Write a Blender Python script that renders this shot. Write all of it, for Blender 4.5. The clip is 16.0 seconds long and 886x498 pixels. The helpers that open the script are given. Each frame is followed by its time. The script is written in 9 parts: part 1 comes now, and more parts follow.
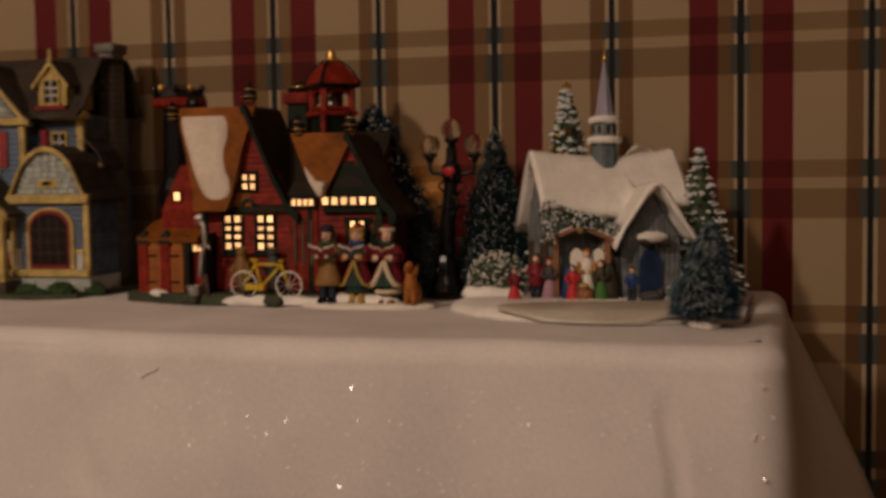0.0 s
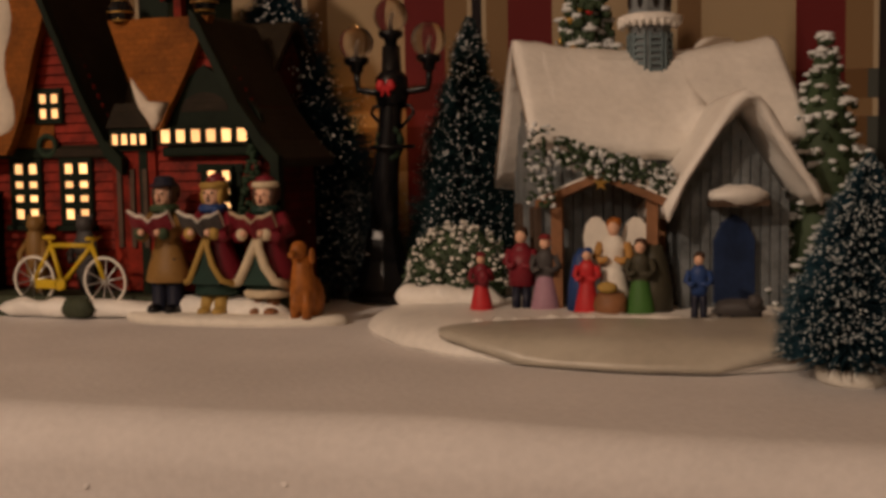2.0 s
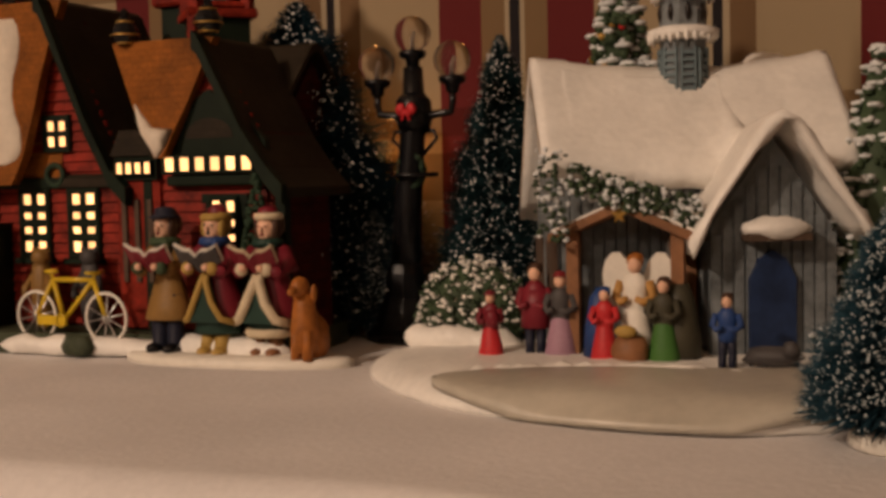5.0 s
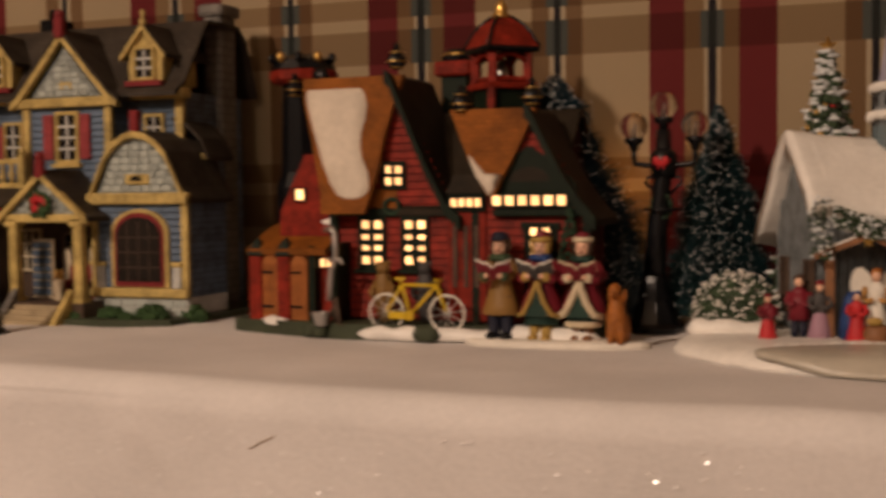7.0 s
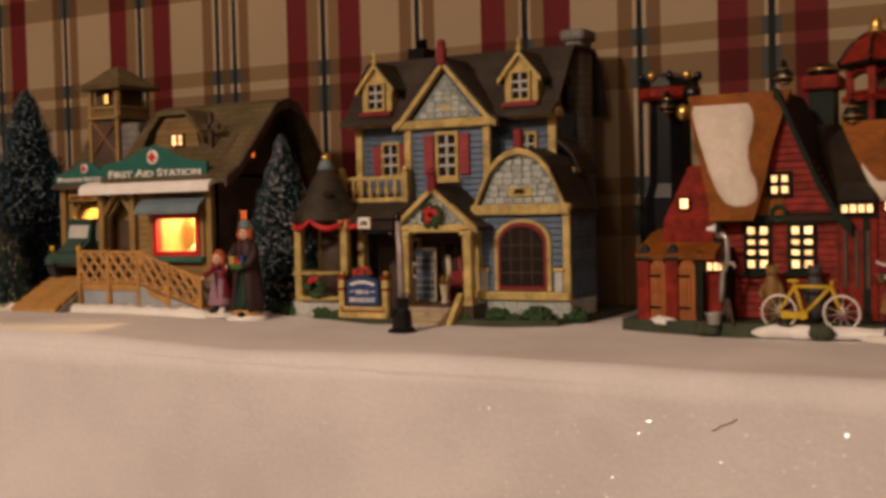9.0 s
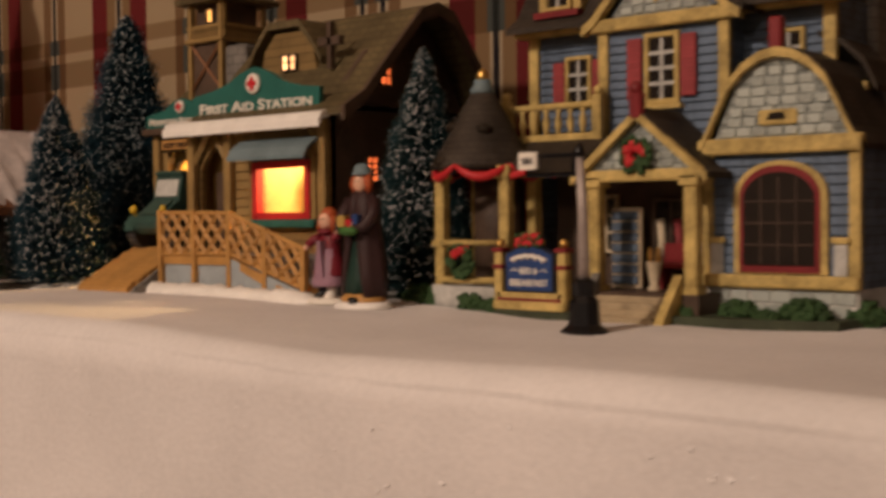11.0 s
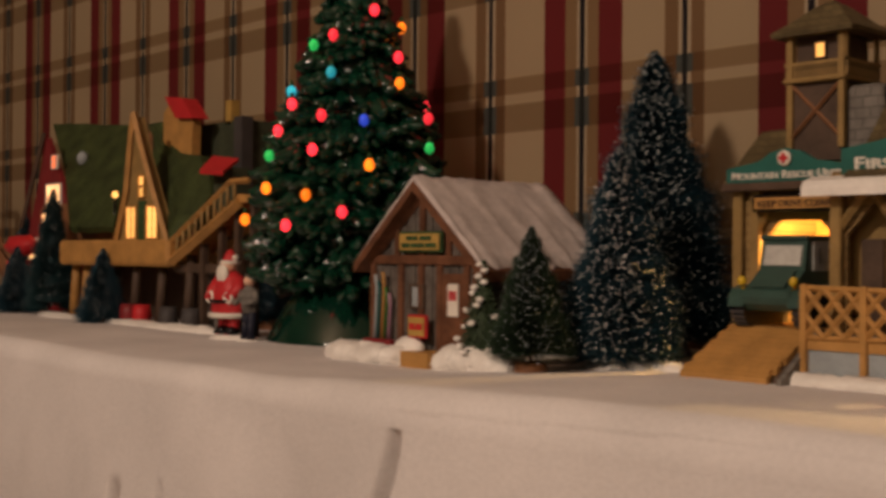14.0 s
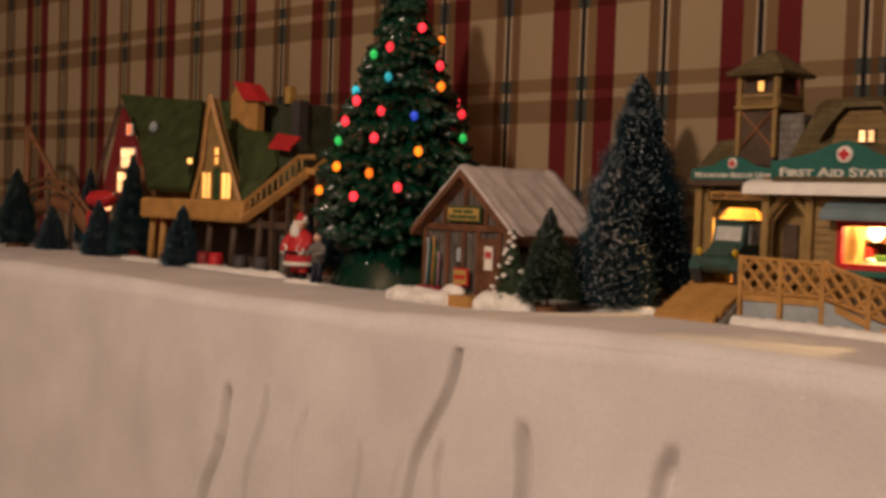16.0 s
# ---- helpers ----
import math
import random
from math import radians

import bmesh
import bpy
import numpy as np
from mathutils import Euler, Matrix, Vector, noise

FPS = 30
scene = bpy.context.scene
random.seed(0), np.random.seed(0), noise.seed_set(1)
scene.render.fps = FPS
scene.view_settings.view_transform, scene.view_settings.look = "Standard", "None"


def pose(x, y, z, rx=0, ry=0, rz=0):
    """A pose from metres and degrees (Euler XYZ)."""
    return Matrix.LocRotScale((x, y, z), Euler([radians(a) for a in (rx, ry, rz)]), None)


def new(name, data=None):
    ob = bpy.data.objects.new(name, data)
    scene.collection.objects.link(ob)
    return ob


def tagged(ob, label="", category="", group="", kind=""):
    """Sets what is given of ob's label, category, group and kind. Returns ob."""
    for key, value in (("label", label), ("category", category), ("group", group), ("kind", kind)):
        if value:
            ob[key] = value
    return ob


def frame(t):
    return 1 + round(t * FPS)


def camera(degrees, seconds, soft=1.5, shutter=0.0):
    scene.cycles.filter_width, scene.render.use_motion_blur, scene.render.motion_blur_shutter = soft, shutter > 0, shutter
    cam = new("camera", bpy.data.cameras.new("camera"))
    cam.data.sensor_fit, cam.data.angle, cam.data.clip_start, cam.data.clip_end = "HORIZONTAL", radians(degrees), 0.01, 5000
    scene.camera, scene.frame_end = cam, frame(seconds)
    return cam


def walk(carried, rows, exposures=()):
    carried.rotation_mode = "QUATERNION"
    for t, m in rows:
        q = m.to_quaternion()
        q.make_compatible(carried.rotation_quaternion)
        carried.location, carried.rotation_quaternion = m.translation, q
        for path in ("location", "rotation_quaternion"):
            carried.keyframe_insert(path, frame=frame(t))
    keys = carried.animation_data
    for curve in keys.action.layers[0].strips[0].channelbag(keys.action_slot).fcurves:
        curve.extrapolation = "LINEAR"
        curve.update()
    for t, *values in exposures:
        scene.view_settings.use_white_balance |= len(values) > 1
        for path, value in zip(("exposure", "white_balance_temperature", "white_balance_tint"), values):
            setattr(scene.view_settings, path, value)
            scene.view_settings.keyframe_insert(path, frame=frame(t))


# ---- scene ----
cam = camera(40.8, 16.0, soft=3.5, shutter=0.4)
METRES, EYE, TILT, LEAN, TURN = 2.0, 0.1, 0.0, 0.0, 15.7
ROWS = [
    (0.0, 0.0, 0.0, 0.0, -0.05, -3.58, 0.79),
    (0.5, -0.0321, 0.0785, -0.001, -4.87, -3.51, 1.47),
    (1.0, -0.0295, 0.1271, -0.0065, -5.27, -3.94, 0.63),
    (1.5, 0.0033, 0.166, -0.0114, -1.02, -4.19, 0.21),
    (2.0, 0.0306, 0.1962, -0.0124, 2.91, -5.07, 1.08),
    (2.5, 0.0431, 0.2191, -0.0114, 6.96, -5.3, 2.3),
    (3.0, 0.0507, 0.2317, -0.0119, 8.55, -4.87, 2.2),
    (5.5, 0.0445, 0.2069, -0.0126, 7.89, -3.58, 1.09),
    (6.0, 0.0366, 0.1858, -0.0107, 6.84, -3.4, 1.14),
    (6.5, 0.0175, 0.1549, -0.0082, 5.45, -2.97, 0.47),
    (7.0, -0.0286, 0.1191, -0.0061, 5.37, -2.89, 0.66),
    (7.5, -0.0592, 0.0885, -0.0057, 6.49, -2.75, 1.08),
    (8.0, -0.0835, 0.0675, -0.0045, 7.75, -2.3, 1.12),
    (8.5, -0.0908, 0.0627, -0.0057, 10.42, -2.06, 1.31),
    (11.0, -0.1243, 0.2231, -0.0229, 24.28, -1.73, 0.62),
    (11.5, -0.1647, 0.2236, -0.0305, 23.89, -1.62, 0.98),
    (12.0, -0.1889, 0.2243, -0.0336, 23.77, -1.76, 0.63),
    (12.5, -0.2138, 0.2254, -0.033, 24.42, -0.87, 0.15),
    (13.0, -0.2343, 0.2278, -0.0215, 25.12, -0.14, 0.37),
    (13.5, -0.2571, 0.2219, -0.0148, 27.58, 0.28, 0.03),
    (14.0, -0.2806, 0.2171, -0.0139, 31.4, 0.26, -0.42),
    (14.5, -0.2936, 0.2081, -0.0162, 31.38, -0.12, -0.6),
    (15.0, -0.2971, 0.1914, -0.0174, 29.45, -1.68, -1.73),
    (15.5, -0.2777, 0.154, -0.013, 29.77, -0.96, -1.71),
    (16.0, -0.2377, 0.0862, -0.0054, 29.77, -2.2, -1.95),
]
walk(cam, [(t, pose(0, 0, EYE, TILT, LEAN, TURN) @ pose(METRES * x, METRES * y, METRES * z, 90 + pitch, roll, yaw)) for t, x, y, z, yaw, pitch, roll in ROWS],
     exposures=[(0.0, -0.62, 6500, 10), (1.0, -0.54, 6600, 10), (1.5, -0.50, 6750, 10), (2.0, -0.52, 6750, 10), (2.5, -0.36, 6750, 10), (3.0, -0.16, 6750, 10), (5.5, -0.10, 6700, 10),
                (8.0, -0.06, 6450, 10), (11.0, -0.10, 6300, 10), (11.5, -0.27, 6300, 10), (12.0, -0.38, 6300, 10), (13.0, -0.76, 6600, 10), (14.5, -0.30, 6350, 10), (16.0, -0.25, 6400, 10)])

# ---- light: two warm lamps in the room behind the camera; the lit houses add their own ----
def lamp(name, kind, place, power, colour, size):
    data = bpy.data.lights.new(name, kind)
    data.energy, data.color, data.shadow_soft_size = power, colour, size
    ob = new(name, data)
    ob.location = place
    return ob

lamp("room_lamp", "POINT", (-0.92, -0.95, 1.05), 92, (1.0, 0.745, 0.572), 0.065)
lamp("far_lamp", "POINT", (-0.22, -1.20, 0.78), 16, (1.0, 0.74, 0.56), 0.09)
world = bpy.data.worlds.new("world")
world.use_nodes = True
world.node_tree.nodes["Background"].inputs[0].default_value = (0.02, 0.015, 0.012, 1)
scene.world = world

# ---- materials ----
def links(m):
    return m.node_tree.nodes, m.node_tree.links

def surface(name, colour, rough=0.6, grain=900.0, stain=45.0, vary=0.22, bump=0.25, depth=0.0004, metal=0.0, emit=0.0, random=0.0, coat=0.0, spec=0.28):
    """Colour varied by fine grain and broad stains, with relief of the same grain."""
    m = bpy.data.materials.new(name)
    m.use_nodes = True
    n, l = links(m)
    b = n["Principled BSDF"]
    co = n.new("ShaderNodeTexCoord")
    fine, broad = n.new("ShaderNodeTexNoise"), n.new("ShaderNodeTexNoise")
    fine.inputs["Scale"].default_value, broad.inputs["Scale"].default_value = grain, stain
    fine.inputs["Detail"].default_value, broad.inputs["Detail"].default_value = 3, 4
    l.new(co.outputs["Object"], fine.inputs["Vector"]), l.new(co.outputs["Object"], broad.inputs["Vector"])
    both = n.new("ShaderNodeMath")
    both.operation = "MULTIPLY_ADD"
    l.new(fine.outputs["Fac"], both.inputs[0])
    both.inputs[1].default_value = 0.45
    l.new(broad.outputs["Fac"], both.inputs[2])
    last = both.outputs[0]
    if random:
        info, add = n.new("ShaderNodeObjectInfo"), n.new("ShaderNodeMath")
        add.operation = "MULTIPLY_ADD"
        l.new(info.outputs["Random"], add.inputs[0])
        add.inputs[1].default_value = random
        l.new(last, add.inputs[2])
        last = add.outputs[0]
    ramp = n.new("ShaderNodeMapRange")
    ramp.inputs["From Min"].default_value, ramp.inputs["From Max"].default_value = 0.45, 1.0
    l.new(last, ramp.inputs["Value"])
    mix = n.new("ShaderNodeMix")
    mix.data_type = "RGBA"
    l.new(ramp.outputs["Result"], mix.inputs["Factor"])
    mix.inputs[6].default_value = (*[c * (1 - vary) for c in colour], 1)
    mix.inputs[7].default_value = (*[min(1, c * (1 + vary)) for c in colour], 1)
    l.new(mix.outputs[2], b.inputs["Base Color"])
    b.inputs["Roughness"].default_value, b.inputs["Metallic"].default_value = rough, metal
    b.inputs["Coat Weight"].default_value, b.inputs["Coat Roughness"].default_value, b.inputs["Specular IOR Level"].default_value = coat, rough, spec
    if bump:
        bp = n.new("ShaderNodeBump")
        bp.inputs["Strength"].default_value, bp.inputs["Distance"].default_value = bump, depth
        l.new(both.outputs[0], bp.inputs["Height"])
        l.new(bp.outputs["Normal"], b.inputs["Normal"])
    if emit:
        b.inputs["Emission Color"].default_value = (*colour, 1)
        b.inputs["Emission Strength"].default_value = emit
    return m

def rows_of(m, across, up, tone=0.6, depth=0.0006):
    """Adds courses of shingles or boards, across by up metres, to a surface, as relief and darker joints."""
    n, l = links(m)
    b = n["Principled BSDF"]
    co, flat, tex = n.new("ShaderNodeTexCoord"), n.new("ShaderNodeCombineXYZ"), n.new("ShaderNodeTexBrick")
    cut = n.new("ShaderNodeSeparateXYZ")
    l.new(co.outputs["Object"], cut.inputs[0])
    side = n.new("ShaderNodeMath")
    l.new(cut.outputs[0], side.inputs[0]), l.new(cut.outputs[1], side.inputs[1])
    l.new(side.outputs[0], flat.inputs[0]), l.new(cut.outputs[2], flat.inputs[1])
    l.new(flat.outputs[0], tex.inputs["Vector"])
    tex.inputs["Scale"].default_value = 1.0
    tex.inputs["Brick Width"].default_value, tex.inputs["Row Height"].default_value = across, up
    tex.inputs["Mortar Size"].default_value = up * 0.09
    tex.inputs["Color1"].default_value, tex.inputs["Color2"].default_value = (1, 1, 1, 1), (0.8, 0.8, 0.8, 1)
    tex.inputs["Mortar"].default_value = (tone, tone, tone, 1)
    mul = n.new("ShaderNodeMix")
    mul.data_type, mul.blend_type = "RGBA", "MULTIPLY"
    mul.inputs["Factor"].default_value = 1
    old = b.inputs["Base Color"].links[0].from_socket
    l.new(old, mul.inputs[6]), l.new(tex.outputs["Color"], mul.inputs[7])
    l.new(mul.outputs[2], b.inputs["Base Color"])
    bp = n.new("ShaderNodeBump")
    bp.inputs["Strength"].default_value, bp.inputs["Distance"].default_value = 0.7, depth
    bp.invert = True
    l.new(tex.outputs["Fac"], bp.inputs["Height"])
    if b.inputs["Normal"].links:
        l.new(b.inputs["Normal"].links[0].from_socket, bp.inputs["Normal"])
    l.new(bp.outputs["Normal"], b.inputs["Normal"])
    return m

def plaid(name):
    """Tartan wallpaper: upright bands every 20.75 cm, level bands every 12 cm, crossed over one another."""
    m = bpy.data.materials.new(name)
    m.use_nodes = True
    n, l = links(m)
    b = n["Principled BSDF"]
    co, cut = n.new("ShaderNodeTexCoord"), n.new("ShaderNodeSeparateXYZ")
    l.new(co.outputs["Object"], cut.inputs[0])

    def repeat(source, start, period):
        a, f = n.new("ShaderNodeMath"), n.new("ShaderNodeMath")
        a.operation, f.operation = "MULTIPLY_ADD", "FRACT"
        l.new(source, a.inputs[0])
        a.inputs[1].default_value, a.inputs[2].default_value = 1 / period, -start / period + 20
        l.new(a.outputs[0], f.inputs[0])
        return f.outputs[0]

    def ramp(source, stops):
        r = n.new("ShaderNodeValToRGB")
        r.color_ramp.interpolation = "CONSTANT"
        e = r.color_ramp.elements
        while len(e) < len(stops):
            e.new(0.5)
        for el, (at, c) in zip(e, stops):
            el.position, el.color = at, (*c, 1)
        l.new(source, r.inputs[0])
        return r.outputs[0]

    cream, red, tan, brown = (0.345, 0.262, 0.160), (0.125, 0.016, 0.017), (0.20, 0.125, 0.062), (0.165, 0.098, 0.048)
    pale, ink, one = (0.385, 0.31, 0.205), (0.015, 0.012, 0.014), (1, 1, 1)
    # two rolls of paper meet at a seam and don't quite match
    right, left = repeat(cut.outputs[0], -0.4885, 0.2085), repeat(cut.outputs[0], -1.1360, 0.2096)
    seam, pick = n.new("ShaderNodeMath"), n.new("ShaderNodeMix")
    seam.operation = "GREATER_THAN"
    l.new(cut.outputs[0], seam.inputs[0])
    seam.inputs[1].default_value = -0.985
    l.new(seam.outputs[0], pick.inputs["Factor"]), l.new(left, pick.inputs[2]), l.new(right, pick.inputs[3])
    u = pick.outputs[0]
    v = repeat(cut.outputs[2], 0.060, 0.1195)
    upright = ramp(u, [(0, red), (0.112, tan), (0.172, pale), (0.186, ink), (0.211, pale), (0.225, tan), (0.285, red), (0.40, cream),
                       (0.60, brown), (0.661, pale), (0.676, ink), (0.70, pale), (0.715, brown), (0.775, cream)])
    level = ramp(v, [(0, (0.60, 0.53, 0.46)), (0.205, one), (0.28, (0.64, 0.56, 0.48)), (0.40, one)])
    mul = n.new("ShaderNodeMix")
    mul.data_type, mul.blend_type = "RGBA", "MULTIPLY"
    mul.inputs["Factor"].default_value = 1
    l.new(upright, mul.inputs[6]), l.new(level, mul.inputs[7])
    # slate squares where the level bands cross the thin lines
    grey, off = (1, 1, 1), (0, 0, 0)
    near = ramp(u, [(0, off), (0.163, grey), (0.236, off), (0.652, grey), (0.724, off)])
    cross = ramp(v, [(0, grey), (0.205, off), (0.28, grey), (0.40, off)])
    on = n.new("ShaderNodeMix")
    on.data_type, on.blend_type = "RGBA", "MULTIPLY"
    on.inputs["Factor"].default_value = 1
    l.new(near, on.inputs[6]), l.new(cross, on.inputs[7])
    line = ramp(u, [(0, one), (0.186, (0.25, 0.25, 0.25)), (0.211, one), (0.676, (0.25, 0.25, 0.25)), (0.70, one)])
    slate = n.new("ShaderNodeMix")
    slate.data_type, slate.blend_type = "RGBA", "MULTIPLY"
    slate.inputs["Factor"].default_value = 1
    slate.inputs[6].default_value = (0.06, 0.067, 0.06, 1)
    l.new(line, slate.inputs[7])
    end = n.new("ShaderNodeMix")
    end.data_type = "RGBA"
    l.new(on.outputs[2], end.inputs["Factor"])
    l.new(mul.outputs[2], end.inputs[6]), l.new(slate.outputs[2], end.inputs[7])
    grain, stain = n.new("ShaderNodeTexNoise"), n.new("ShaderNodeTexNoise")
    grain.inputs["Scale"].default_value, stain.inputs["Scale"].default_value = 1400, 5
    l.new(co.outputs["Object"], grain.inputs["Vector"]), l.new(co.outputs["Object"], stain.inputs["Vector"])
    tone, worn = n.new("ShaderNodeMapRange"), n.new("ShaderNodeMix")
    tone.inputs["To Min"].default_value, tone.inputs["To Max"].default_value = 0.8, 1.1
    l.new(stain.outputs["Fac"], tone.inputs["Value"])
    worn.data_type, worn.blend_type = "RGBA", "MULTIPLY"
    worn.inputs["Factor"].default_value = 1
    l.new(end.outputs[2], worn.inputs[6]), l.new(tone.outputs["Result"], worn.inputs[7])
    l.new(worn.outputs[2], b.inputs["Base Color"])
    b.inputs["Roughness"].default_value, b.inputs["Specular IOR Level"].default_value = 0.7, 0.12
    bp = n.new("ShaderNodeBump")
    bp.inputs["Strength"].default_value, bp.inputs["Distance"].default_value = 0.15, 0.0004
    l.new(grain.outputs["Fac"], bp.inputs["Height"]), l.new(bp.outputs["Normal"], b.inputs["Normal"])
    return m

def glass(name, colour=(1, 1, 1), rough=0.03):
    m = bpy.data.materials.new(name)
    m.use_nodes = True
    b = links(m)[0]["Principled BSDF"]
    b.inputs["Base Color"].default_value = (*colour, 1)
    b.inputs["Roughness"].default_value, b.inputs["Transmission Weight"].default_value, b.inputs["IOR"].default_value = rough, 0.985, 1.20
    return m

def glow(name, colour, strength):
    m = bpy.data.materials.new(name)
    m.use_nodes = True
    n, l = links(m)
    b = n["Principled BSDF"]
    b.inputs["Base Color"].default_value = (*colour, 1)
    tex, co, ramp = n.new("ShaderNodeTexNoise"), n.new("ShaderNodeTexCoord"), n.new("ShaderNodeMapRange")
    tex.inputs["Scale"].default_value = 160
    l.new(co.outputs["Object"], tex.inputs["Vector"]), l.new(tex.outputs["Fac"], ramp.inputs["Value"])
    ramp.inputs["From Min"].default_value, ramp.inputs["From Max"].default_value = 0.3, 0.7
    ramp.inputs["To Min"].default_value, ramp.inputs["To Max"].default_value = strength * 0.65, strength * 1.2
    b.inputs["Emission Color"].default_value = (*colour, 1)
    info, each, mul = n.new("ShaderNodeObjectInfo"), n.new("ShaderNodeMapRange"), n.new("ShaderNodeMath")
    l.new(info.outputs["Random"], each.inputs["Value"])
    each.inputs["To Min"].default_value, each.inputs["To Max"].default_value = 0.6, 1.25
    mul.operation = "MULTIPLY"
    l.new(ramp.outputs["Result"], mul.inputs[0]), l.new(each.outputs["Result"], mul.inputs[1])
    l.new(mul.outputs[0], b.inputs["Emission Strength"])
    return m

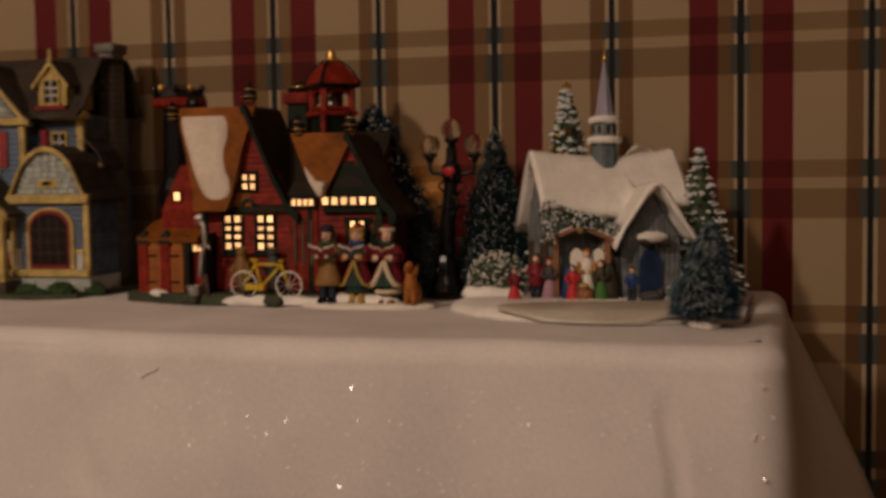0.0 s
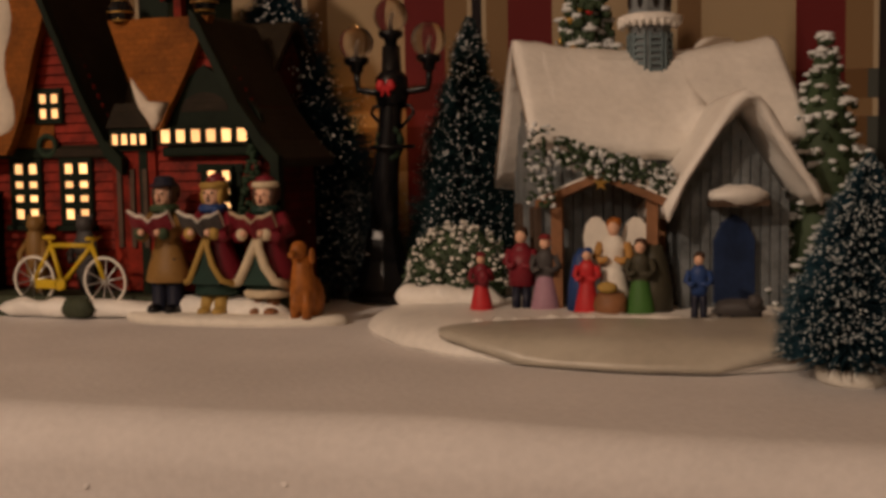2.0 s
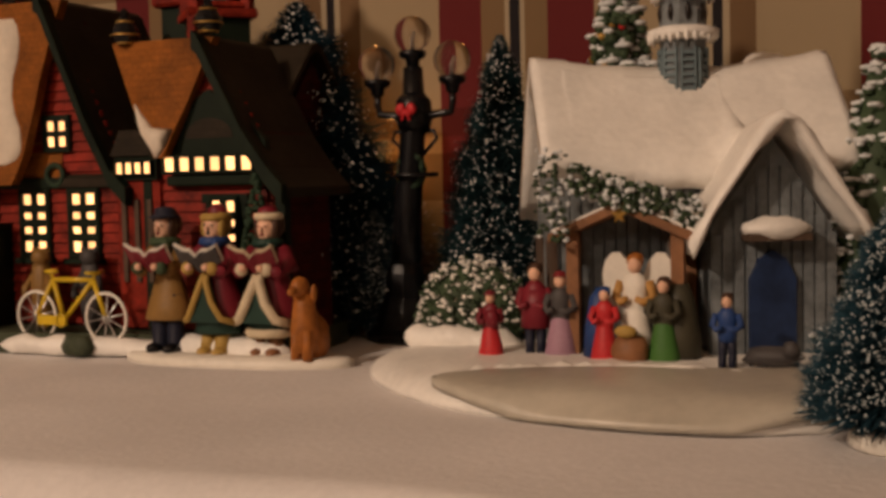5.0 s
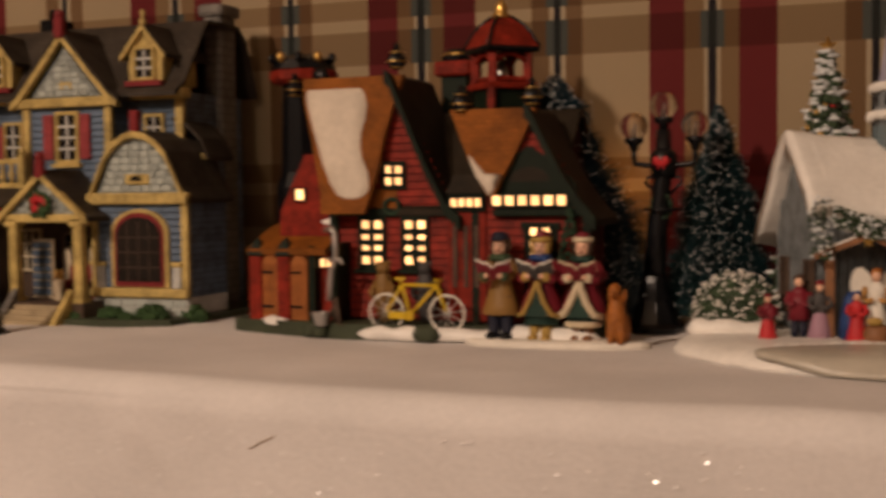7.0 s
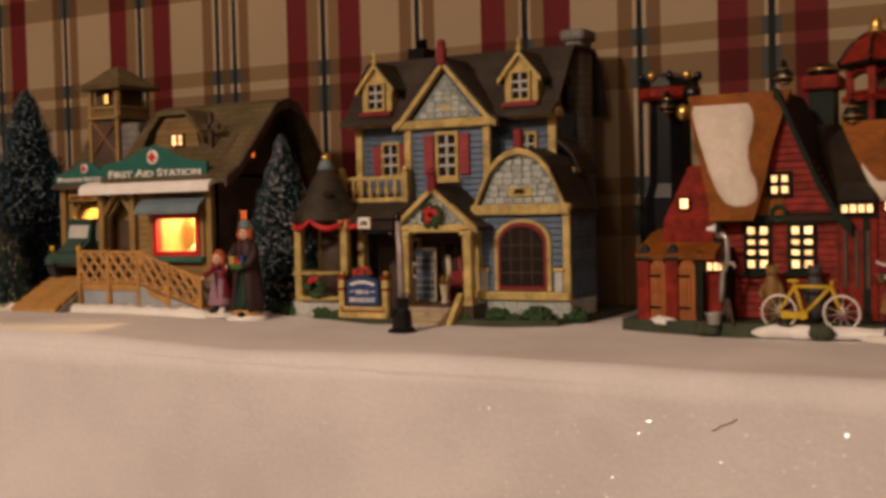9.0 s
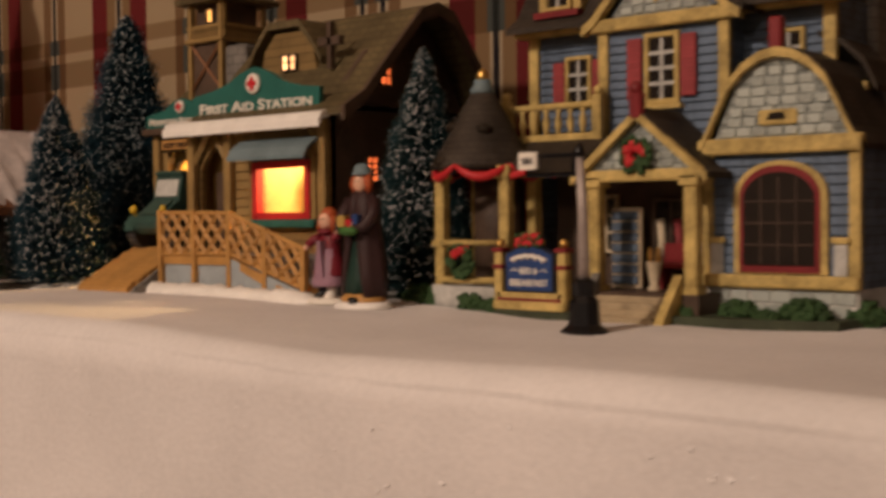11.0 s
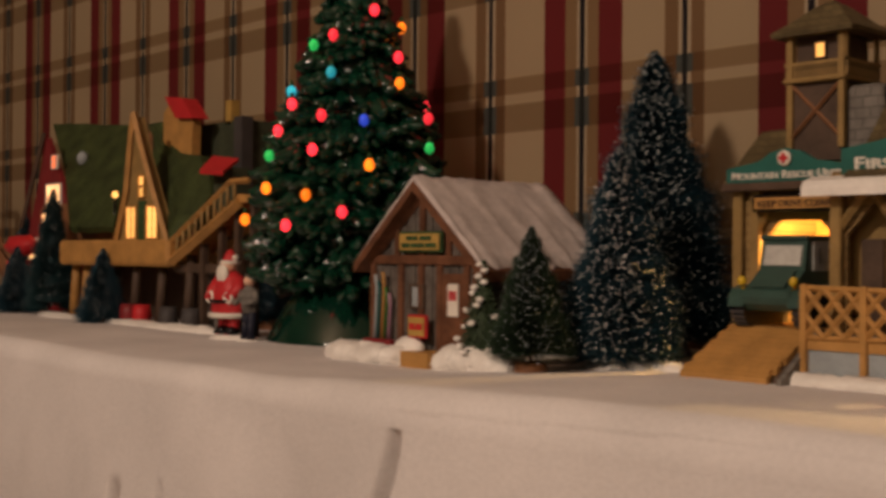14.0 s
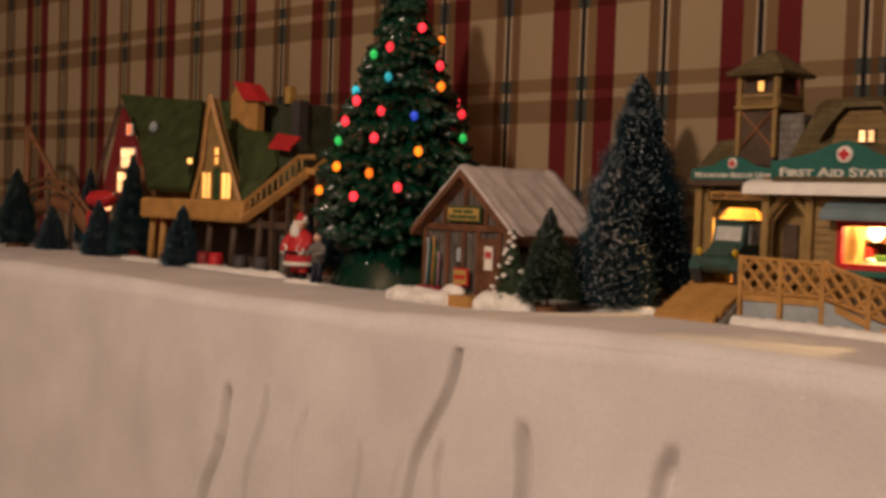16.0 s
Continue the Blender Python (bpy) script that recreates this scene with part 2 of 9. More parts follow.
M = {
    "wallpaper": plaid("plaid_wallpaper"),
    "plaster": surface("buff_plaster", (0.36, 0.29, 0.22), 0.8, 300, 4, 0.12),
    "orangewood": surface("orange_brown_wood", (0.34, 0.115, 0.028), 0.6, 400, 80, 0.35, spec=0.25),
    "timber": surface("red_brown_timber", (0.135, 0.058, 0.030), 0.65, 400, 80, 0.45, spec=0.2),
    "floorwood": rows_of(surface("brown_floorboards", (0.22, 0.13, 0.07), 0.45, 60, 6, 0.35), 0.9, 0.09),
    "blanket": surface("white_batting", (0.73, 0.705, 0.695), 0.9, 380, 11, 0.12, 0.6, 0.0009),
    "snow": surface("resin_snow", (0.84, 0.815, 0.765), 0.42, 330, 45, 0.13, 0.6, 0.0011, spec=0.35),
    "greysnow": surface("grey_resin_snow", (0.47, 0.435, 0.365), 0.32, 260, 34, 0.16, 0.35, 0.0007, coat=0.25),
    "oldsnow": surface("dull_roof_snow", (0.66, 0.58, 0.48), 0.6, 300, 45, 0.16, 0.6, 0.0009),
    "roofsnow": surface("thin_roof_snow", (0.58, 0.52, 0.50), 0.7, 300, 60, 0.22, 0.6, 0.0008),
    "glitter": surface("clear_glitter", (0.74, 0.72, 0.71), 0.13, bump=0, vary=0.03, spec=0.8),
    "red": surface("brick_red_paint", (0.20, 0.018, 0.009), 0.6, 500, 110, 0.65, spec=0.15),
    "redclap": rows_of(surface("red_clapboard", (0.062, 0.006, 0.004), 0.65, 500, 90, 0.65, spec=0.15), 5.0, 0.0042),
    "green": surface("dark_green_paint", (0.008, 0.014, 0.008), 0.55, 500, 80, 0.35, spec=0.15),
    "black": surface("black_gloss_paint", (0.006, 0.006, 0.007), 0.27, 500, 80, 0.3, coat=0.1),
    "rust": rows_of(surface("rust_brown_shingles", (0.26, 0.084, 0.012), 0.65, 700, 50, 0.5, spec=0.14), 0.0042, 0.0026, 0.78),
    # also darkens the school's right-hand slopes, which face away from the lamp
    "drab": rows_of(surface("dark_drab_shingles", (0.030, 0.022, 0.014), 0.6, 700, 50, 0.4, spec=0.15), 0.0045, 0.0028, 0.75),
    "slate": rows_of(surface("grey_brown_shingles", (0.055, 0.044, 0.034), 0.65, 700, 50, 0.5, spec=0.15), 0.005, 0.0034, 0.65),
    "olive": rows_of(surface("olive_shingles", (0.125, 0.095, 0.045), 0.6, 700, 50, 0.4), 0.007, 0.005),
    "mossroof": surface("moss_green_roof", (0.040, 0.056, 0.017), 0.7, 400, 50, 0.5, 0.8, 0.0015),
    "gold": surface("gold_paint", (0.75, 0.48, 0.14), 0.3, metal=0.9, bump=0.1),
    "pewter": surface("dull_pewter", (0.40, 0.34, 0.31), 0.5, 400, 60, 0.3, metal=0.3, bump=0.1),
    "silver": surface("silver_metal", (0.62, 0.60, 0.58), 0.3, metal=0.85, bump=0.1),
    "blue": rows_of(surface("blue_clapboard", (0.120, 0.165, 0.235), 0.6, 500, 90, 0.5, spec=0.18), 5.0, 0.0042),
    "paleblue": rows_of(surface("pale_blue_shingle", (0.29, 0.32, 0.30), 0.65, 500, 140, 0.4, 0.6, 0.0008), 0.0075, 0.0045, 0.5, 0.001),
    "bluestone": surface("pale_blue_stone", (0.31, 0.34, 0.315), 0.65, 700, 140, 0.45, 0.6, 0.0006, random=0.45),
    "yellow": surface("butter_yellow_trim", (0.49, 0.365, 0.130), 0.55, 500, 90, 0.45, spec=0.2),
    "rose": rows_of(surface("rose_red_shutter", (0.34, 0.055, 0.06), 0.55, 500, 60, 0.3), 5.0, 0.0022),
    "maroon": surface("maroon_paint", (0.20, 0.022, 0.025), 0.45, 500, 60, 0.25),
    "darkpane": surface("dark_window_glass", (0.02, 0.016, 0.014), 0.12, bump=0, coat=0.4),
    "stone": rows_of(surface("grey_stone", (0.20, 0.185, 0.165), 0.75, 500, 60, 0.35), 0.009, 0.006),
    "tanstone": surface("worn_tan_stone", (0.40, 0.32, 0.20), 0.7, 300, 90, 0.3, 0.5, 0.0008),
    "whitestone": surface("pale_stone", (0.50, 0.50, 0.47), 0.75, 300, 90, 0.3, 0.6, 0.0008),
    "shrub": surface("shrub_green", (0.035, 0.075, 0.025), 0.7, 500, 120, 0.5, 0.9, 0.0015),
    "soil": surface("dark_green_base", (0.05, 0.06, 0.035), 0.7, 500, 80, 0.4, 0.7, 0.001),
    "greywood": surface("weathered_grey_wood", (0.165, 0.185, 0.195), 0.65, 500, 110, 0.45),
    "brown": surface("brown_wood", (0.22, 0.10, 0.045), 0.55, 400, 60, 0.35),
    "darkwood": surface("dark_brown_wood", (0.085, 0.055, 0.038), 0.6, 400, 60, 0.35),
    "barn": surface("grey_weathered_boards", (0.115, 0.100, 0.088), 0.7, 400, 90, 0.45, 0.5, 0.0008, spec=0.18),
    "tanwood": surface("tan_wood", (0.44, 0.235, 0.07), 0.5, 500, 60, 0.25),
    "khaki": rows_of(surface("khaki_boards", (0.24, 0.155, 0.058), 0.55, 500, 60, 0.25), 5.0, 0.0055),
    "khakitrim": surface("khaki_trim", (0.29, 0.19, 0.070), 0.5, 500, 60, 0.25),
    "signgreen": surface("sign_green", (0.025, 0.125, 0.105), 0.45, 500, 60, 0.2),
    "white": surface("white_paint", (0.78, 0.74, 0.66), 0.5, 500, 60, 0.12),
    "signred": surface("signal_red", (0.50, 0.025, 0.03), 0.45, 500, 60, 0.15),
    "awning": surface("blue_grey_awning", (0.15, 0.205, 0.225), 0.6, 500, 60, 0.2),
    "bluegrey": surface("blue_grey_footing", (0.33, 0.37, 0.39), 0.65, 500, 60, 0.2),
    "jeep": surface("army_green_paint", (0.035, 0.075, 0.062), 0.4, 500, 60, 0.25, coat=0.2),
    "rubber": surface("black_rubber", (0.02, 0.02, 0.02), 0.7),
    "lavender": surface("lavender_grey_lead", (0.30, 0.29, 0.37), 0.55, 500, 60, 0.2),
    "bikeyellow": surface("yellow_enamel", (0.62, 0.42, 0.02), 0.35, 500, 60, 0.15, coat=0.3),
    "needle": surface("blue_green_sisal", (0.016, 0.050, 0.058), 0.7, 300, 60, 0.4, 0),
    "needleblue": surface("blue_sisal", (0.018, 0.058, 0.084), 0.7, 300, 60, 0.4, 0),
    "needlegreen": surface("dark_green_sisal", (0.022, 0.045, 0.024), 0.7, 300, 60, 0.4, 0),
    "fir": surface("resin_fir_green", (0.04, 0.065, 0.032), 0.65, 300, 60, 0.45, 0),
    "tinsel": surface("glazed_fir_green", (0.004, 0.034, 0.018), 0.12, 300, 60, 0.4, 0.5, 0.0012, spec=0.5, coat=0.3),
    "frost": surface("frost_flecks", (0.66, 0.69, 0.70), 0.6, bump=0),
    "palefrost": surface("thin_frost", (0.40, 0.46, 0.48), 0.6, bump=0),
    "standgreen": surface("glazed_green_stand", (0.003, 0.026, 0.015), 0.09, bump=0.1, spec=0.5, coat=0.3),
    "globe": glass("clear_globe", (0.86, 0.82, 0.79)),
    "lit": glow("lit_window", (1.0, 0.52, 0.21), 2.8),
    "litred": glow("red_lit_window", (1.0, 0.17, 0.04), 1.8),
    "litamber": glow("amber_lit_window", (1.0, 0.50, 0.12), 1.7),
    "bulbred": glow("red_bulb", (1.0, 0.030, 0.045), 2.2),
    "bulborange": glow("orange_bulb", (1.0, 0.19, 0.008), 2.2),
    "bulbgreen": glow("green_bulb", (0.03, 0.62, 0.12), 1.1),
    "bulbblue": glow("blue_bulb", (0.03, 0.08, 0.7), 0.7),
    "bulbcyan": glow("cyan_bulb", (0.03, 0.45, 0.55), 1.0),
    "skin": surface("painted_skin", (0.74, 0.45, 0.31), 0.5),
    "coatbrown": surface("mustard_brown_paint", (0.23, 0.125, 0.035), 0.5),
    "navy": surface("dark_navy_paint", (0.016, 0.018, 0.034), 0.5),
    "burgundy": surface("burgundy_paint", (0.17, 0.014, 0.024), 0.45),
    "bluepaint": surface("blue_paint", (0.022, 0.055, 0.18), 0.5),
    "teal": surface("teal_scarf_paint", (0.025, 0.11, 0.11), 0.5),
    "bottle": surface("bottle_green_paint", (0.014, 0.040, 0.030), 0.5),
    "robe": surface("dark_olive_robe", (0.055, 0.05, 0.032), 0.55),
    "leaf": surface("grass_green_paint", (0.05, 0.14, 0.03), 0.55),
    "mauve": surface("mauve_paint", (0.33, 0.19, 0.25), 0.5),
    "pinkred": surface("bright_red_paint", (0.52, 0.03, 0.035), 0.45),
    "charcoal": surface("charcoal_paint", (0.06, 0.055, 0.055), 0.55),
    "dogbrown": surface("golden_brown_paint", (0.34, 0.115, 0.022), 0.5, 300, 150, 0.35),
    "cloak": surface("dark_plum_paint", (0.035, 0.016, 0.016), 0.55),
    "cream": surface("cream_fur_paint", (0.62, 0.52, 0.36), 0.6, 700, 90, 0.25, 0.5, 0.0006),
    "doorblue": surface("dark_blue_door", (0.016, 0.032, 0.085), 0.55, 500, 90, 0.35),
    "redhair": surface("red_hair_paint", (0.36, 0.075, 0.022), 0.5),
    "bulbwarm": glow("warm_white_bulb", (1.0, 0.74, 0.42), 7.0),
    "hair": surface("dark_hair_paint", (0.06, 0.03, 0.018), 0.5),
    "strawy": surface("straw_paint", (0.42, 0.27, 0.07), 0.6),
}

# ---- shapes ----
class Shape:
    """Gathers simple solids into one bmesh; mi chooses the material slot."""
    def __init__(self):
        self.bm = bmesh.new()

    def faces(self, verts, faces, mi=0, smooth=False):
        vs = [self.bm.verts.new(v) for v in verts]
        for f in faces:
            try:
                fa = self.bm.faces.new([vs[i] for i in f])
            except ValueError:
                continue
            fa.material_index, fa.smooth = mi, smooth
        return self

    def box(self, x0, x1, y0, y1, z0, z1, mi=0, bev=0.0):
        if not bev:
            v = [(x, y, z) for z in (z0, z1) for y in (y0, y1) for x in (x0, x1)]
            return self.faces(v, [(0, 2, 3, 1), (4, 5, 7, 6), (0, 1, 5, 4), (2, 6, 7, 3), (0, 4, 6, 2), (1, 3, 7, 5)], mi)
        b = min(bev, (x1 - x0) * 0.45, (y1 - y0) * 0.45, (z1 - z0) * 0.45)
        ring = lambda i, z: [(x0 + i, y0 + i + b, z), (x0 + i + b, y0 + i, z), (x1 - i - b, y0 + i, z), (x1 - i, y0 + i + b, z),
                             (x1 - i, y1 - i - b, z), (x1 - i - b, y1 - i, z), (x0 + i + b, y1 - i, z), (x0 + i, y1 - i - b, z)]
        return self.loft([ring(b * 0.6, z0), ring(0, z0 + b), ring(0, z1 - b), ring(b * 0.6, z1)], mi)

    def loft(self, rings, mi=0, smooth=False, caps=True):
        k = len(rings[0])
        v = [p for r in rings for p in r]
        f = [(a * k + i, a * k + (i + 1) % k, (a + 1) * k + (i + 1) % k, (a + 1) * k + i) for a in range(len(rings) - 1) for i in range(k)]
        if caps:
            f += [tuple(reversed(range(k))), tuple(range((len(rings) - 1) * k, len(rings) * k))]
        return self.faces(v, f, mi, smooth)

    def prism(self, poly, a0, a1, axis="y", mi=0):
        """A polygon of (u, z) drawn along y or x, or of (x, y) drawn along z."""
        put = {"y": lambda u, w, a: (u, a, w), "x": lambda u, w, a: (a, u, w), "z": lambda u, w, a: (u, w, a)}[axis]
        return self.loft([[put(u, w, a) for u, w in poly] for a in (a0, a1)], mi)

    def chevron(self, profile, thick, a0, a1, axis="y", mi=0):
        """A roof skin of some thickness whose section is the open line profile."""
        k = len(profile)
        put = {"y": lambda u, w, a: (u, a, w), "x": lambda u, w, a: (a, u, w)}[axis]
        v = [put(u, w - d, a) for a in (a0, a1) for d in (0, thick) for u, w in profile]
        f = []
        for i in range(k - 1):
            f += [(i, i + 1, 2 * k + i + 1, 2 * k + i), (k + i + 1, k + i, 3 * k + i, 3 * k + i + 1),
                  (i + 1, i, k + i, k + i + 1), (2 * k + i, 2 * k + i + 1, 3 * k + i + 1, 3 * k + i)]
        f += [(0, 2 * k, 3 * k, k), (k - 1, 2 * k - 1, 4 * k - 1, 3 * k - 1)]
        return self.faces(v, f, mi)

    def lathe(self, profile, at=(0, 0, 0), seg=16, mi=0, smooth=True, squash=1.0, turn=0.0, tilt=None):
        rings = []
        for r, z in profile:
            ring = [Vector((r * math.cos(turn + 2 * math.pi * i / seg), r * squash * math.sin(turn + 2 * math.pi * i / seg), z)) for i in range(seg)]
            if tilt:
                ring = [tilt @ p for p in ring]
            rings.append([tuple(p + Vector(at)) for p in ring])
        return self.loft(rings, mi, smooth)

    def ball(self, at, r, mi=0, seg=12, rows=8):
        rx, ry, rz = r if isinstance(r, tuple) else (r, r, r)
        prof = [(max(1e-5, math.sin(math.pi * i / rows)), -math.cos(math.pi * i / rows)) for i in range(rows + 1)]
        rings = [[(at[0] + rx * p * math.cos(2 * math.pi * i / seg), at[1] + ry * p * math.sin(2 * math.pi * i / seg), at[2] + rz * q) for i in range(seg)] for p, q in prof]
        return self.loft(rings, mi, True)

    def tube(self, pts, r, mi=0, seg=8, smooth=True):
        """A round bar along points; r one radius or one a point."""
        pts = [Vector(p) for p in pts]
        rr = r if isinstance(r, (list, tuple)) else [r] * len(pts)
        rings = []
        for i, p in enumerate(pts):
            d = (pts[min(i + 1, len(pts) - 1)] - pts[max(i - 1, 0)]).normalized()
            a = d.cross(Vector((0.02, 1, 0.1)) if abs(d.y) < 0.9 else Vector((1, 0, 0.1))).normalized()
            b = d.cross(a)
            rings.append([tuple(p + rr[i] * (math.cos(2 * math.pi * k / seg) * a + math.sin(2 * math.pi * k / seg) * b)) for k in range(seg)])
        return self.loft(rings, mi, smooth)

    def ring(self, at, R, r, axis="y", mi=0, seg=24, sub=6):
        v, f = [], []
        for i in range(seg):
            a = 2 * math.pi * i / seg
            for k in range(sub):
                b = 2 * math.pi * k / sub
                d, h = R + r * math.cos(b), r * math.sin(b)
                p = {"y": (d * math.cos(a), h, d * math.sin(a)), "z": (d * math.cos(a), d * math.sin(a), h), "x": (h, d * math.cos(a), d * math.sin(a))}[axis]
                v.append(tuple(Vector(p) + Vector(at)))
                f.append((i * sub + k, ((i + 1) % seg) * sub + k, ((i + 1) % seg) * sub + (k + 1) % sub, i * sub + (k + 1) % sub))
        return self.faces(v, f, mi, True)

    def lump(self, at, r, seed, rough=0.25, mi=0, seg=14, rows=8, flat=None):
        """An uneven mound; flat: the level below which it is cut off."""
        rx, ry, rz = r
        rings = []
        for j in range(rows + 1):
            th = math.pi * j / rows
            ring = []
            for i in range(seg):
                ph = 2 * math.pi * i / seg
                d = Vector((math.sin(th) * math.cos(ph), math.sin(th) * math.sin(ph), -math.cos(th)))
                k = 1 + rough * noise.noise(d * 2.3 + Vector((seed * 7.1, seed * 3.3, seed)))
                p = Vector((at[0] + rx * d.x * k, at[1] + ry * d.y * k, at[2] + rz * d.z * k))
                if flat is not None:
                    p.z = max(p.z, flat)
                ring.append(tuple(p))
            rings.append(ring)
        return self.loft(rings, mi, True)

def bank(s, pts, wide, high, seed, mi=0, flat=0.0, steps=6):
    """An uneven ridge of snow along a line of (x, y, z)."""
    line = []
    for a, b in zip(pts[:-1], pts[1:]):
        line += [Vector(a).lerp(Vector(b), k / steps) for k in range(steps)]
    line.append(Vector(pts[-1]))
    rings, n = [], len(line)
    for i, p in enumerate(line):
        d = (line[min(i + 1, n - 1)] - line[max(i - 1, 0)]).normalized()
        side = Vector((-d.y, d.x, 0))
        end = min(1.0, 0.25 + min(i, n - 1 - i) / 2.5)
        ring = []
        for k in range(10):
            a = 2 * math.pi * k / 10
            j = 1 + 0.45 * noise.noise(Vector((i * 0.55 + seed * 9.1, math.cos(a) * 0.9, math.sin(a) * 0.9)))
            q = p + side * (math.cos(a) * wide * end * j)
            q.z = max(flat, p.z + math.sin(a) * high * end * j)
            ring.append(tuple(q))
        rings.append(ring)
    return s.loft(rings, mi, True)

def rounded(pts, times=2):
    """The same closed outline with its corners cut round."""
    for _ in range(times):
        pts = [(p[0] * (1 - f) + q[0] * f, p[1] * (1 - f) + q[1] * f) for p, q in zip(pts, pts[1:] + pts[:1]) for f in (0.25, 0.75)]
    return pts

ORIGIN = {}
TURNED = [None]   # a turn that the parts of a thing share while it is set

def thing(name, at, label, category, group="", kind=""):
    ob = new(name)
    ob.empty_display_size = 0.01
    ob.location = at
    ORIGIN[ob] = Vector(at)
    return tagged(ob, label, category, group, kind)

def mesh_of(name, shape, mats, shift=(0, 0, 0)):
    bmesh.ops.recalc_face_normals(shape.bm, faces=shape.bm.faces)
    me = bpy.data.meshes.new(name)
    shape.bm.to_mesh(me)
    shape.bm.free()
    me.transform(Matrix.Translation(-Vector(shift)))
    for k in (mats if isinstance(mats, (list, tuple)) else [mats]):
        me.materials.append(M[k])
    return me

def part(name, shape, mats, parent, label="", at=None, rz=0.0):
    """Links a shape as one mesh under a thing or part. Without at the shape is given in world places; with at it is local, placed and turned there."""
    base = ORIGIN[parent]
    if TURNED[0]:
        if at is None:
            shape.bm.transform(TURNED[0])
        else:
            at, rz = TURNED[0] @ Vector(at), rz + math.degrees(TURNED[0].to_euler().z)
    ob = new(name, mesh_of(name, shape, mats, base if at is None else (0, 0, 0)))
    ob.parent = parent
    ORIGIN[ob] = base.copy()
    if at is not None:
        ob.location, ob.rotation_euler = Vector(at) - base, (0, 0, radians(rz))
        ORIGIN[ob] = Vector(at)
    if label:
        ob["label"] = label
    return ob

def single(name, shape, mats, at, label, category, group="", kind=""):
    """A thing of one mesh, whose shape is given in world places."""
    ob = new(name, mesh_of(name, shape, mats, at))
    ob.location = at
    return tagged(ob, label, category, group, kind)

def window(parent, at, w, h, nx, ny, frame_mat, pane_mat, rz=0.0, bar=0.0011, edge=0.0018, name="window", sill=0.0, label="", bar_mat=None):
    """A framed window with glazing bars, facing -y before its turn, and each pane under it."""
    lines = []
    for grow, y in ((edge, 0.0006), (edge, -0.0016), (edge * 0.8, -0.0022), (edge * 0.15, -0.0022), (0, -0.0016), (0, 0.0006)):
        lines.append([(-w / 2 - grow, y, -grow), (w / 2 + grow, y, -grow), (w / 2 + grow, y, h + grow), (-w / 2 - grow, y, h + grow)])
    lines.append(lines[0])
    fr = part(name, Shape().loft(lines, caps=False), frame_mat, parent, label, at=at, rz=rz)

    def piece(nm, shape):
        o = new(nm, mesh_of(nm, shape, bar_mat or frame_mat if nm == "glazing_bar" else frame_mat))
        o.parent = fr
    for i in range(1, nx):
        x = -w / 2 + w * i / nx
        piece("glazing_bar", Shape().box(x - bar / 2, x + bar / 2, -0.0015, 0.0004, 0, h))
    for j in range(1, ny):
        z = h * j / ny
        piece("glazing_bar", Shape().box(-w / 2, w / 2, -0.0017, 0.0003, z - bar / 2, z + bar / 2))
    if sill:
        piece("sill", Shape().box(-w / 2 - edge * 1.6, w / 2 + edge * 1.6, -0.0022 - sill, 0.0005, -edge * 1.9, -edge))
    pw, ph = w / nx, h / ny
    me = None
    for i in range(nx):
        for j in range(ny):
            if me is None:
                p = Shape().box(-pw / 2 + 0.0002, pw / 2 - 0.0002, -0.0009, 0, 0.0002, ph - 0.0002)
                me = mesh_of("pane", p, pane_mat)
            o = new("pane", me)
            o.parent = fr
            o.location = (-w / 2 + pw * (i + 0.5), 0, ph * j)
    return fr

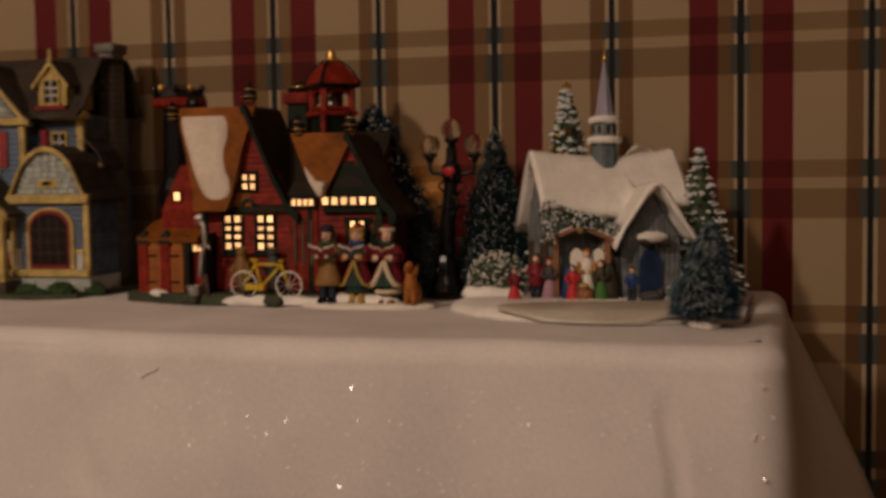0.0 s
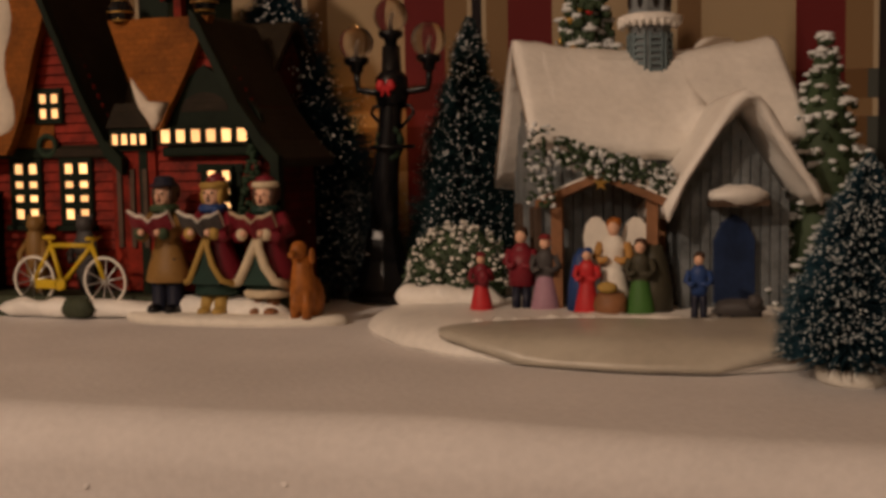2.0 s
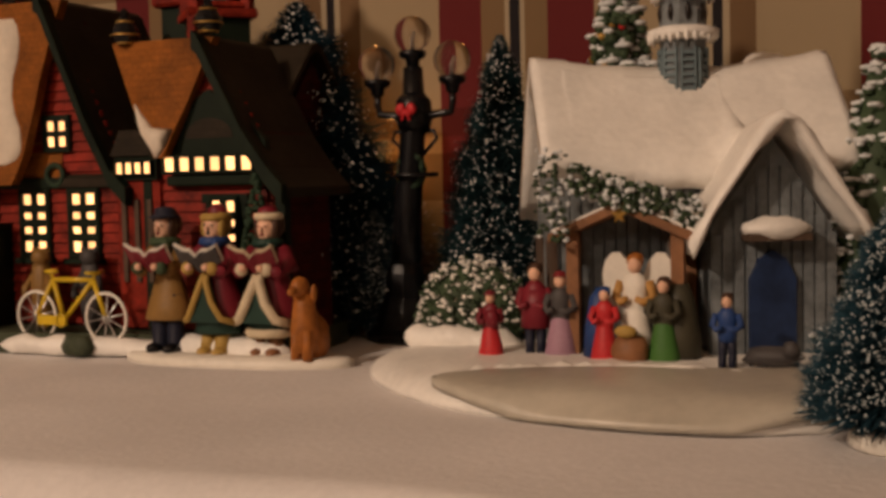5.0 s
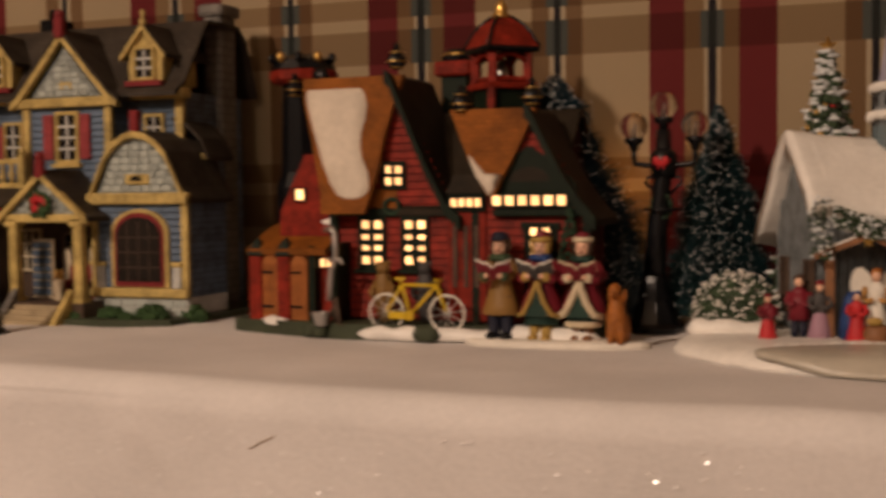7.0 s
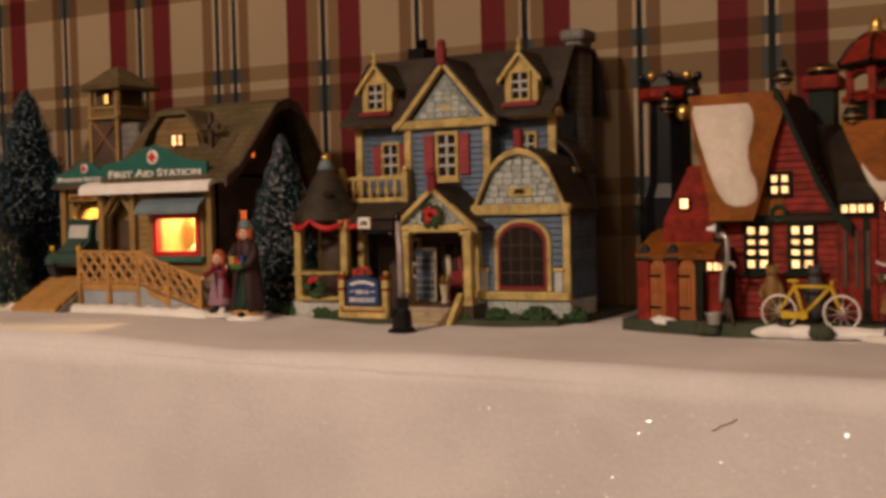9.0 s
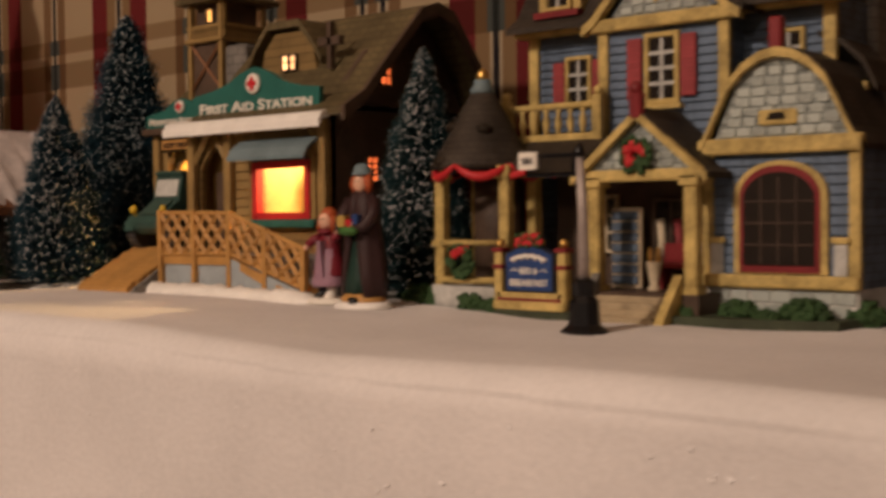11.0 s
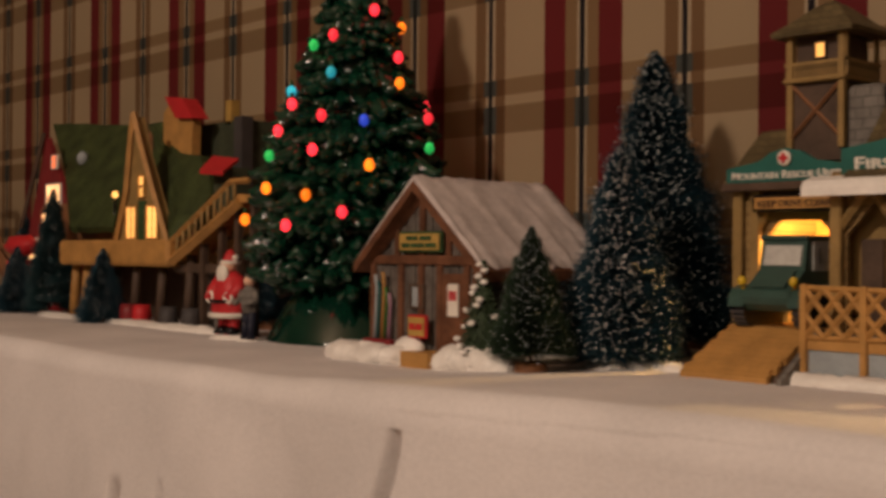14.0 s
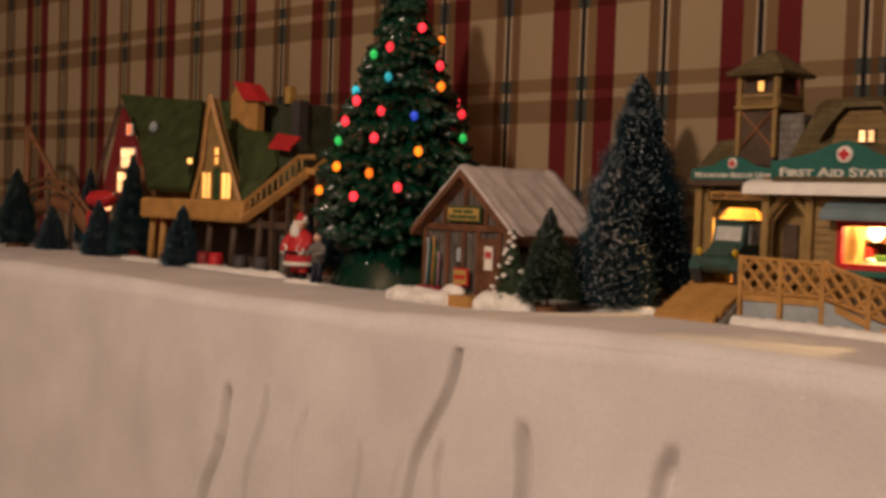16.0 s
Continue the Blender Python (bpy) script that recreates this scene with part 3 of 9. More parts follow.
def brush_tree(name, at, h, r, seed, needles="needle", frost="frost", frosty=0.5, label="", group="bottle brush trees", base="disc", density=1.0, droop=0.25, bottom=0.1, thing_kind="tree"):
    """A bottle brush tree: wire trunk, bristles wound round it in an uneven cone, frost on the tips, and a foot."""
    rng = random.Random(seed)
    t = thing(name, at, label, thing_kind, group)
    x, y, z = at
    s = Shape()
    s.tube([(x, y, z), (x + h * 0.004, y, z + h * 0.5), (x, y, z + h * 0.99)], [h * 0.014, h * 0.010, h * 0.004], seg=6)
    part("trunk", s, "darkwood", t)
    nv, nf, fv, ff = [], [], [], []
    for k in range(2):   # dense heart of the brush
        q = 14
        for i in range(q):
            a = 2 * math.pi * i / q
            rr = r * (0.62 if k == 0 else 0.02)
            nv.append((rr * math.cos(a), rr * math.sin(a), h * (bottom + 0.03) if k == 0 else h * 0.97))
    nf += [(i, (i + 1) % 14, 14 + (i + 1) % 14, 14 + i) for i in range(14)] + [tuple(range(14))]
    n = int(12500 * density)
    for i in range(n):
        f = (i + rng.random()) / n
        f = 1 - (1 - f) ** 0.62
        zz = bottom * h + f * (1 - bottom) * h
        wave = 1 + 0.10 * math.sin(f * 38 + seed) + 0.06 * math.sin(f * 13 + seed * 2)
        rad = r * ((1 - f) ** 0.74 + 0.03) * wave * (1.04 - 0.5 * rng.random() ** 2.2)
        a = i * 2.39996 + rng.uniform(-0.3, 0.3)
        rise = rng.uniform(-droop, 0.30) * rad
        d = Vector((math.cos(a), math.sin(a), 0))
        side = Vector((-math.sin(a), math.cos(a), 0)) * (0.0004 + 0.006 * r) * rng.uniform(0.6, 1.3)
        o, tip = Vector((0, 0, zz)), Vector((d.x * rad, d.y * rad, zz + rise))
        mid = o.lerp(tip, 0.55)
        k = len(nv)
        nv += [tuple(o), tuple(mid + side), tuple(tip), tuple(mid - side + Vector((0, 0, 0.0006)))]
        nf.append((k, k + 1, k + 2, k + 3))
        if rng.random() < frosty * 0.75:
            dot = (0.0003 + 0.0078 * r) * rng.uniform(0.45, 1.3)
            c = o.lerp(tip, rng.uniform(0.90, 1.01)) + Vector((0, 0, 0.0004))
            spin = rng.uniform(0, 3.14)
            u = (Vector((-d.y, d.x, 0)) * math.cos(spin) + Vector((0, 0, 1)) * math.sin(spin)) * dot + d * (dot * rng.uniform(-0.7, 0.7))
            w = (Vector((0, 0, 1)) * math.cos(spin) + Vector((d.y, -d.x, 0)) * math.sin(spin)) * (dot * 0.75) + d * (dot * rng.uniform(-0.5, 0.5))
            q = len(fv)
            fv += [tuple(c + u), tuple(c + w), tuple(c - u), tuple(c - w)]
            ff += [(q, q + 1, q + 2, q + 3)]
    for nm, v, f, mat in (("crown", nv, nf, needles), ("frost", fv, ff, frost)):
        if not v:
            continue
        me = bpy.data.meshes.new(nm)
        me.from_pydata(v, [], f)
        me.materials.append(M[mat])
        o = new(nm, me)
        o.parent = t
        ORIGIN[o] = Vector(at)
    s = Shape()
    if base == "disc":
        s.lathe([(r * 0.42, 0), (r * 0.45, h * 0.01), (r * 0.45, h * 0.055), (r * 0.36, h * 0.07)], at, 20)
        part("base", s, "white", t, "round white wooden foot")
    elif base == "wood":
        s.lathe([(r * 0.38, 0), (r * 0.42, h * 0.02), (r * 0.36, h * 0.09), (r * 0.2, h * 0.10)], at, 16)
        part("base", s, "brown", t, "round brown wooden foot")
    elif base == "snow":
        s.lump((x, y, z + 0.001), (r * 0.75, r * 0.6, h * 0.075), seed, 0.4, flat=z)
        part("base", s, "snow", t, "white snowy mound foot")
    return t

def doll(s, x, y, z, h, dress, top, hat=None, hair=None, arms=None, skirt=True, turn=0.0, mi=None, wide=1.0):
    """Adds one small plain painted figure, facing -y, to a shape; the numbers are material slots."""
    w = h * 0.17 * wide
    c, sn = math.cos(radians(turn)), math.sin(radians(turn))
    P = lambda px, py, pz: (x + c * px - sn * py, y + sn * px + c * py, z + pz)
    if skirt:
        s.lathe([(w * 1.15, 0), (w * 1.2, h * 0.03), (w * 0.98, h * 0.22), (w * 0.62, h * 0.5), (w * 0.5, h * 0.56)], (x, y, z), 14, dress, squash=0.8)
    else:
        for k in (-1, 1):
            s.tube([P(k * w * 0.36, -w * 0.25, 0.0), P(k * w * 0.36, -w * 0.1, h * 0.02), P(k * w * 0.36, 0, h * 0.28), P(k * w * 0.25, 0, h * 0.52)], [w * 0.34, w * 0.3, w * 0.33, w * 0.42], dress, 8)
    s.lathe([(w * 0.66, h * 0.40), (w * 0.72, h * 0.52), (w * 0.66, h * 0.66), (w * 0.74, h * 0.745), (w * 0.42, h * 0.805), (w * 0.26, h * 0.83)], (x, y, z), 14, top, squash=0.72)
    s.ball((x, y - w * 0.04, z + h * 0.895), (w * 0.40, w * 0.44, h * 0.082), mi if mi is not None else 2, 12, 8)
    if hair is not None:
        s.lump((x, y + w * 0.10, z + h * 0.936), (w * 0.47, w * 0.44, h * 0.078), 5, 0.2, hair, 12, 8)
    if hat is not None:
        s.lathe([(w * 0.52, h * 0.950), (w * 0.50, h * 0.965), (w * 0.40, h * 0.972), (w * 0.33, h * 1.0), (w * 0.05, h * 1.012)], (x, y, z), 12, hat)
    a = top if arms is None else arms
    for k in (-1, 1):
        s.tube([P(k * w * 0.78, 0, h * 0.745), P(k * w * 1.05, -w * 0.15, h * 0.60), P(k * w * 0.62, -w * 0.80, h * 0.565), P(k * w * 0.22, -w * 0.92, h * 0.60)], [w * 0.27, w * 0.27, w * 0.23, w * 0.17], a, 8)
    return s

def bars(parent, x0, x1, z, high, y, mat, widths, name="lettering"):
    """Unreadable writing, as plain bars along x on a face towards -y."""
    s = Shape()
    total, x = sum(widths), x0
    for i, wd in enumerate(widths):
        w = (x1 - x0) * wd / total
        if i % 2 == 0:
            s.box(x, x + w, y - 0.0004, y + 0.0006, z, z + high)
        x += w
    return part(name, s, mat, parent)

# ---- the room ----
WALL = 1.022
def slab(name, x0, x1, y0, y1, z0, z1, mat, label, category):
    return single(name, Shape().box(x0, x1, y0, y1, z0, z1), mat, ((x0 + x1) / 2, (y0 + y1) / 2, z0), label, category, kind="structure")

slab("wall_north", -4.6, 3.4, WALL, WALL + 0.1, -0.76, 1.7, "wallpaper", "papered wall in cream, red and brown tartan plaid", "wall")
bpy.data.objects["wall_north"].location = (0, 0, 0)
bpy.data.objects["wall_north"].data.transform(Matrix.Translation((-0.6, WALL + 0.05, -0.76)))
slab("wall_south", -4.6, 3.4, -4.1, -4.0, -0.76, 1.7, "plaster", "plain cream plaster wall of the room", "wall")
slab("wall_east", 3.3, 3.4, -4.0, WALL, -0.76, 1.7, "plaster", "plain cream plaster wall of the room", "wall")
slab("wall_west", -4.6, -4.5, -4.0, WALL, -0.76, 1.7, "plaster", "plain cream plaster wall of the room", "wall")
slab("floor", -4.6, 3.4, -4.1, WALL + 0.1, -0.82, -0.76, "floorwood", "brown wooden floorboards under the table", "floor")
slab("ceiling", -4.6, 3.4, -4.1, WALL + 0.1, 1.7, 1.78, "plaster", "plain cream plaster ceiling of the room", "ceiling")

def front_edge(x):
    """Where the table's front edge lies at x."""
    return 0.690 + 0.022 * x + 0.006 * math.sin(x * 7.0) - 0.004 * math.sin(x * 17 + 1)

def ground(x, y):
    """The uneven top of the batting."""
    v = Vector((x * 3.1, y * 5.0, 0.4))
    rise = 0.0075 * max(0.0, 1 - ((x + 0.96) / 0.26) ** 2) + 0.004 * max(0.0, 1 - ((x + 1.95) / 0.4) ** 2)
    return rise + 0.0025 * noise.noise(v) + 0.0012 * noise.noise(v * 4.2)

# creases in the hanging front: x at the top, depth below the edge where they start and end, lean, width, depth
CREASES = [(-1.1140, 0.008, 0.3, -0.46, 0.0042, 0.017), (-1.046, 0.054, 0.4, -0.06, 0.0052, 0.016), (-0.932, 0.052, 0.4, -0.10, 0.0055, 0.016), (-1.40, 0.075, 0.4, -0.3, 0.006, 0.019), (-1.35, 0.07, 0.2, -0.18, 0.003, 0.0126), (-1.295, 0.08, 0.25, -0.15, 0.003, 0.007), (-1.225, 0.1, 0.4, -0.05, 0.0025, 0.0105), (-1.175, 0.09, 0.36, -0.06, 0.0025, 0.006), (-1.125, 0.08, 0.36, -0.12, 0.003, 0.0105), (-0.8, 0.125, 0.36, -0.2, 0.004, 0.0147), (-1.42, 0.12, 0.4, -0.1, 0.003, 0.0105), (-0.55, 0.16, 0.5, 0.4, 0.004, 0.0126), (-0.3, 0.17, 0.5, 0.1, 0.004, 0.0126), (-0.058, 0.02, 0.7, 0.0, 0.006, 0.003), (-0.46, 0.02, 0.08, 0.5, 0.012, 0.0028)]

def hang(x, drop, back=0.0):
    """How far the hanging blanket stands out from its edge, drop metres below it."""
    bulge = 0.05 * drop + 0.010 * noise.noise(Vector((x * 4.5 + back, drop * 3, 1.7))) * min(1, drop * 8) + 0.003 * noise.noise(Vector((x * 16, drop * 9 + back * 3, 4))) * min(1, drop * 20)
    for cx, d0, d1, lean, w, deep in CREASES:
        if d0 - 0.01 < drop < d1 + 0.02:
            c = cx + lean * (drop - d0) + 0.004 * math.sin(drop * 60 + cx * 40)
            if abs(x - c) < 4 * w:
                on = min(1, (drop - d0 + 0.01) / 0.02) * min(1, (d1 + 0.02 - drop) / 0.02)
                bulge -= deep * on * math.exp(-abs((x - c) / w) ** 3)
    return bulge

def lap(x):
    """How far the front sheet lies behind the edge of the top sheet, where the two overlap."""
    return (0.0010 + 0.0007 * noise.noise(Vector((x * 14, 3, 1)))) * max(0.0, min(1.0, (x + 1.13) / 0.03)) * max(0.0, min(1.0, (-0.40 - x) / 0.10))

def batting():
    """A thick white blanket over the table: top, rounded edge and the front hanging to the floor; its right-hand end hangs down too."""
    xs = np.concatenate([np.linspace(-3.2, -1.6, 200), np.linspace(-1.596, -0.022, 860)])
    rim, end = 0.016, 0.008
    cols = [(x, 0.0, 0.0) for x in xs] + [(-0.02, a, 0.0) for a in np.linspace(9, 90, 10)] + [(-0.02, 90.0, k / 16) for k in range(1, 17)]
    prof = [("top", i / 43) for i in range(44)] + [("rim", i / 20) for i in range(1, 21)] + [("front", (i / 100) ** 1.5) for i in range(1, 101)]
    verts, faces, n = [], [], len(prof)
    for x, a, back in cols:
        y0 = front_edge(x) + 0.028
        base = Vector((x, y0 + (WALL - 0.006 - y0) * back, 0))
        out = Vector((math.sin(radians(a)), -math.cos(radians(a)), 0))
        inner = Vector((x, WALL - 0.004, 0)) if a < 90 else Vector((x - 0.002, base.y, 0))
        for where, f in prof:
            if where == "top":
                p = inner.lerp(base + out * (0.028 - rim), f)
                p.z = ground(p.x, p.y)
            elif where == "rim":
                t = f * math.pi / 2
                p = base + out * (0.028 - rim + rim * math.sin(t) - (lap(x) if f > 0.62 + 0.10 * math.sin(x * 9.0) and a == 0 else 0.0))
                p.z = rim * (math.cos(t) - 1) + ground(p.x, p.y) * (1 - f)
            else:
                drop = f * 0.742
                bulge = hang(x, drop, back) - (lap(x) * max(0.0, 1 - drop / 0.10) if a == 0 else 0.0) + drop * (0.03 * a / 90 + 0.34 * min(1.0, 1.3 * back))
                p = base + out * (0.028 + bulge)
                p.z = -rim - drop
            verts.append(tuple(p))
    for c in range(len(cols) - 1):
        for i in range(n - 1):
            a = c * n + i
            faces.append((a, a + 1, a + n + 1, a + n))
    me = bpy.data.meshes.new("snow_blanket")
    me.from_pydata(verts, [], faces)
    me.polygons.foreach_set("use_smooth", [True] * len(me.polygons))
    me.materials.append(M["blanket"])
    ob = new("snow_blanket", me)
    return tagged(ob, "thick white glittery batting blanket draped over a long table", "snow blanket")

batting()

def glitter():
    """Loose flakes of glitter caught in the batting."""
    rng = random.Random(5)
    v, f = [], []
    for i in range(760):
        x, large = rng.uniform(-0.68, 0.0) if i % 4 else rng.uniform(-1.7, -0.68), i % 8 > 0
        if i % 16:
            drop = rng.random() * 0.17
            p = Vector((x, front_edge(x) - hang(x, drop) + lap(x) * max(0.0, 1 - drop / 0.10) - 0.0002, -0.016 - drop))
            nrm = Vector((rng.uniform(-0.17, 0.17), -1.0, rng.uniform(0.34, 0.62))).normalized() if large else Vector((rng.uniform(-0.45, 0.45), -1.0, rng.uniform(0.0, 0.85))).normalized()
        else:
            y = rng.uniform(front_edge(x) + 0.02, 0.84)
            p = Vector((x, y, ground(x, y) + 0.0005))
            nrm = Vector((rng.uniform(-0.4, 0.4), rng.uniform(-0.8, 0.2), 0.9)).normalized()
        u = nrm.cross(Vector((0.3, 0.2, 0.9))).normalized() * (rng.uniform(0.0007, 0.0013) if large else rng.uniform(0.0003, 0.0006))
        w = nrm.cross(u)
        k = len(v)
        v += [tuple(p + u), tuple(p + 0.5 * u + 0.87 * w), tuple(p - 0.5 * u + 0.87 * w), tuple(p - u), tuple(p - 0.5 * u - 0.87 * w), tuple(p + 0.5 * u - 0.87 * w)]
        f.append(tuple(range(k, k + 6)))
    me = bpy.data.meshes.new("glitter")
    me.from_pydata(v, [], f)
    me.materials.append(M["glitter"])
    tagged(new("glitter", me), "silver glitter flakes scattered in the white batting", "glitter", kind="stuff")

glitter()

def loose_thread():
    """A brown thread caught on the batting under the school."""
    pts = []
    for k in range(6):
        x, drop = -0.392 + 0.0026 * k, 0.0115 - 0.0013 * k + 0.0004 * math.sin(k * 2.1)
        pts.append((x, front_edge(x) - hang(x, drop) + lap(x) * max(0.0, 1 - drop / 0.10) - 0.0003, -0.016 - drop))
    single("loose_thread", Shape().tube(pts, 0.00030, seg=6), "coatbrown", pts[0], "short brown thread caught on the white batting", "thread")

loose_thread()

def table():
    t = thing("table", (-1.6, 0.86, -0.76), "long dark wooden table hidden under the white blanket", "table")
    part("tabletop", Shape().box(-3.15, -0.03, 0.735, 1.01, -0.05, -0.022), "darkwood", t)
    for x in (-3.1, -1.6, -0.10):
        for y in (0.76, 0.97):
            part("leg", Shape().box(x - 0.02, x + 0.02, y - 0.02, y + 0.02, -0.76, -0.05, bev=0.004), "darkwood", t)

table()

# ---- east end: church, lamp, carol singers, school ----
def church():
    t = thing("church", (-0.135, 0.88, 0), "grey wooden church with thick roof snow and a lavender spire", "church")
    # snowy base with a grey frozen pond in front
    s = Shape()
    edge = [(-0.237, 0.850), (-0.222, 0.825), (-0.200, 0.803), (-0.178, 0.787), (-0.150, 0.779), (-0.115, 0.775), (-0.080, 0.778), (-0.052, 0.795), (-0.042, 0.83),
            (-0.045, 0.90), (-0.07, 0.95), (-0.13, 0.965), (-0.19, 0.955), (-0.225, 0.91)]
    edge = rounded(edge)
    mid = Vector((-0.135, 0.875, 0))
    rings = []
    for k, z in ((1.0, 0.0), (1.0, 0.0022), (0.975, 0.0052), (0.93, 0.0074), (0.82, 0.0090), (0.62, 0.0098), (0.3, 0.0100)):
        rings.append([(mid.x + (x - mid.x) * k, mid.y + (y - mid.y) * k, z + 0.001 * noise.noise(Vector((x * 60, y * 60, k)))) for x, y in edge])
    s.loft(rings, smooth=True)
    part("base", s, "snow", t, "white snow-covered base")
    s = Shape()
    pond = [(-0.187, 0.7925), (-0.171, 0.7815), (-0.150, 0.7762), (-0.115, 0.7725), (-0.080, 0.7755), (-0.049, 0.793), (-0.0395, 0.830), (-0.050, 0.838), (-0.075, 0.832), (-0.105, 0.824), (-0.135, 0.820), (-0.160, 0.811), (-0.180, 0.8015)]
    pond = rounded(pond)
    pm = Vector((-0.11, 0.803, 0))
    lie = lambda y: float(np.interp((0.875 - y) / 0.0985, [0.3, 0.62, 0.82, 0.93, 0.975, 1.0], [0.0100, 0.0098, 0.0090, 0.0074, 0.0052, 0.0022]))
    rings = []
    for k, up in ((1.0, -0.002), (1.0, 0.0004), (0.96, 0.0011), (0.86, 0.0014), (0.7, 0.0014), (0.5, 0.0014), (0.25, 0.0014)):
        rings.append([(pm.x + (x - pm.x) * k, pm.y + (y - pm.y) * k, max(0.0006, lie(pm.y + (y - pm.y) * k) + up)) for x, y in pond])
    s.loft(rings, smooth=True)
    part("pond", s, "greysnow", t, "grey frosted pond ice")
    s = Shape()
    bank(s, [(-0.182, 0.8080, 0.0050), (-0.166, 0.8135, 0.0060), (-0.150, 0.8185, 0.0068), (-0.130, 0.8225, 0.0072), (-0.105, 0.8225, 0.0072), (-0.078, 0.8190, 0.0062)], 0.0052, 0.0046, 3, flat=0.004, steps=9)
    part("snow_bank", s, "snow", t)
    TURNED[0] = Matrix.Translation((-0.125, 0.897, 0)) @ Matrix.Rotation(radians(26), 4, "Z") @ Matrix.Translation((0.125, -0.897, 0))
    # walls: a nave along x and a gabled porch wing facing the front
    s = Shape()
    s.box(-0.176, -0.070, 0.876, 0.925, 0.008, 0.080)
    s.prism([(0.8765, 0.060), (0.926, 0.060), (0.926, 0.065), (0.900, 0.108), (0.8765, 0.082)], -0.1765, -0.0695, "x")
    part("wall", s, "greywood", t)
    s = Shape()
    s.prism([(-0.127, 0.008), (-0.085, 0.008), (-0.085, 0.054), (-0.1055, 0.084), (-0.127, 0.054)], 0.852, 0.90, "y")
    wing = part("wing", s, "greywood", t, "projecting gabled wing of grey boards")
    for i in range(11):
        x = -0.1255 + i * 0.004
        hgt = 0.054 + max(0, 0.030 * (1 - abs(x + 0.1055) / 0.021)) - 0.004
        part("plank", Shape().box(x - 0.0016, x + 0.0016, 0.8508, 0.8522, 0.010, hgt), "greywood", wing)
    for i in range(14):
        y = 0.875 + i * 0.0037
        hgt = 0.060 + max(0, 0.046 * (1 - abs(y - 0.900) / 0.027)) - 0.004
        part("plank", Shape().box(-0.1776, -0.1762, y - 0.0015, y + 0.0015, 0.010, hgt), "greywood", t)
    for i in range(16):
        x = -0.174 + i * 0.0041
        part("plank", Shape().box(x - 0.0017, x + 0.0017, 0.8745, 0.8762, 0.010, 0.078), "greywood", t)
    # snow roof, sagging between the ends, thick and rounded
    def snowy(u0, u1, us, profile, axis, seed, lift=0.0):
        s = Shape()
        rings, us = [], us * 2
        profile = [(p[0] * (1 - h) + q[0] * h, p[1] * (1 - h) + q[1] * h) for p, q in zip(profile, profile[1:] + profile[:1]) for h in (0, 0.5)]
        for i in range(us + 1):
            f = i / us
            a = u0 + (u1 - u0) * f
            ring = []
            sag = -0.006 * math.sin(math.pi * f) if axis == "x" else lift * f
            for u, z in profile:
                k = 0.0012 * noise.noise(Vector((a * 90, u * 90, z * 90 + seed))) + 0.0007 * noise.noise(Vector((a * 230, u * 230, z * 230 + seed)))
                puff = 0.0022 * (0.5 + noise.noise(Vector((u * 130, z * 130, seed)))) if i in (0, us) else 0
                zz = z + k + sag - puff
                ring.append((a, u + k, zz) if axis == "x" else (u + k, a, zz))
            rings.append(ring)
        s.loft(rings, smooth=True)
        return s
    nave = [(0.868, 0.073), (0.8645, 0.0765), (0.866, 0.082), (0.8715, 0.090), (0.880, 0.100), (0.893, 0.114), (0.900, 0.118), (0.907, 0.114), (0.920, 0.099), (0.935, 0.078), (0.948, 0.060), (0.946, 0.055),
            (0.930, 0.072), (0.912, 0.098), (0.900, 0.107), (0.888, 0.098), (0.876, 0.085)]
    part("roof", snowy(-0.1825, -0.070, 18, nave, "x", 1), "snow", t, "thick sagging white snow roof")
    wingp = [(-0.1360, 0.046), (-0.1375, 0.051), (-0.1310, 0.060), (-0.1200, 0.078), (-0.1110, 0.091), (-0.1055, 0.094), (-0.1000, 0.091), (-0.0920, 0.079), (-0.0820, 0.064), (-0.0750, 0.055), (-0.0760, 0.050),
             (-0.0835, 0.0605), (-0.0950, 0.0785), (-0.1055, 0.0895), (-0.1155, 0.0790), (-0.1300, 0.0590)]
    part("roof", snowy(0.838, 0.905, 10, wingp, "y", 3, -0.007), "snow", t, "thick sagging white snow roof")
    nz = sorted((u, z) for u, z in nave[1:11])
    wz = sorted((u, z) for u, z in wingp[1:11])
    s, nu, nv = Shape(), 44, 30
    rows_ = []
    for a in range(nv + 1):
        y = 0.8665 + (0.896 - 0.8665) * a / nv
        row = []
        for b in range(nu + 1):
            x = -0.1760 + (-0.1085 + 0.1760) * b / nu
            p = float(np.interp(y, [u for u, _ in nz], [z for _, z in nz])) - 0.006 * math.sin(math.pi * (x + 0.1825) / 0.1125)
            q = float(np.interp(x, [u for u, _ in wz], [z for _, z in wz])) - 0.007 * (y - 0.838) / 0.067 if x > -0.1375 else 0.051 - 1.2 * (-0.1375 - x)
            z = 0.0052 * math.log(math.exp(p / 0.0052) + math.exp(q / 0.0052))
            rim = min(1.0, min(a, nv - a) / 3.0, min(b, nu - b) / 3.0)
            row.append((x, y, z - 0.0030 * (1 - rim) + 0.0007 * noise.noise(Vector((x * 120, y * 120, 2)))))
        rows_.append(row + [(x, yy, z - 0.004) for x, yy, z in reversed(row)])
    s.loft(rows_, smooth=True)
    part("valley_snow", s, "snow", t, "snow drifted smooth in the roof valley")
    back = [(-0.115, 0.078), (-0.098, 0.098), (-0.086, 0.110), (-0.080, 0.113), (-0.072, 0.109), (-0.060, 0.092), (-0.049, 0.074), (-0.052, 0.070), (-0.064, 0.086), (-0.080, 0.104), (-0.10, 0.088)]
    part("roof", snowy(0.900, 0.948, 8, back, "y", 6, 0.010), "snow", t, "thick sagging white snow roof")
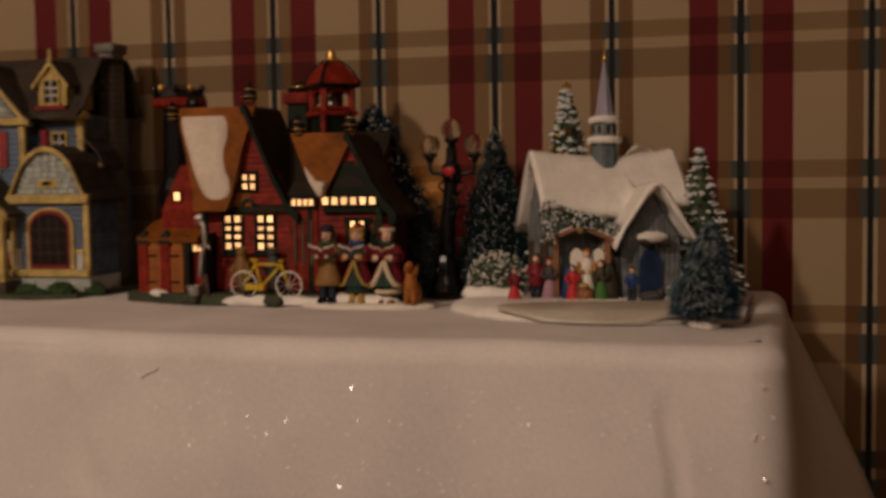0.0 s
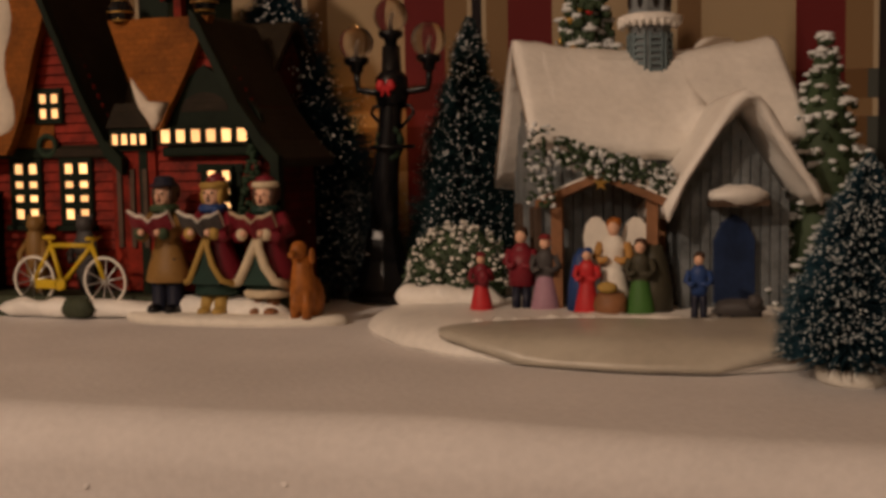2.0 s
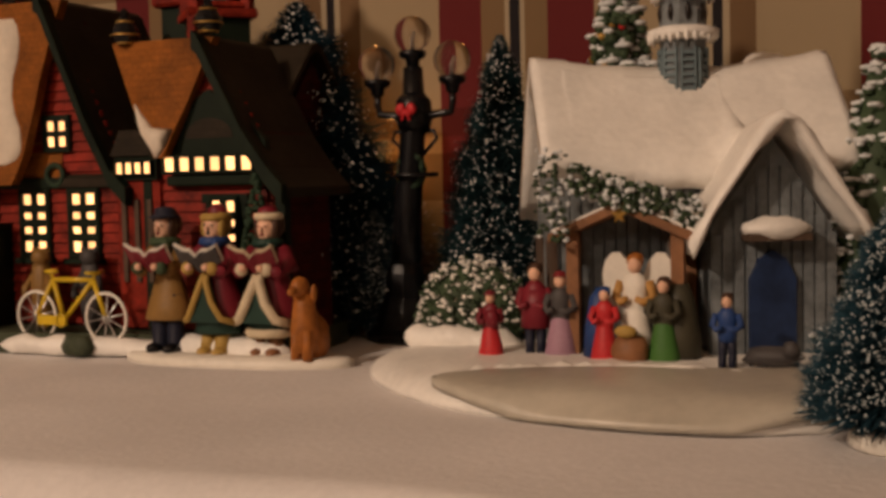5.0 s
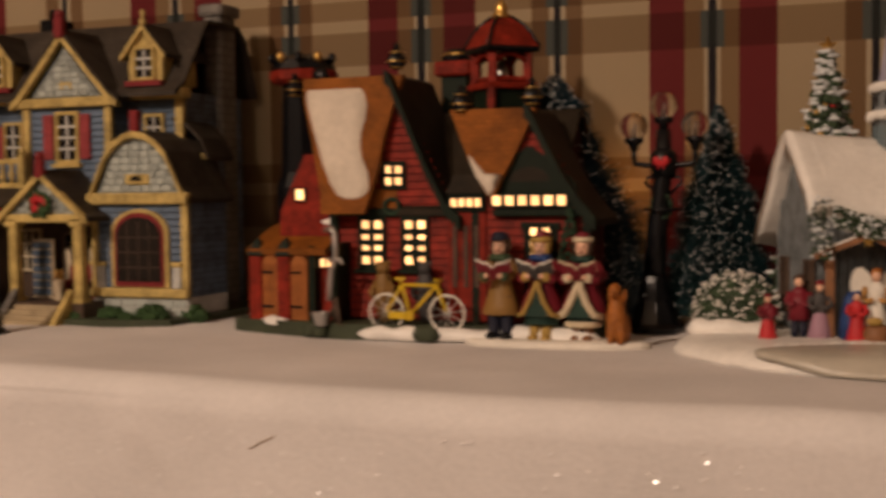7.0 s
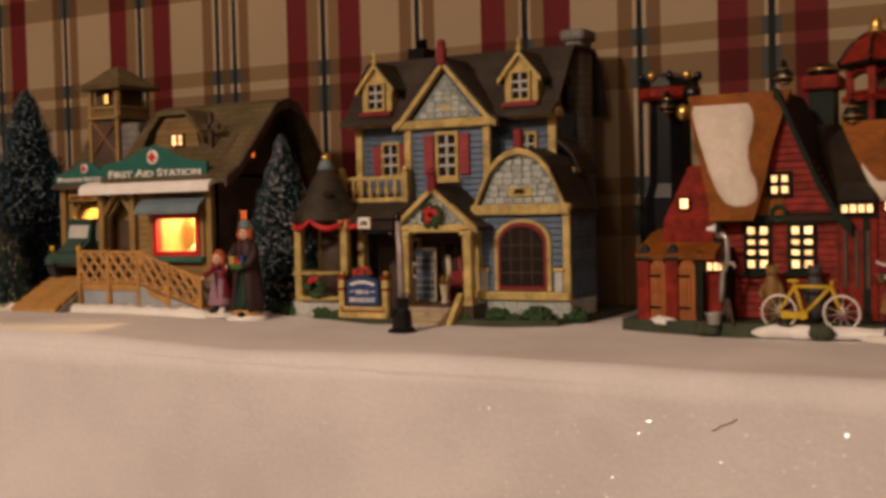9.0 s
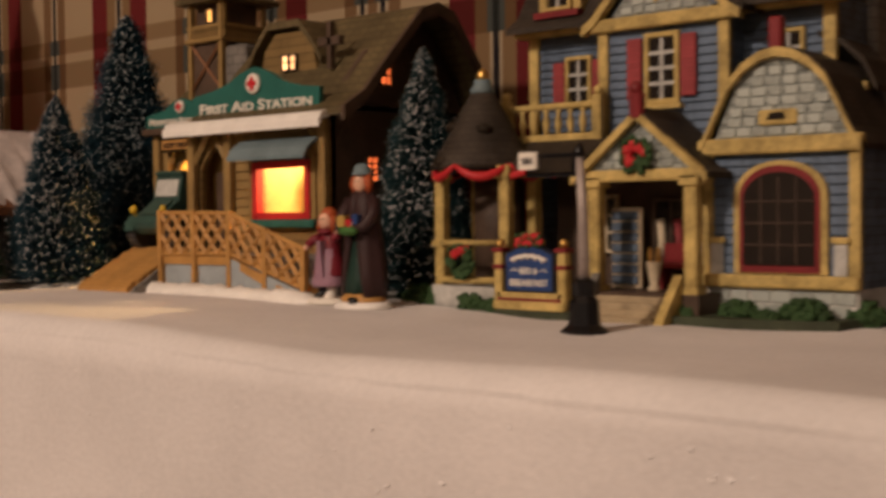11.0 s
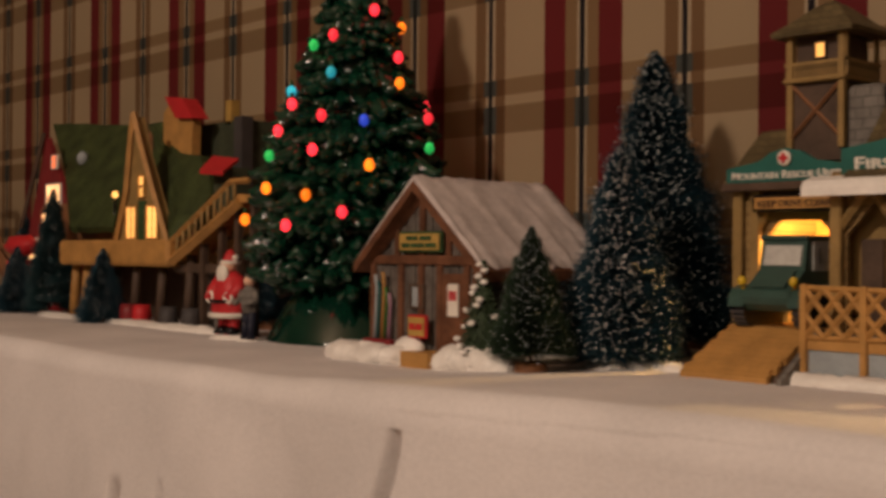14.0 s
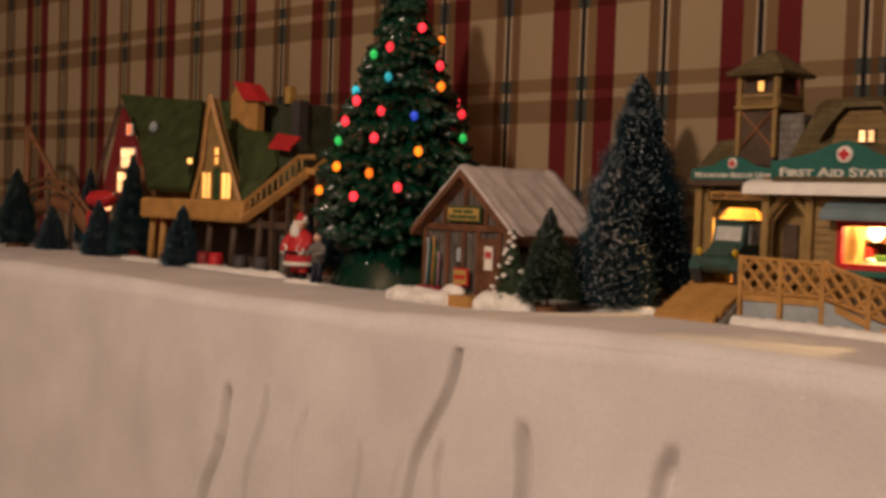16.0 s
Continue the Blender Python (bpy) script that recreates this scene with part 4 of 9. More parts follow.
    # tower, belfry and spire on the ridge
    def rough_ring(sh, r, z, seed):
        bank(sh, [(-0.125 + r * math.cos(2 * math.pi * k / 12), 0.897 + r * math.sin(2 * math.pi * k / 12), z) for k in range(13)], 0.0022, 0.0017, seed, steps=4)
        rng = random.Random(seed)
        for k in range(26):
            a = 2 * math.pi * k / 26
            sh.lump((-0.125 + (r + 0.0012) * math.cos(a), 0.897 + (r + 0.0012) * math.sin(a), z - 0.0012), (0.0010, 0.0010, rng.uniform(0.0010, 0.0030)), k, 0.3, 0, 6, 5)
    tx, ty = -0.125, 0.897
    s = Shape()
    s.lathe([(0.0086, 0.094), (0.0086, 0.122)], (tx, ty, 0), 8, smooth=False, turn=math.pi / 8)
    tower = part("tower", s, "greywood", t)
    for k in range(8):
        a = k * math.pi / 4
        c = Vector((tx + 0.0081 * math.cos(a), ty + 0.0081 * math.sin(a), 0))
        sl = Shape()
        for j in range(6):
            z = 0.1035 + j * 0.0027
            sl.box(-0.0021, 0.0021, -0.0009, 0.0009, z - 0.103, z - 0.103 + 0.0012)
        sl.box(-0.0028, -0.0021, -0.001, 0.001, -0.001, 0.0165), sl.box(0.0021, 0.0028, -0.001, 0.001, -0.001, 0.0165)
        part("louvre", sl, "awning", tower, at=(c.x, c.y, 0.1025), rz=math.degrees(a) + 90)
    s = Shape()
    s.lathe([(0.0094, 0.1222), (0.0124, 0.1236), (0.0128, 0.1250), (0.0104, 0.1268), (0.0088, 0.1272)], (tx, ty, 0), 16)
    rough_ring(s, 0.0112, 0.1245, 3)
    part("snow_ledge", s, "snow", t)
    s = Shape()
    s.lathe([(0.0088, 0.126), (0.0088, 0.137)], (tx, ty, 0), 8, smooth=False, turn=math.pi / 8)
    bel = part("belfry", s, "greywood", t)
    for k in range(8):
        a = k * math.pi / 4
        part("opening", Shape().ball((tx + 0.0083 * math.cos(a), ty + 0.0083 * math.sin(a), 0.132), (0.0012, 0.0012, 0.0034), 0, 8, 6), "darkpane", bel)
    s = Shape().lathe([(0.009, 0.1370), (0.0112, 0.1382), (0.0116, 0.1400), (0.0095, 0.1418), (0.008, 0.1422)], (tx, ty, 0), 16)
    rough_ring(s, 0.0100, 0.1395, 5)
    part("snow_ledge", s, "snow", t)
    part("spire", Shape().lathe([(0.0076, 0.141), (0.0062, 0.149), (0.0030, 0.170), (0.0009, 0.183)], (tx, ty, 0), 8, smooth=False), "lavender", t, "lavender grey pointed spire")
    part("finial", Shape().lathe([(0.0012, 0.182), (0.0014, 0.185), (0.0005, 0.187), (0.0004, 0.197)], (tx, ty, 0), 8), "gold", t, "thin gilt finial")
    # door with a snowy canopy in the wing
    s = Shape()
    s.prism([(-0.1145, 0.012), (-0.0985, 0.012), (-0.0985, 0.036), (-0.1020, 0.043), (-0.1065, 0.046), (-0.1110, 0.043), (-0.1145, 0.036)], 0.8485, 0.852, "y")
    part("door", s, "doorblue", t, "dark blue arched door")
    s = Shape()
    s.box(-0.1170, -0.0960, 0.840, 0.853, 0.0495, 0.0520)
    can = part("canopy", s, "darkwood", t)
    part("snow", Shape().lump((-0.1065, 0.845, 0.0535), (0.0118, 0.0075, 0.0042), 4, 0.2, seg=14), "snow", can)
    for z in (0.872, 0.905):
        window(t, (-0.1775, z + 0.006, 0.020), 0.008, 0.028, 2, 3, "darkwood", "darkpane", rz=-90, edge=0.001)
    TURNED[0] = None
    # holly hanging from the eave
    s = Shape()
    rng = random.Random(8)
    for i in range(640):
        f = rng.random()
        x = -0.163 + 0.055 * f
        z = 0.0775 - 0.018 * f ** 0.8 + rng.uniform(-0.006, 0.005)
        if f < 0.2:
            z = rng.uniform(0.050, 0.082)
        y = 0.838 + 0.012 * f - rng.uniform(0, 0.005)
        s.ball((x, y, z), (rng.uniform(0.0006, 0.0016), 0.0011, rng.uniform(0.0005, 0.0012)), 0 if rng.random() < 0.62 else 1, 5, 3)
    tagged(part("garland", s, ["fir", "frost"], t, "snowy evergreen garland"), kind="stuff")
    # stable with open front
    st = part("stable", Shape().chevron([(-0.161, 0.0525), (-0.135, 0.0635), (-0.109, 0.0525)], 0.0032, 0.842, 0.873, "y"), "brown", t, "open brown wooden stable")
    for x in (-0.1535, -0.1165):
        part("post", Shape().box(x - 0.0022, x + 0.0022, 0.846, 0.8495, 0.006, 0.053), "brown", st)
        part("post", Shape().box(x - 0.0018, x + 0.0018, 0.868, 0.8715, 0.006, 0.050), "brown", st)
    part("snow", Shape().chevron([(-0.1605, 0.0536), (-0.135, 0.0648), (-0.1095, 0.0536)], 0.0012, 0.8445, 0.873, "y"), "snow", st)
    s = Shape()
    for k in range(10):
        a = math.pi / 2 + k * math.pi / 5
        r1, r2 = (0.0032, 0.0014) if k % 2 == 0 else (0.0014, 0.0032)
        b = a + math.pi / 5
        s.faces([(-0.135, 0.8405, 0.059), (-0.135 + r1 * math.cos(a), 0.8413, 0.059 + r1 * math.sin(a)), (-0.135 + r2 * math.cos(b), 0.8413, 0.059 + r2 * math.sin(b))], [(0, 1, 2)])
    part("star", s, "gold", st)
    # the painted figures are moulded in one with the base; each is one mesh
    def figure(label, *a, mats, extra=None, **k):
        s = Shape()
        doll(s, *a, **k)
        if extra:
            extra(s)
        s.bm.transform(Matrix.Translation((0.0022, -0.002, -0.0036)))
        part("figurine", s, mats, t, label)
    figure("figurine in a red skirt and brown shawl", -0.186, 0.846, 0.0100, 0.0255, 0, 1, mats=["pinkred", "burgundy", "skin"], hat=1,
           extra=lambda s: s.lump((-0.184, 0.842, 0.026), (0.0028, 0.002, 0.0035), 3, 0.2, 1, seg=8, rows=5))
    figure("figurine in a red plaid coat", -0.171, 0.852, 0.0105, 0.0345, 0, 1, mats=["navy", "burgundy", "skin", "hair"], skirt=False, hair=3,
           extra=lambda s: s.lathe([(0.0056, 0.022), (0.0052, 0.030), (0.0050, 0.036)], (-0.171, 0.852, 0), 12, 1, squash=0.75))
    figure("figurine in a mauve skirt and grey shawl", -0.1605, 0.849, 0.0110, 0.0315, 0, 1, mats=["mauve", "charcoal", "skin", "maroon"], hat=3)
    figure("kneeling figurine with a blue veil", -0.1425, 0.842, 0.0115, 0.0265, 0, 1, mats=["pinkred", "pinkred", "skin", "bluepaint"], hair=3,
           extra=lambda s: s.lathe([(0.006, 0.013), (0.0052, 0.024), (0.0034, 0.034), (0.0010, 0.0375)], (-0.1455, 0.846, 0), 12, 3, squash=0.8))
    def wings(s):
        for k in (-1, 1):
            prof = [(0.0, 0.028), (0.0015, 0.040), (0.0035, 0.0460), (0.0065, 0.0492), (0.0095, 0.0490), (0.0118, 0.0462), (0.0128, 0.0415), (0.0122, 0.0355), (0.0100, 0.0300), (0.0065, 0.0250), (0.0030, 0.0235)]
            s.prism([(-0.1335 + k * u, z) for u, z in prof], 0.853, 0.8555, "y", 0)
    figure("white winged figurine", -0.1335, 0.849, 0.0120, 0.0370, 0, 0, mats=["white", "white", "skin", "dogbrown", "tanwood"], hair=3, arms=4, extra=wings)
    s = Shape()
    s.lump((-0.1335, 0.8405, 0.0165), (0.0065, 0.005, 0.0060), 5, 0.2), s.ball((-0.134, 0.838, 0.0235), (0.004, 0.0025, 0.0022), 1)
    s.bm.transform(Matrix.Translation((0.0022, -0.002, -0.0036)))
    part("crib", s, ["brown", "strawy"], t, "small straw-filled brown crib")
    figure("kneeling figurine in a dark olive robe", -0.1225, 0.844, 0.0115, 0.0300, 0, 1, mats=["leaf", "robe", "skin", "hair"], hair=3,
           extra=lambda s: s.lathe([(0.0078, 0.012), (0.0072, 0.022), (0.0052, 0.034), (0.0032, 0.039)], (-0.1185, 0.850, 0), 12, 1, squash=0.9))
    figure("small figurine in a blue coat", -0.0995, 0.834, 0.0115, 0.0260, 0, 1, mats=["navy", "bluepaint", "skin", "hair"], skirt=False, hair=3)
    s = Shape()
    s.lump((-0.086, 0.838, 0.017), (0.010, 0.0035, 0.0035), 9, 0.4, seg=10), s.lump((-0.080, 0.836, 0.0195), (0.003, 0.002, 0.003), 9, 0.4, seg=8)
    for dx in (-0.093, -0.088, -0.083, -0.079):
        s.tube([(dx, 0.838, 0.011), (dx + 0.0005, 0.838, 0.016)], 0.0009, seg=5)
    s.bm.transform(Matrix.Translation((0.0022, -0.002, -0.0036)))
    part("animal_figurine", s, "charcoal", t, "small dark lying sheep figure")
    # bush with snow
    s = Shape()
    rng = random.Random(21)
    for i in range(1500):
        d = Vector((rng.gauss(0, 1), rng.gauss(0, 1), abs(rng.gauss(0, 1)))).normalized()
        p = Vector((-0.204, 0.878, 0.014)) + Vector((d.x * 0.024, d.y * 0.015, d.z * 0.026)) * rng.uniform(0.75, 1.08)
        s.ball(tuple(p), (rng.uniform(0.0006, 0.0015), 0.0011, rng.uniform(0.0004, 0.0011)), 0 if rng.random() > 0.28 + 0.42 * d.z else 1, 5, 3)
    s.lump((-0.204, 0.878, 0.016), (0.022, 0.013, 0.022), 2, 0.2, 0)
    bank(s, [(-0.229, 0.868, 0.010), (-0.215, 0.864, 0.011), (-0.200, 0.863, 0.011), (-0.180, 0.867, 0.009)], 0.0062, 0.0050, 8, 1, flat=0.003)
    part("bush", s, ["fir", "snow"], t, "evergreen bush laden with snow")

church()

def resin_fir(name, at, h, r, seed, label, heavy=0.5, star=False, decorated=False):
    """A cast fir: tiers of drooping sprays with lumps of snow lying on them."""
    rng = random.Random(seed)
    x, y, z = at
    t = thing(name, at, label, "tree", "snowy fir trees")
    part("trunk", Shape().tube([(x, y, z), (x, y, z + h * 0.95)], [h * 0.03, h * 0.006], seg=7), "darkwood", t)
    s, w = Shape(), Shape()
    tiers = max(14, int(h / r * 5.4))
    for k in range(tiers):
        f = k / (tiers - 1)
        rad = r * (1 - f) ** 0.9 + h * 0.012
        zz = z + h * (0.10 + 0.86 * f)
        m = max(5, int(15 * (1 - f) + 4))
        for i in range(m):
            a = 2 * math.pi * (i + 0.5 * (k % 2) + rng.uniform(-0.25, 0.25)) / m
            d = Vector((math.cos(a), math.sin(a), 0))
            q = rad * rng.uniform(0.82, 1.1)
            tip = Vector((x, y, zz - 0.30 * q)) + d * q
            for j in range(7):
                g = 0.35 + 0.65 * j / 6
                c = Vector((x, y, zz + 0.01 * h)).lerp(tip, g) + Vector((rng.uniform(-1, 1), rng.uniform(-1, 1), rng.uniform(-1, 1))) * h * 0.012
                s.ball(tuple(c), (h * 0.016 * rng.uniform(0.6, 1.3), h * 0.016 * rng.uniform(0.6, 1.3), h * 0.012), 0, 5, 3)
                if rng.random() < heavy:
                    c.z += h * 0.010
                    w.ball(tuple(c), (h * 0.021 * rng.uniform(0.5, 1.3), h * 0.021 * rng.uniform(0.5, 1.2), h * 0.009), 0, 6, 4)
    s.lathe([(r * 0.72, h * 0.06), (r * 0.62, h * 0.25), (r * 0.34, h * 0.6), (r * 0.10, h * 0.93)], at, 10)
    part("crown", s, "fir", t)
    part("snow", w, "frost", t)
    if decorated:
        for i in range(34):
            f = rng.random() ** 1.3 * 0.85
            a = rng.uniform(0, 2 * math.pi)
            q = (r * (1 - f) ** 0.9 + h * 0.012) * 1.02
            part("bauble", Shape().ball((x + q * math.cos(a), y + q * math.sin(a), z + h * (0.08 + 0.86 * f)), h * 0.010, 0, 8, 6), ("tanwood", "pinkred", "gold", "gold")[i % 4], t)
    if star:
        st = Shape()
        for k in range(10):
            a = math.pi / 2 + k * math.pi / 5
            r1, r2 = (h * 0.036, h * 0.015) if k % 2 == 0 else (h * 0.015, h * 0.036)
            b = a + math.pi / 5
            c = Vector((x, y, z + h * 0.995))
            for side in (-1, 1):
                st.faces([tuple(c + Vector((0, side * h * 0.014, 0))), tuple(c + Vector((r1 * math.cos(a), 0, r1 * math.sin(a)))), tuple(c + Vector((r2 * math.cos(b), 0, r2 * math.sin(b))))], [(0, 1, 2)])
        part("star", st, "gold", t, "small gold star")
    return t

resin_fir("fir_tree", (-0.0555, 0.900, 0.009), 0.109, 0.033, 11, "tall green fir thickly laden with snow beside the church", 0.8)
resin_fir("christmas_fir", (-0.160, 0.936, 0.0), 0.168, 0.031, 12, "snowy fir decorated with small ornaments and a gold star", 0.5, True, True)
leaning = brush_tree("bottle_brush_tree", (-0.045, 0.775, 0.0), 0.070, 0.0235, 31, "needleblue", "palefrost", 0.35, "small blue-green bottle brush tree on a round white foot", base="disc", density=1.3, bottom=0.14)
leaning.rotation_euler.y = 0.07
brush_tree("bottle_brush_tree", (-0.2265, 0.970, 0.0), 0.138, 0.036, 32, "needle", "frost", 0.20, "dark frosted bottle brush tree behind the street lamp", base="wood", density=1.4)
brush_tree("bottle_brush_tree", (-0.3290, 0.960, 0.0), 0.160, 0.068, 33, "needleblue", "frost", 0.23, "dark blue frosted bottle brush tree behind the red school", base="wood", density=1.9)
brush_tree("bottle_brush_tree", (-0.281, 0.945, 0.0), 0.058, 0.022, 34, "needleblue", "palefrost", 0.35, "low dark blue bottle brush tree beside the school", base="wood")

def street_lamp():
    x, y = -0.260, 0.933
    t = thing("street_lamp", (x, y, 0), "black three-globe street lamp with clear glass globes and a red bow", "street lamp")
    xt = x + 0.006
    part("base", Shape().lathe([(0.0182, 0), (0.0184, 0.003), (0.0158, 0.0055), (0.0130, 0.012), (0.0104, 0.019), (0.0086, 0.030), (0.0074, 0.034)], (x, y, 0), 10, smooth=False), "black", t)
    part("pole", Shape().tube([(x, y, 0.03), (x + 0.002, y, 0.06), (xt, y, 0.100), (xt, y, 0.122)], [0.0072, 0.0064, 0.0054, 0.0044], seg=10), "black", t)
    for k, (sx, zz) in enumerate(((-0.018, 0.1165), (0.0, 0.1285), (0.019, 0.1165))):
        if sx:
            part("arm", Shape().tube([(xt, y, 0.100), (xt + sx * 0.55, y, 0.1005), (xt + sx * 0.95, y, 0.1015), (xt + sx, y, 0.106), (xt + sx, y, zz - 0.006)], 0.0017, seg=8), "black", t)
        part("cup", Shape().lathe([(0.0018, -0.007), (0.0030, -0.006), (0.0032, -0.0035), (0.0058, -0.002), (0.0062, 0.0005), (0.004, 0.001)], (xt + sx, y, zz), 12), "black", t)
        gl = part("globe", Shape().ball((xt + sx, y, zz + 0.0078), 0.0083, 0, 20, 14), "globe", t, "clear glass globe")
        part("filament", Shape().tube([(xt + sx, y, zz), (xt + sx, y, zz + 0.006), (xt + sx + 0.001, y, zz + 0.009)], [0.0012, 0.0008, 0.0006], seg=6), "silver", gl)
    s = Shape()
    s.lathe([(0.0074, 0.094), (0.0084, 0.099), (0.0080, 0.107), (0.005, 0.1105)], (xt, y, 0), 10)
    part("collar", s, "black", t)
    s = Shape()
    for k in (-1, 1):
        s.lump((xt + k * 0.0026, y - 0.0084, 0.103), (0.0024, 0.0014, 0.0028), k + 3, 0.3, seg=8, rows=6)
        s.tube([(xt, y - 0.0086, 0.103), (xt + k * 0.002, y - 0.0090, 0.098)], [0.0012, 0.0007], seg=5)
    part("bow", s, "signred", t, "small red bow")
    for k in (-1, 1):
        part("scroll", Shape().tube([(xt + k * 0.004, y, 0.093), (xt + k * 0.0095, y, 0.0935), (xt + k * 0.0110, y, 0.090), (xt + k * 0.0085, y, 0.0875), (xt + k * 0.004, y, 0.083)], 0.0009, seg=6), "black", t)
    part("ring", Shape().ring((xt - 0.001, y, 0.074), 0.0095, 0.0012, "z").tube([(xt - 0.012, y, 0.074), (xt + 0.011, y, 0.074)], 0.0009, seg=6), "black", t)
    s = Shape()
    rng = random.Random(3)
    for i in range(120):
        a = rng.uniform(0, 6.28)
        s.ball((xt - 0.001 + 0.0060 * math.cos(a), y - 0.004 + 0.003 * rng.random(), 0.076 + 0.0075 * math.sin(a)), 0.0014, 0, 5, 3)
    part("wreath", s, "needlegreen", t, "dark green wreath")

street_lamp()

def carolers():
    t = thing("carol_singers", (-0.301, 0.853, 0), "painted figurine of three carol singers and a golden dog", "figurine")
    s = Shape()
    ring = lambda k, z: [(-0.301 + 0.053 * k * math.cos(a) * (1 + 0.06 * math.sin(3 * a)), 0.853 + 0.0175 * k * math.sin(a) * (1 + 0.1 * math.sin(2 * a)), z) for a in [2 * math.pi * i / 36 for i in range(36)]]
    s.loft([ring(1, -0.001), ring(1.0, 0.0018), ring(0.96, 0.0032), ring(0.5, 0.0036)], smooth=True)
    part("base", s, "white", t, "thin cream oval base")
    s = Shape()
    bank(s, [(-0.342, 0.858, 0.003), (-0.320, 0.855, 0.004), (-0.295, 0.855, 0.004), (-0.275, 0.858, 0.003)], 0.006, 0.0062, 7, flat=0.001)
    part("snow", s, "snow", t)
    # slots: 0 coat, 1 dress or trousers, 2 skin, 3 scarf, 4 trim, 5 hair, 6 page, 7 cover, 8 boots
    def singer(x, y, low, h, coat, mats, label, trim=0.0, band=0.0, hat=None, legs=False, apron=True):
        s = Shape()
        Z = lambda f: low + h * f
        if legs:
            for k in (-1, 1):
                s.tube([(x + k * 0.0040, y - 0.003, Z(0)), (x + k * 0.0038, y - 0.001, Z(0.05)), (x + k * 0.0036, y, Z(0.4))], [0.0042, 0.0036, 0.0042], 1, 9)
                s.ball((x + k * 0.0042, y - 0.0045, Z(0.03)), (0.0034, 0.0052, 0.0024), 8, 10, 6)
        else:
            for k in (-1, 1):
                s.tube([(x + k * 0.0034, y - 0.003, Z(0)), (x + k * 0.0032, y - 0.002, Z(0.16))], [0.0034, 0.0030], 8, 9)
                s.ball((x + k * 0.0036, y - 0.0050, Z(0.02)), (0.0032, 0.0046, 0.0022), 8, 10, 6)
            s.lathe([(0.0098, Z(0.14)), (0.0102, Z(0.16)), (0.0086, Z(0.30)), (0.0060, Z(0.5))], (x, y, 0), 16, 1, squash=0.78)
        # open coat, wide at the hem
        s.lathe([(coat * 0.97, Z(0.225)), (coat, Z(0.235)), (coat * 0.86, Z(0.33)), (coat * 0.60, Z(0.48)), (coat * 0.50, Z(0.56)), (coat * 0.55, Z(0.66)), (coat * 0.50, Z(0.725)), (0.0035, Z(0.765))], (x, y + 0.001, 0), 18, 0, squash=0.74)
        front = y + 0.001 - coat * 0.74
        if apron:
            s.prism([(x - coat * 0.52, Z(0.225)), (x + coat * 0.52, Z(0.225)), (x, Z(0.53))], front - 0.0008, front + 0.006, "y", 1)
        for k in (-1, 1):
            if trim:
                s.tube([(x, y - coat * 0.46, Z(0.60)), (x + k * coat * 0.08, front - 0.0006, Z(0.50)), (x + k * coat * 0.30, front - 0.0018, Z(0.37)), (x + k * coat * 0.58, front - 0.0008, Z(0.255)), (x + k * coat * 0.88, y - coat * 0.46, Z(0.230))], trim, 4, 7)
            # arms bent forward to the book, with a cuff
            s.tube([(x + k * coat * 0.46, y, Z(0.72)), (x + k * coat * 0.80, y - 0.003, Z(0.60)), (x + k * coat * 0.62, y - 0.0085, Z(0.575)), (x + k * 0.0050, y - 0.0120, Z(0.60))], [0.0030, 0.0034, 0.0030, 0.0024], 0, 8)
            s.ball((x + k * 0.0058, y - 0.0118, Z(0.595)), (0.0028, 0.0026, 0.0028), 4 if trim else 3, 8, 6)
            s.ball((x + k * 0.0040, y - 0.0138, Z(0.605)), 0.0016, 2, 8, 6)
            # book half held up to the face: cover outside, pages within, their edge showing above
            page = [(0.0, 0.0), (0.0028, 0.0024), (0.0060, 0.0026), (0.0100, 0.0046)]
            q = lambda u, w, b, o: (x + k * u, y - 0.0112 - b * 0.0042 + o * 0.0011, Z(0.560) + w + b * 0.0062 + o * 0.0004)
            for (u0, w0), (u1, w1) in zip(page[:-1], page[1:]):
                for b1, o0, o1, slot in ((1.0, 0.0, 0.5, 7), (1.16, 0.55, 1.9, 6)):
                    s.faces([q(u, w, b, o) for o in (o0, o1) for u, w, b in ((u0, w0, 0, ), (u1, w1, 0), (u1, w1, b1), (u0, w0, b1))],
                            [(0, 1, 2, 3), (7, 6, 5, 4), (0, 4, 5, 1), (1, 5, 6, 2), (2, 6, 7, 3), (3, 7, 4, 0)], slot)
        if band:
            s.ring((x, y, Z(0.155)), 0.0090, band, "z", 4)
        s.ring((x, y - 0.0008, Z(0.765)), 0.0046, 0.0021, "z", 3, 16, 7)
        s.lump((x + 0.0035, y - 0.0055, Z(0.735)), (0.0022, 0.0014, 0.0034), 4, 0.2, 3, 8, 6)
        # head: face with nose and open mouth, hair behind, hat or hood
        s.ball((x, y - 0.0008, Z(0.865)), (0.0043, 0.0047, 0.0056), 2, 14, 10)
        s.ball((x, y - 0.0030, Z(0.815)), (0.0026, 0.0024, 0.0022), 2, 10, 6)
        s.ball((x, y - 0.0058, Z(0.860)), (0.0008, 0.0010, 0.0012), 2, 6, 5)
        s.ball((x, y - 0.0053, Z(0.825)), (0.0009, 0.0006, 0.0008), 7, 6, 5)
        for k in (-1, 1):
            s.ball((x + k * 0.0018, y - 0.0053, Z(0.880)), (0.0006, 0.0004, 0.0005), 5 if hat == "cap" else 7, 6, 5)
        s.lump((x, y + 0.0020, Z(0.885)), (0.0056, 0.0046, 0.0064), 6, 0.25, 5, 14, 10)
        for k in (-1, 1):
            s.lump((x + k * 0.0040, y - 0.0008, Z(0.862)), (0.0016, 0.0030, 0.0052), k + 4, 0.3, 5, 8, 6)
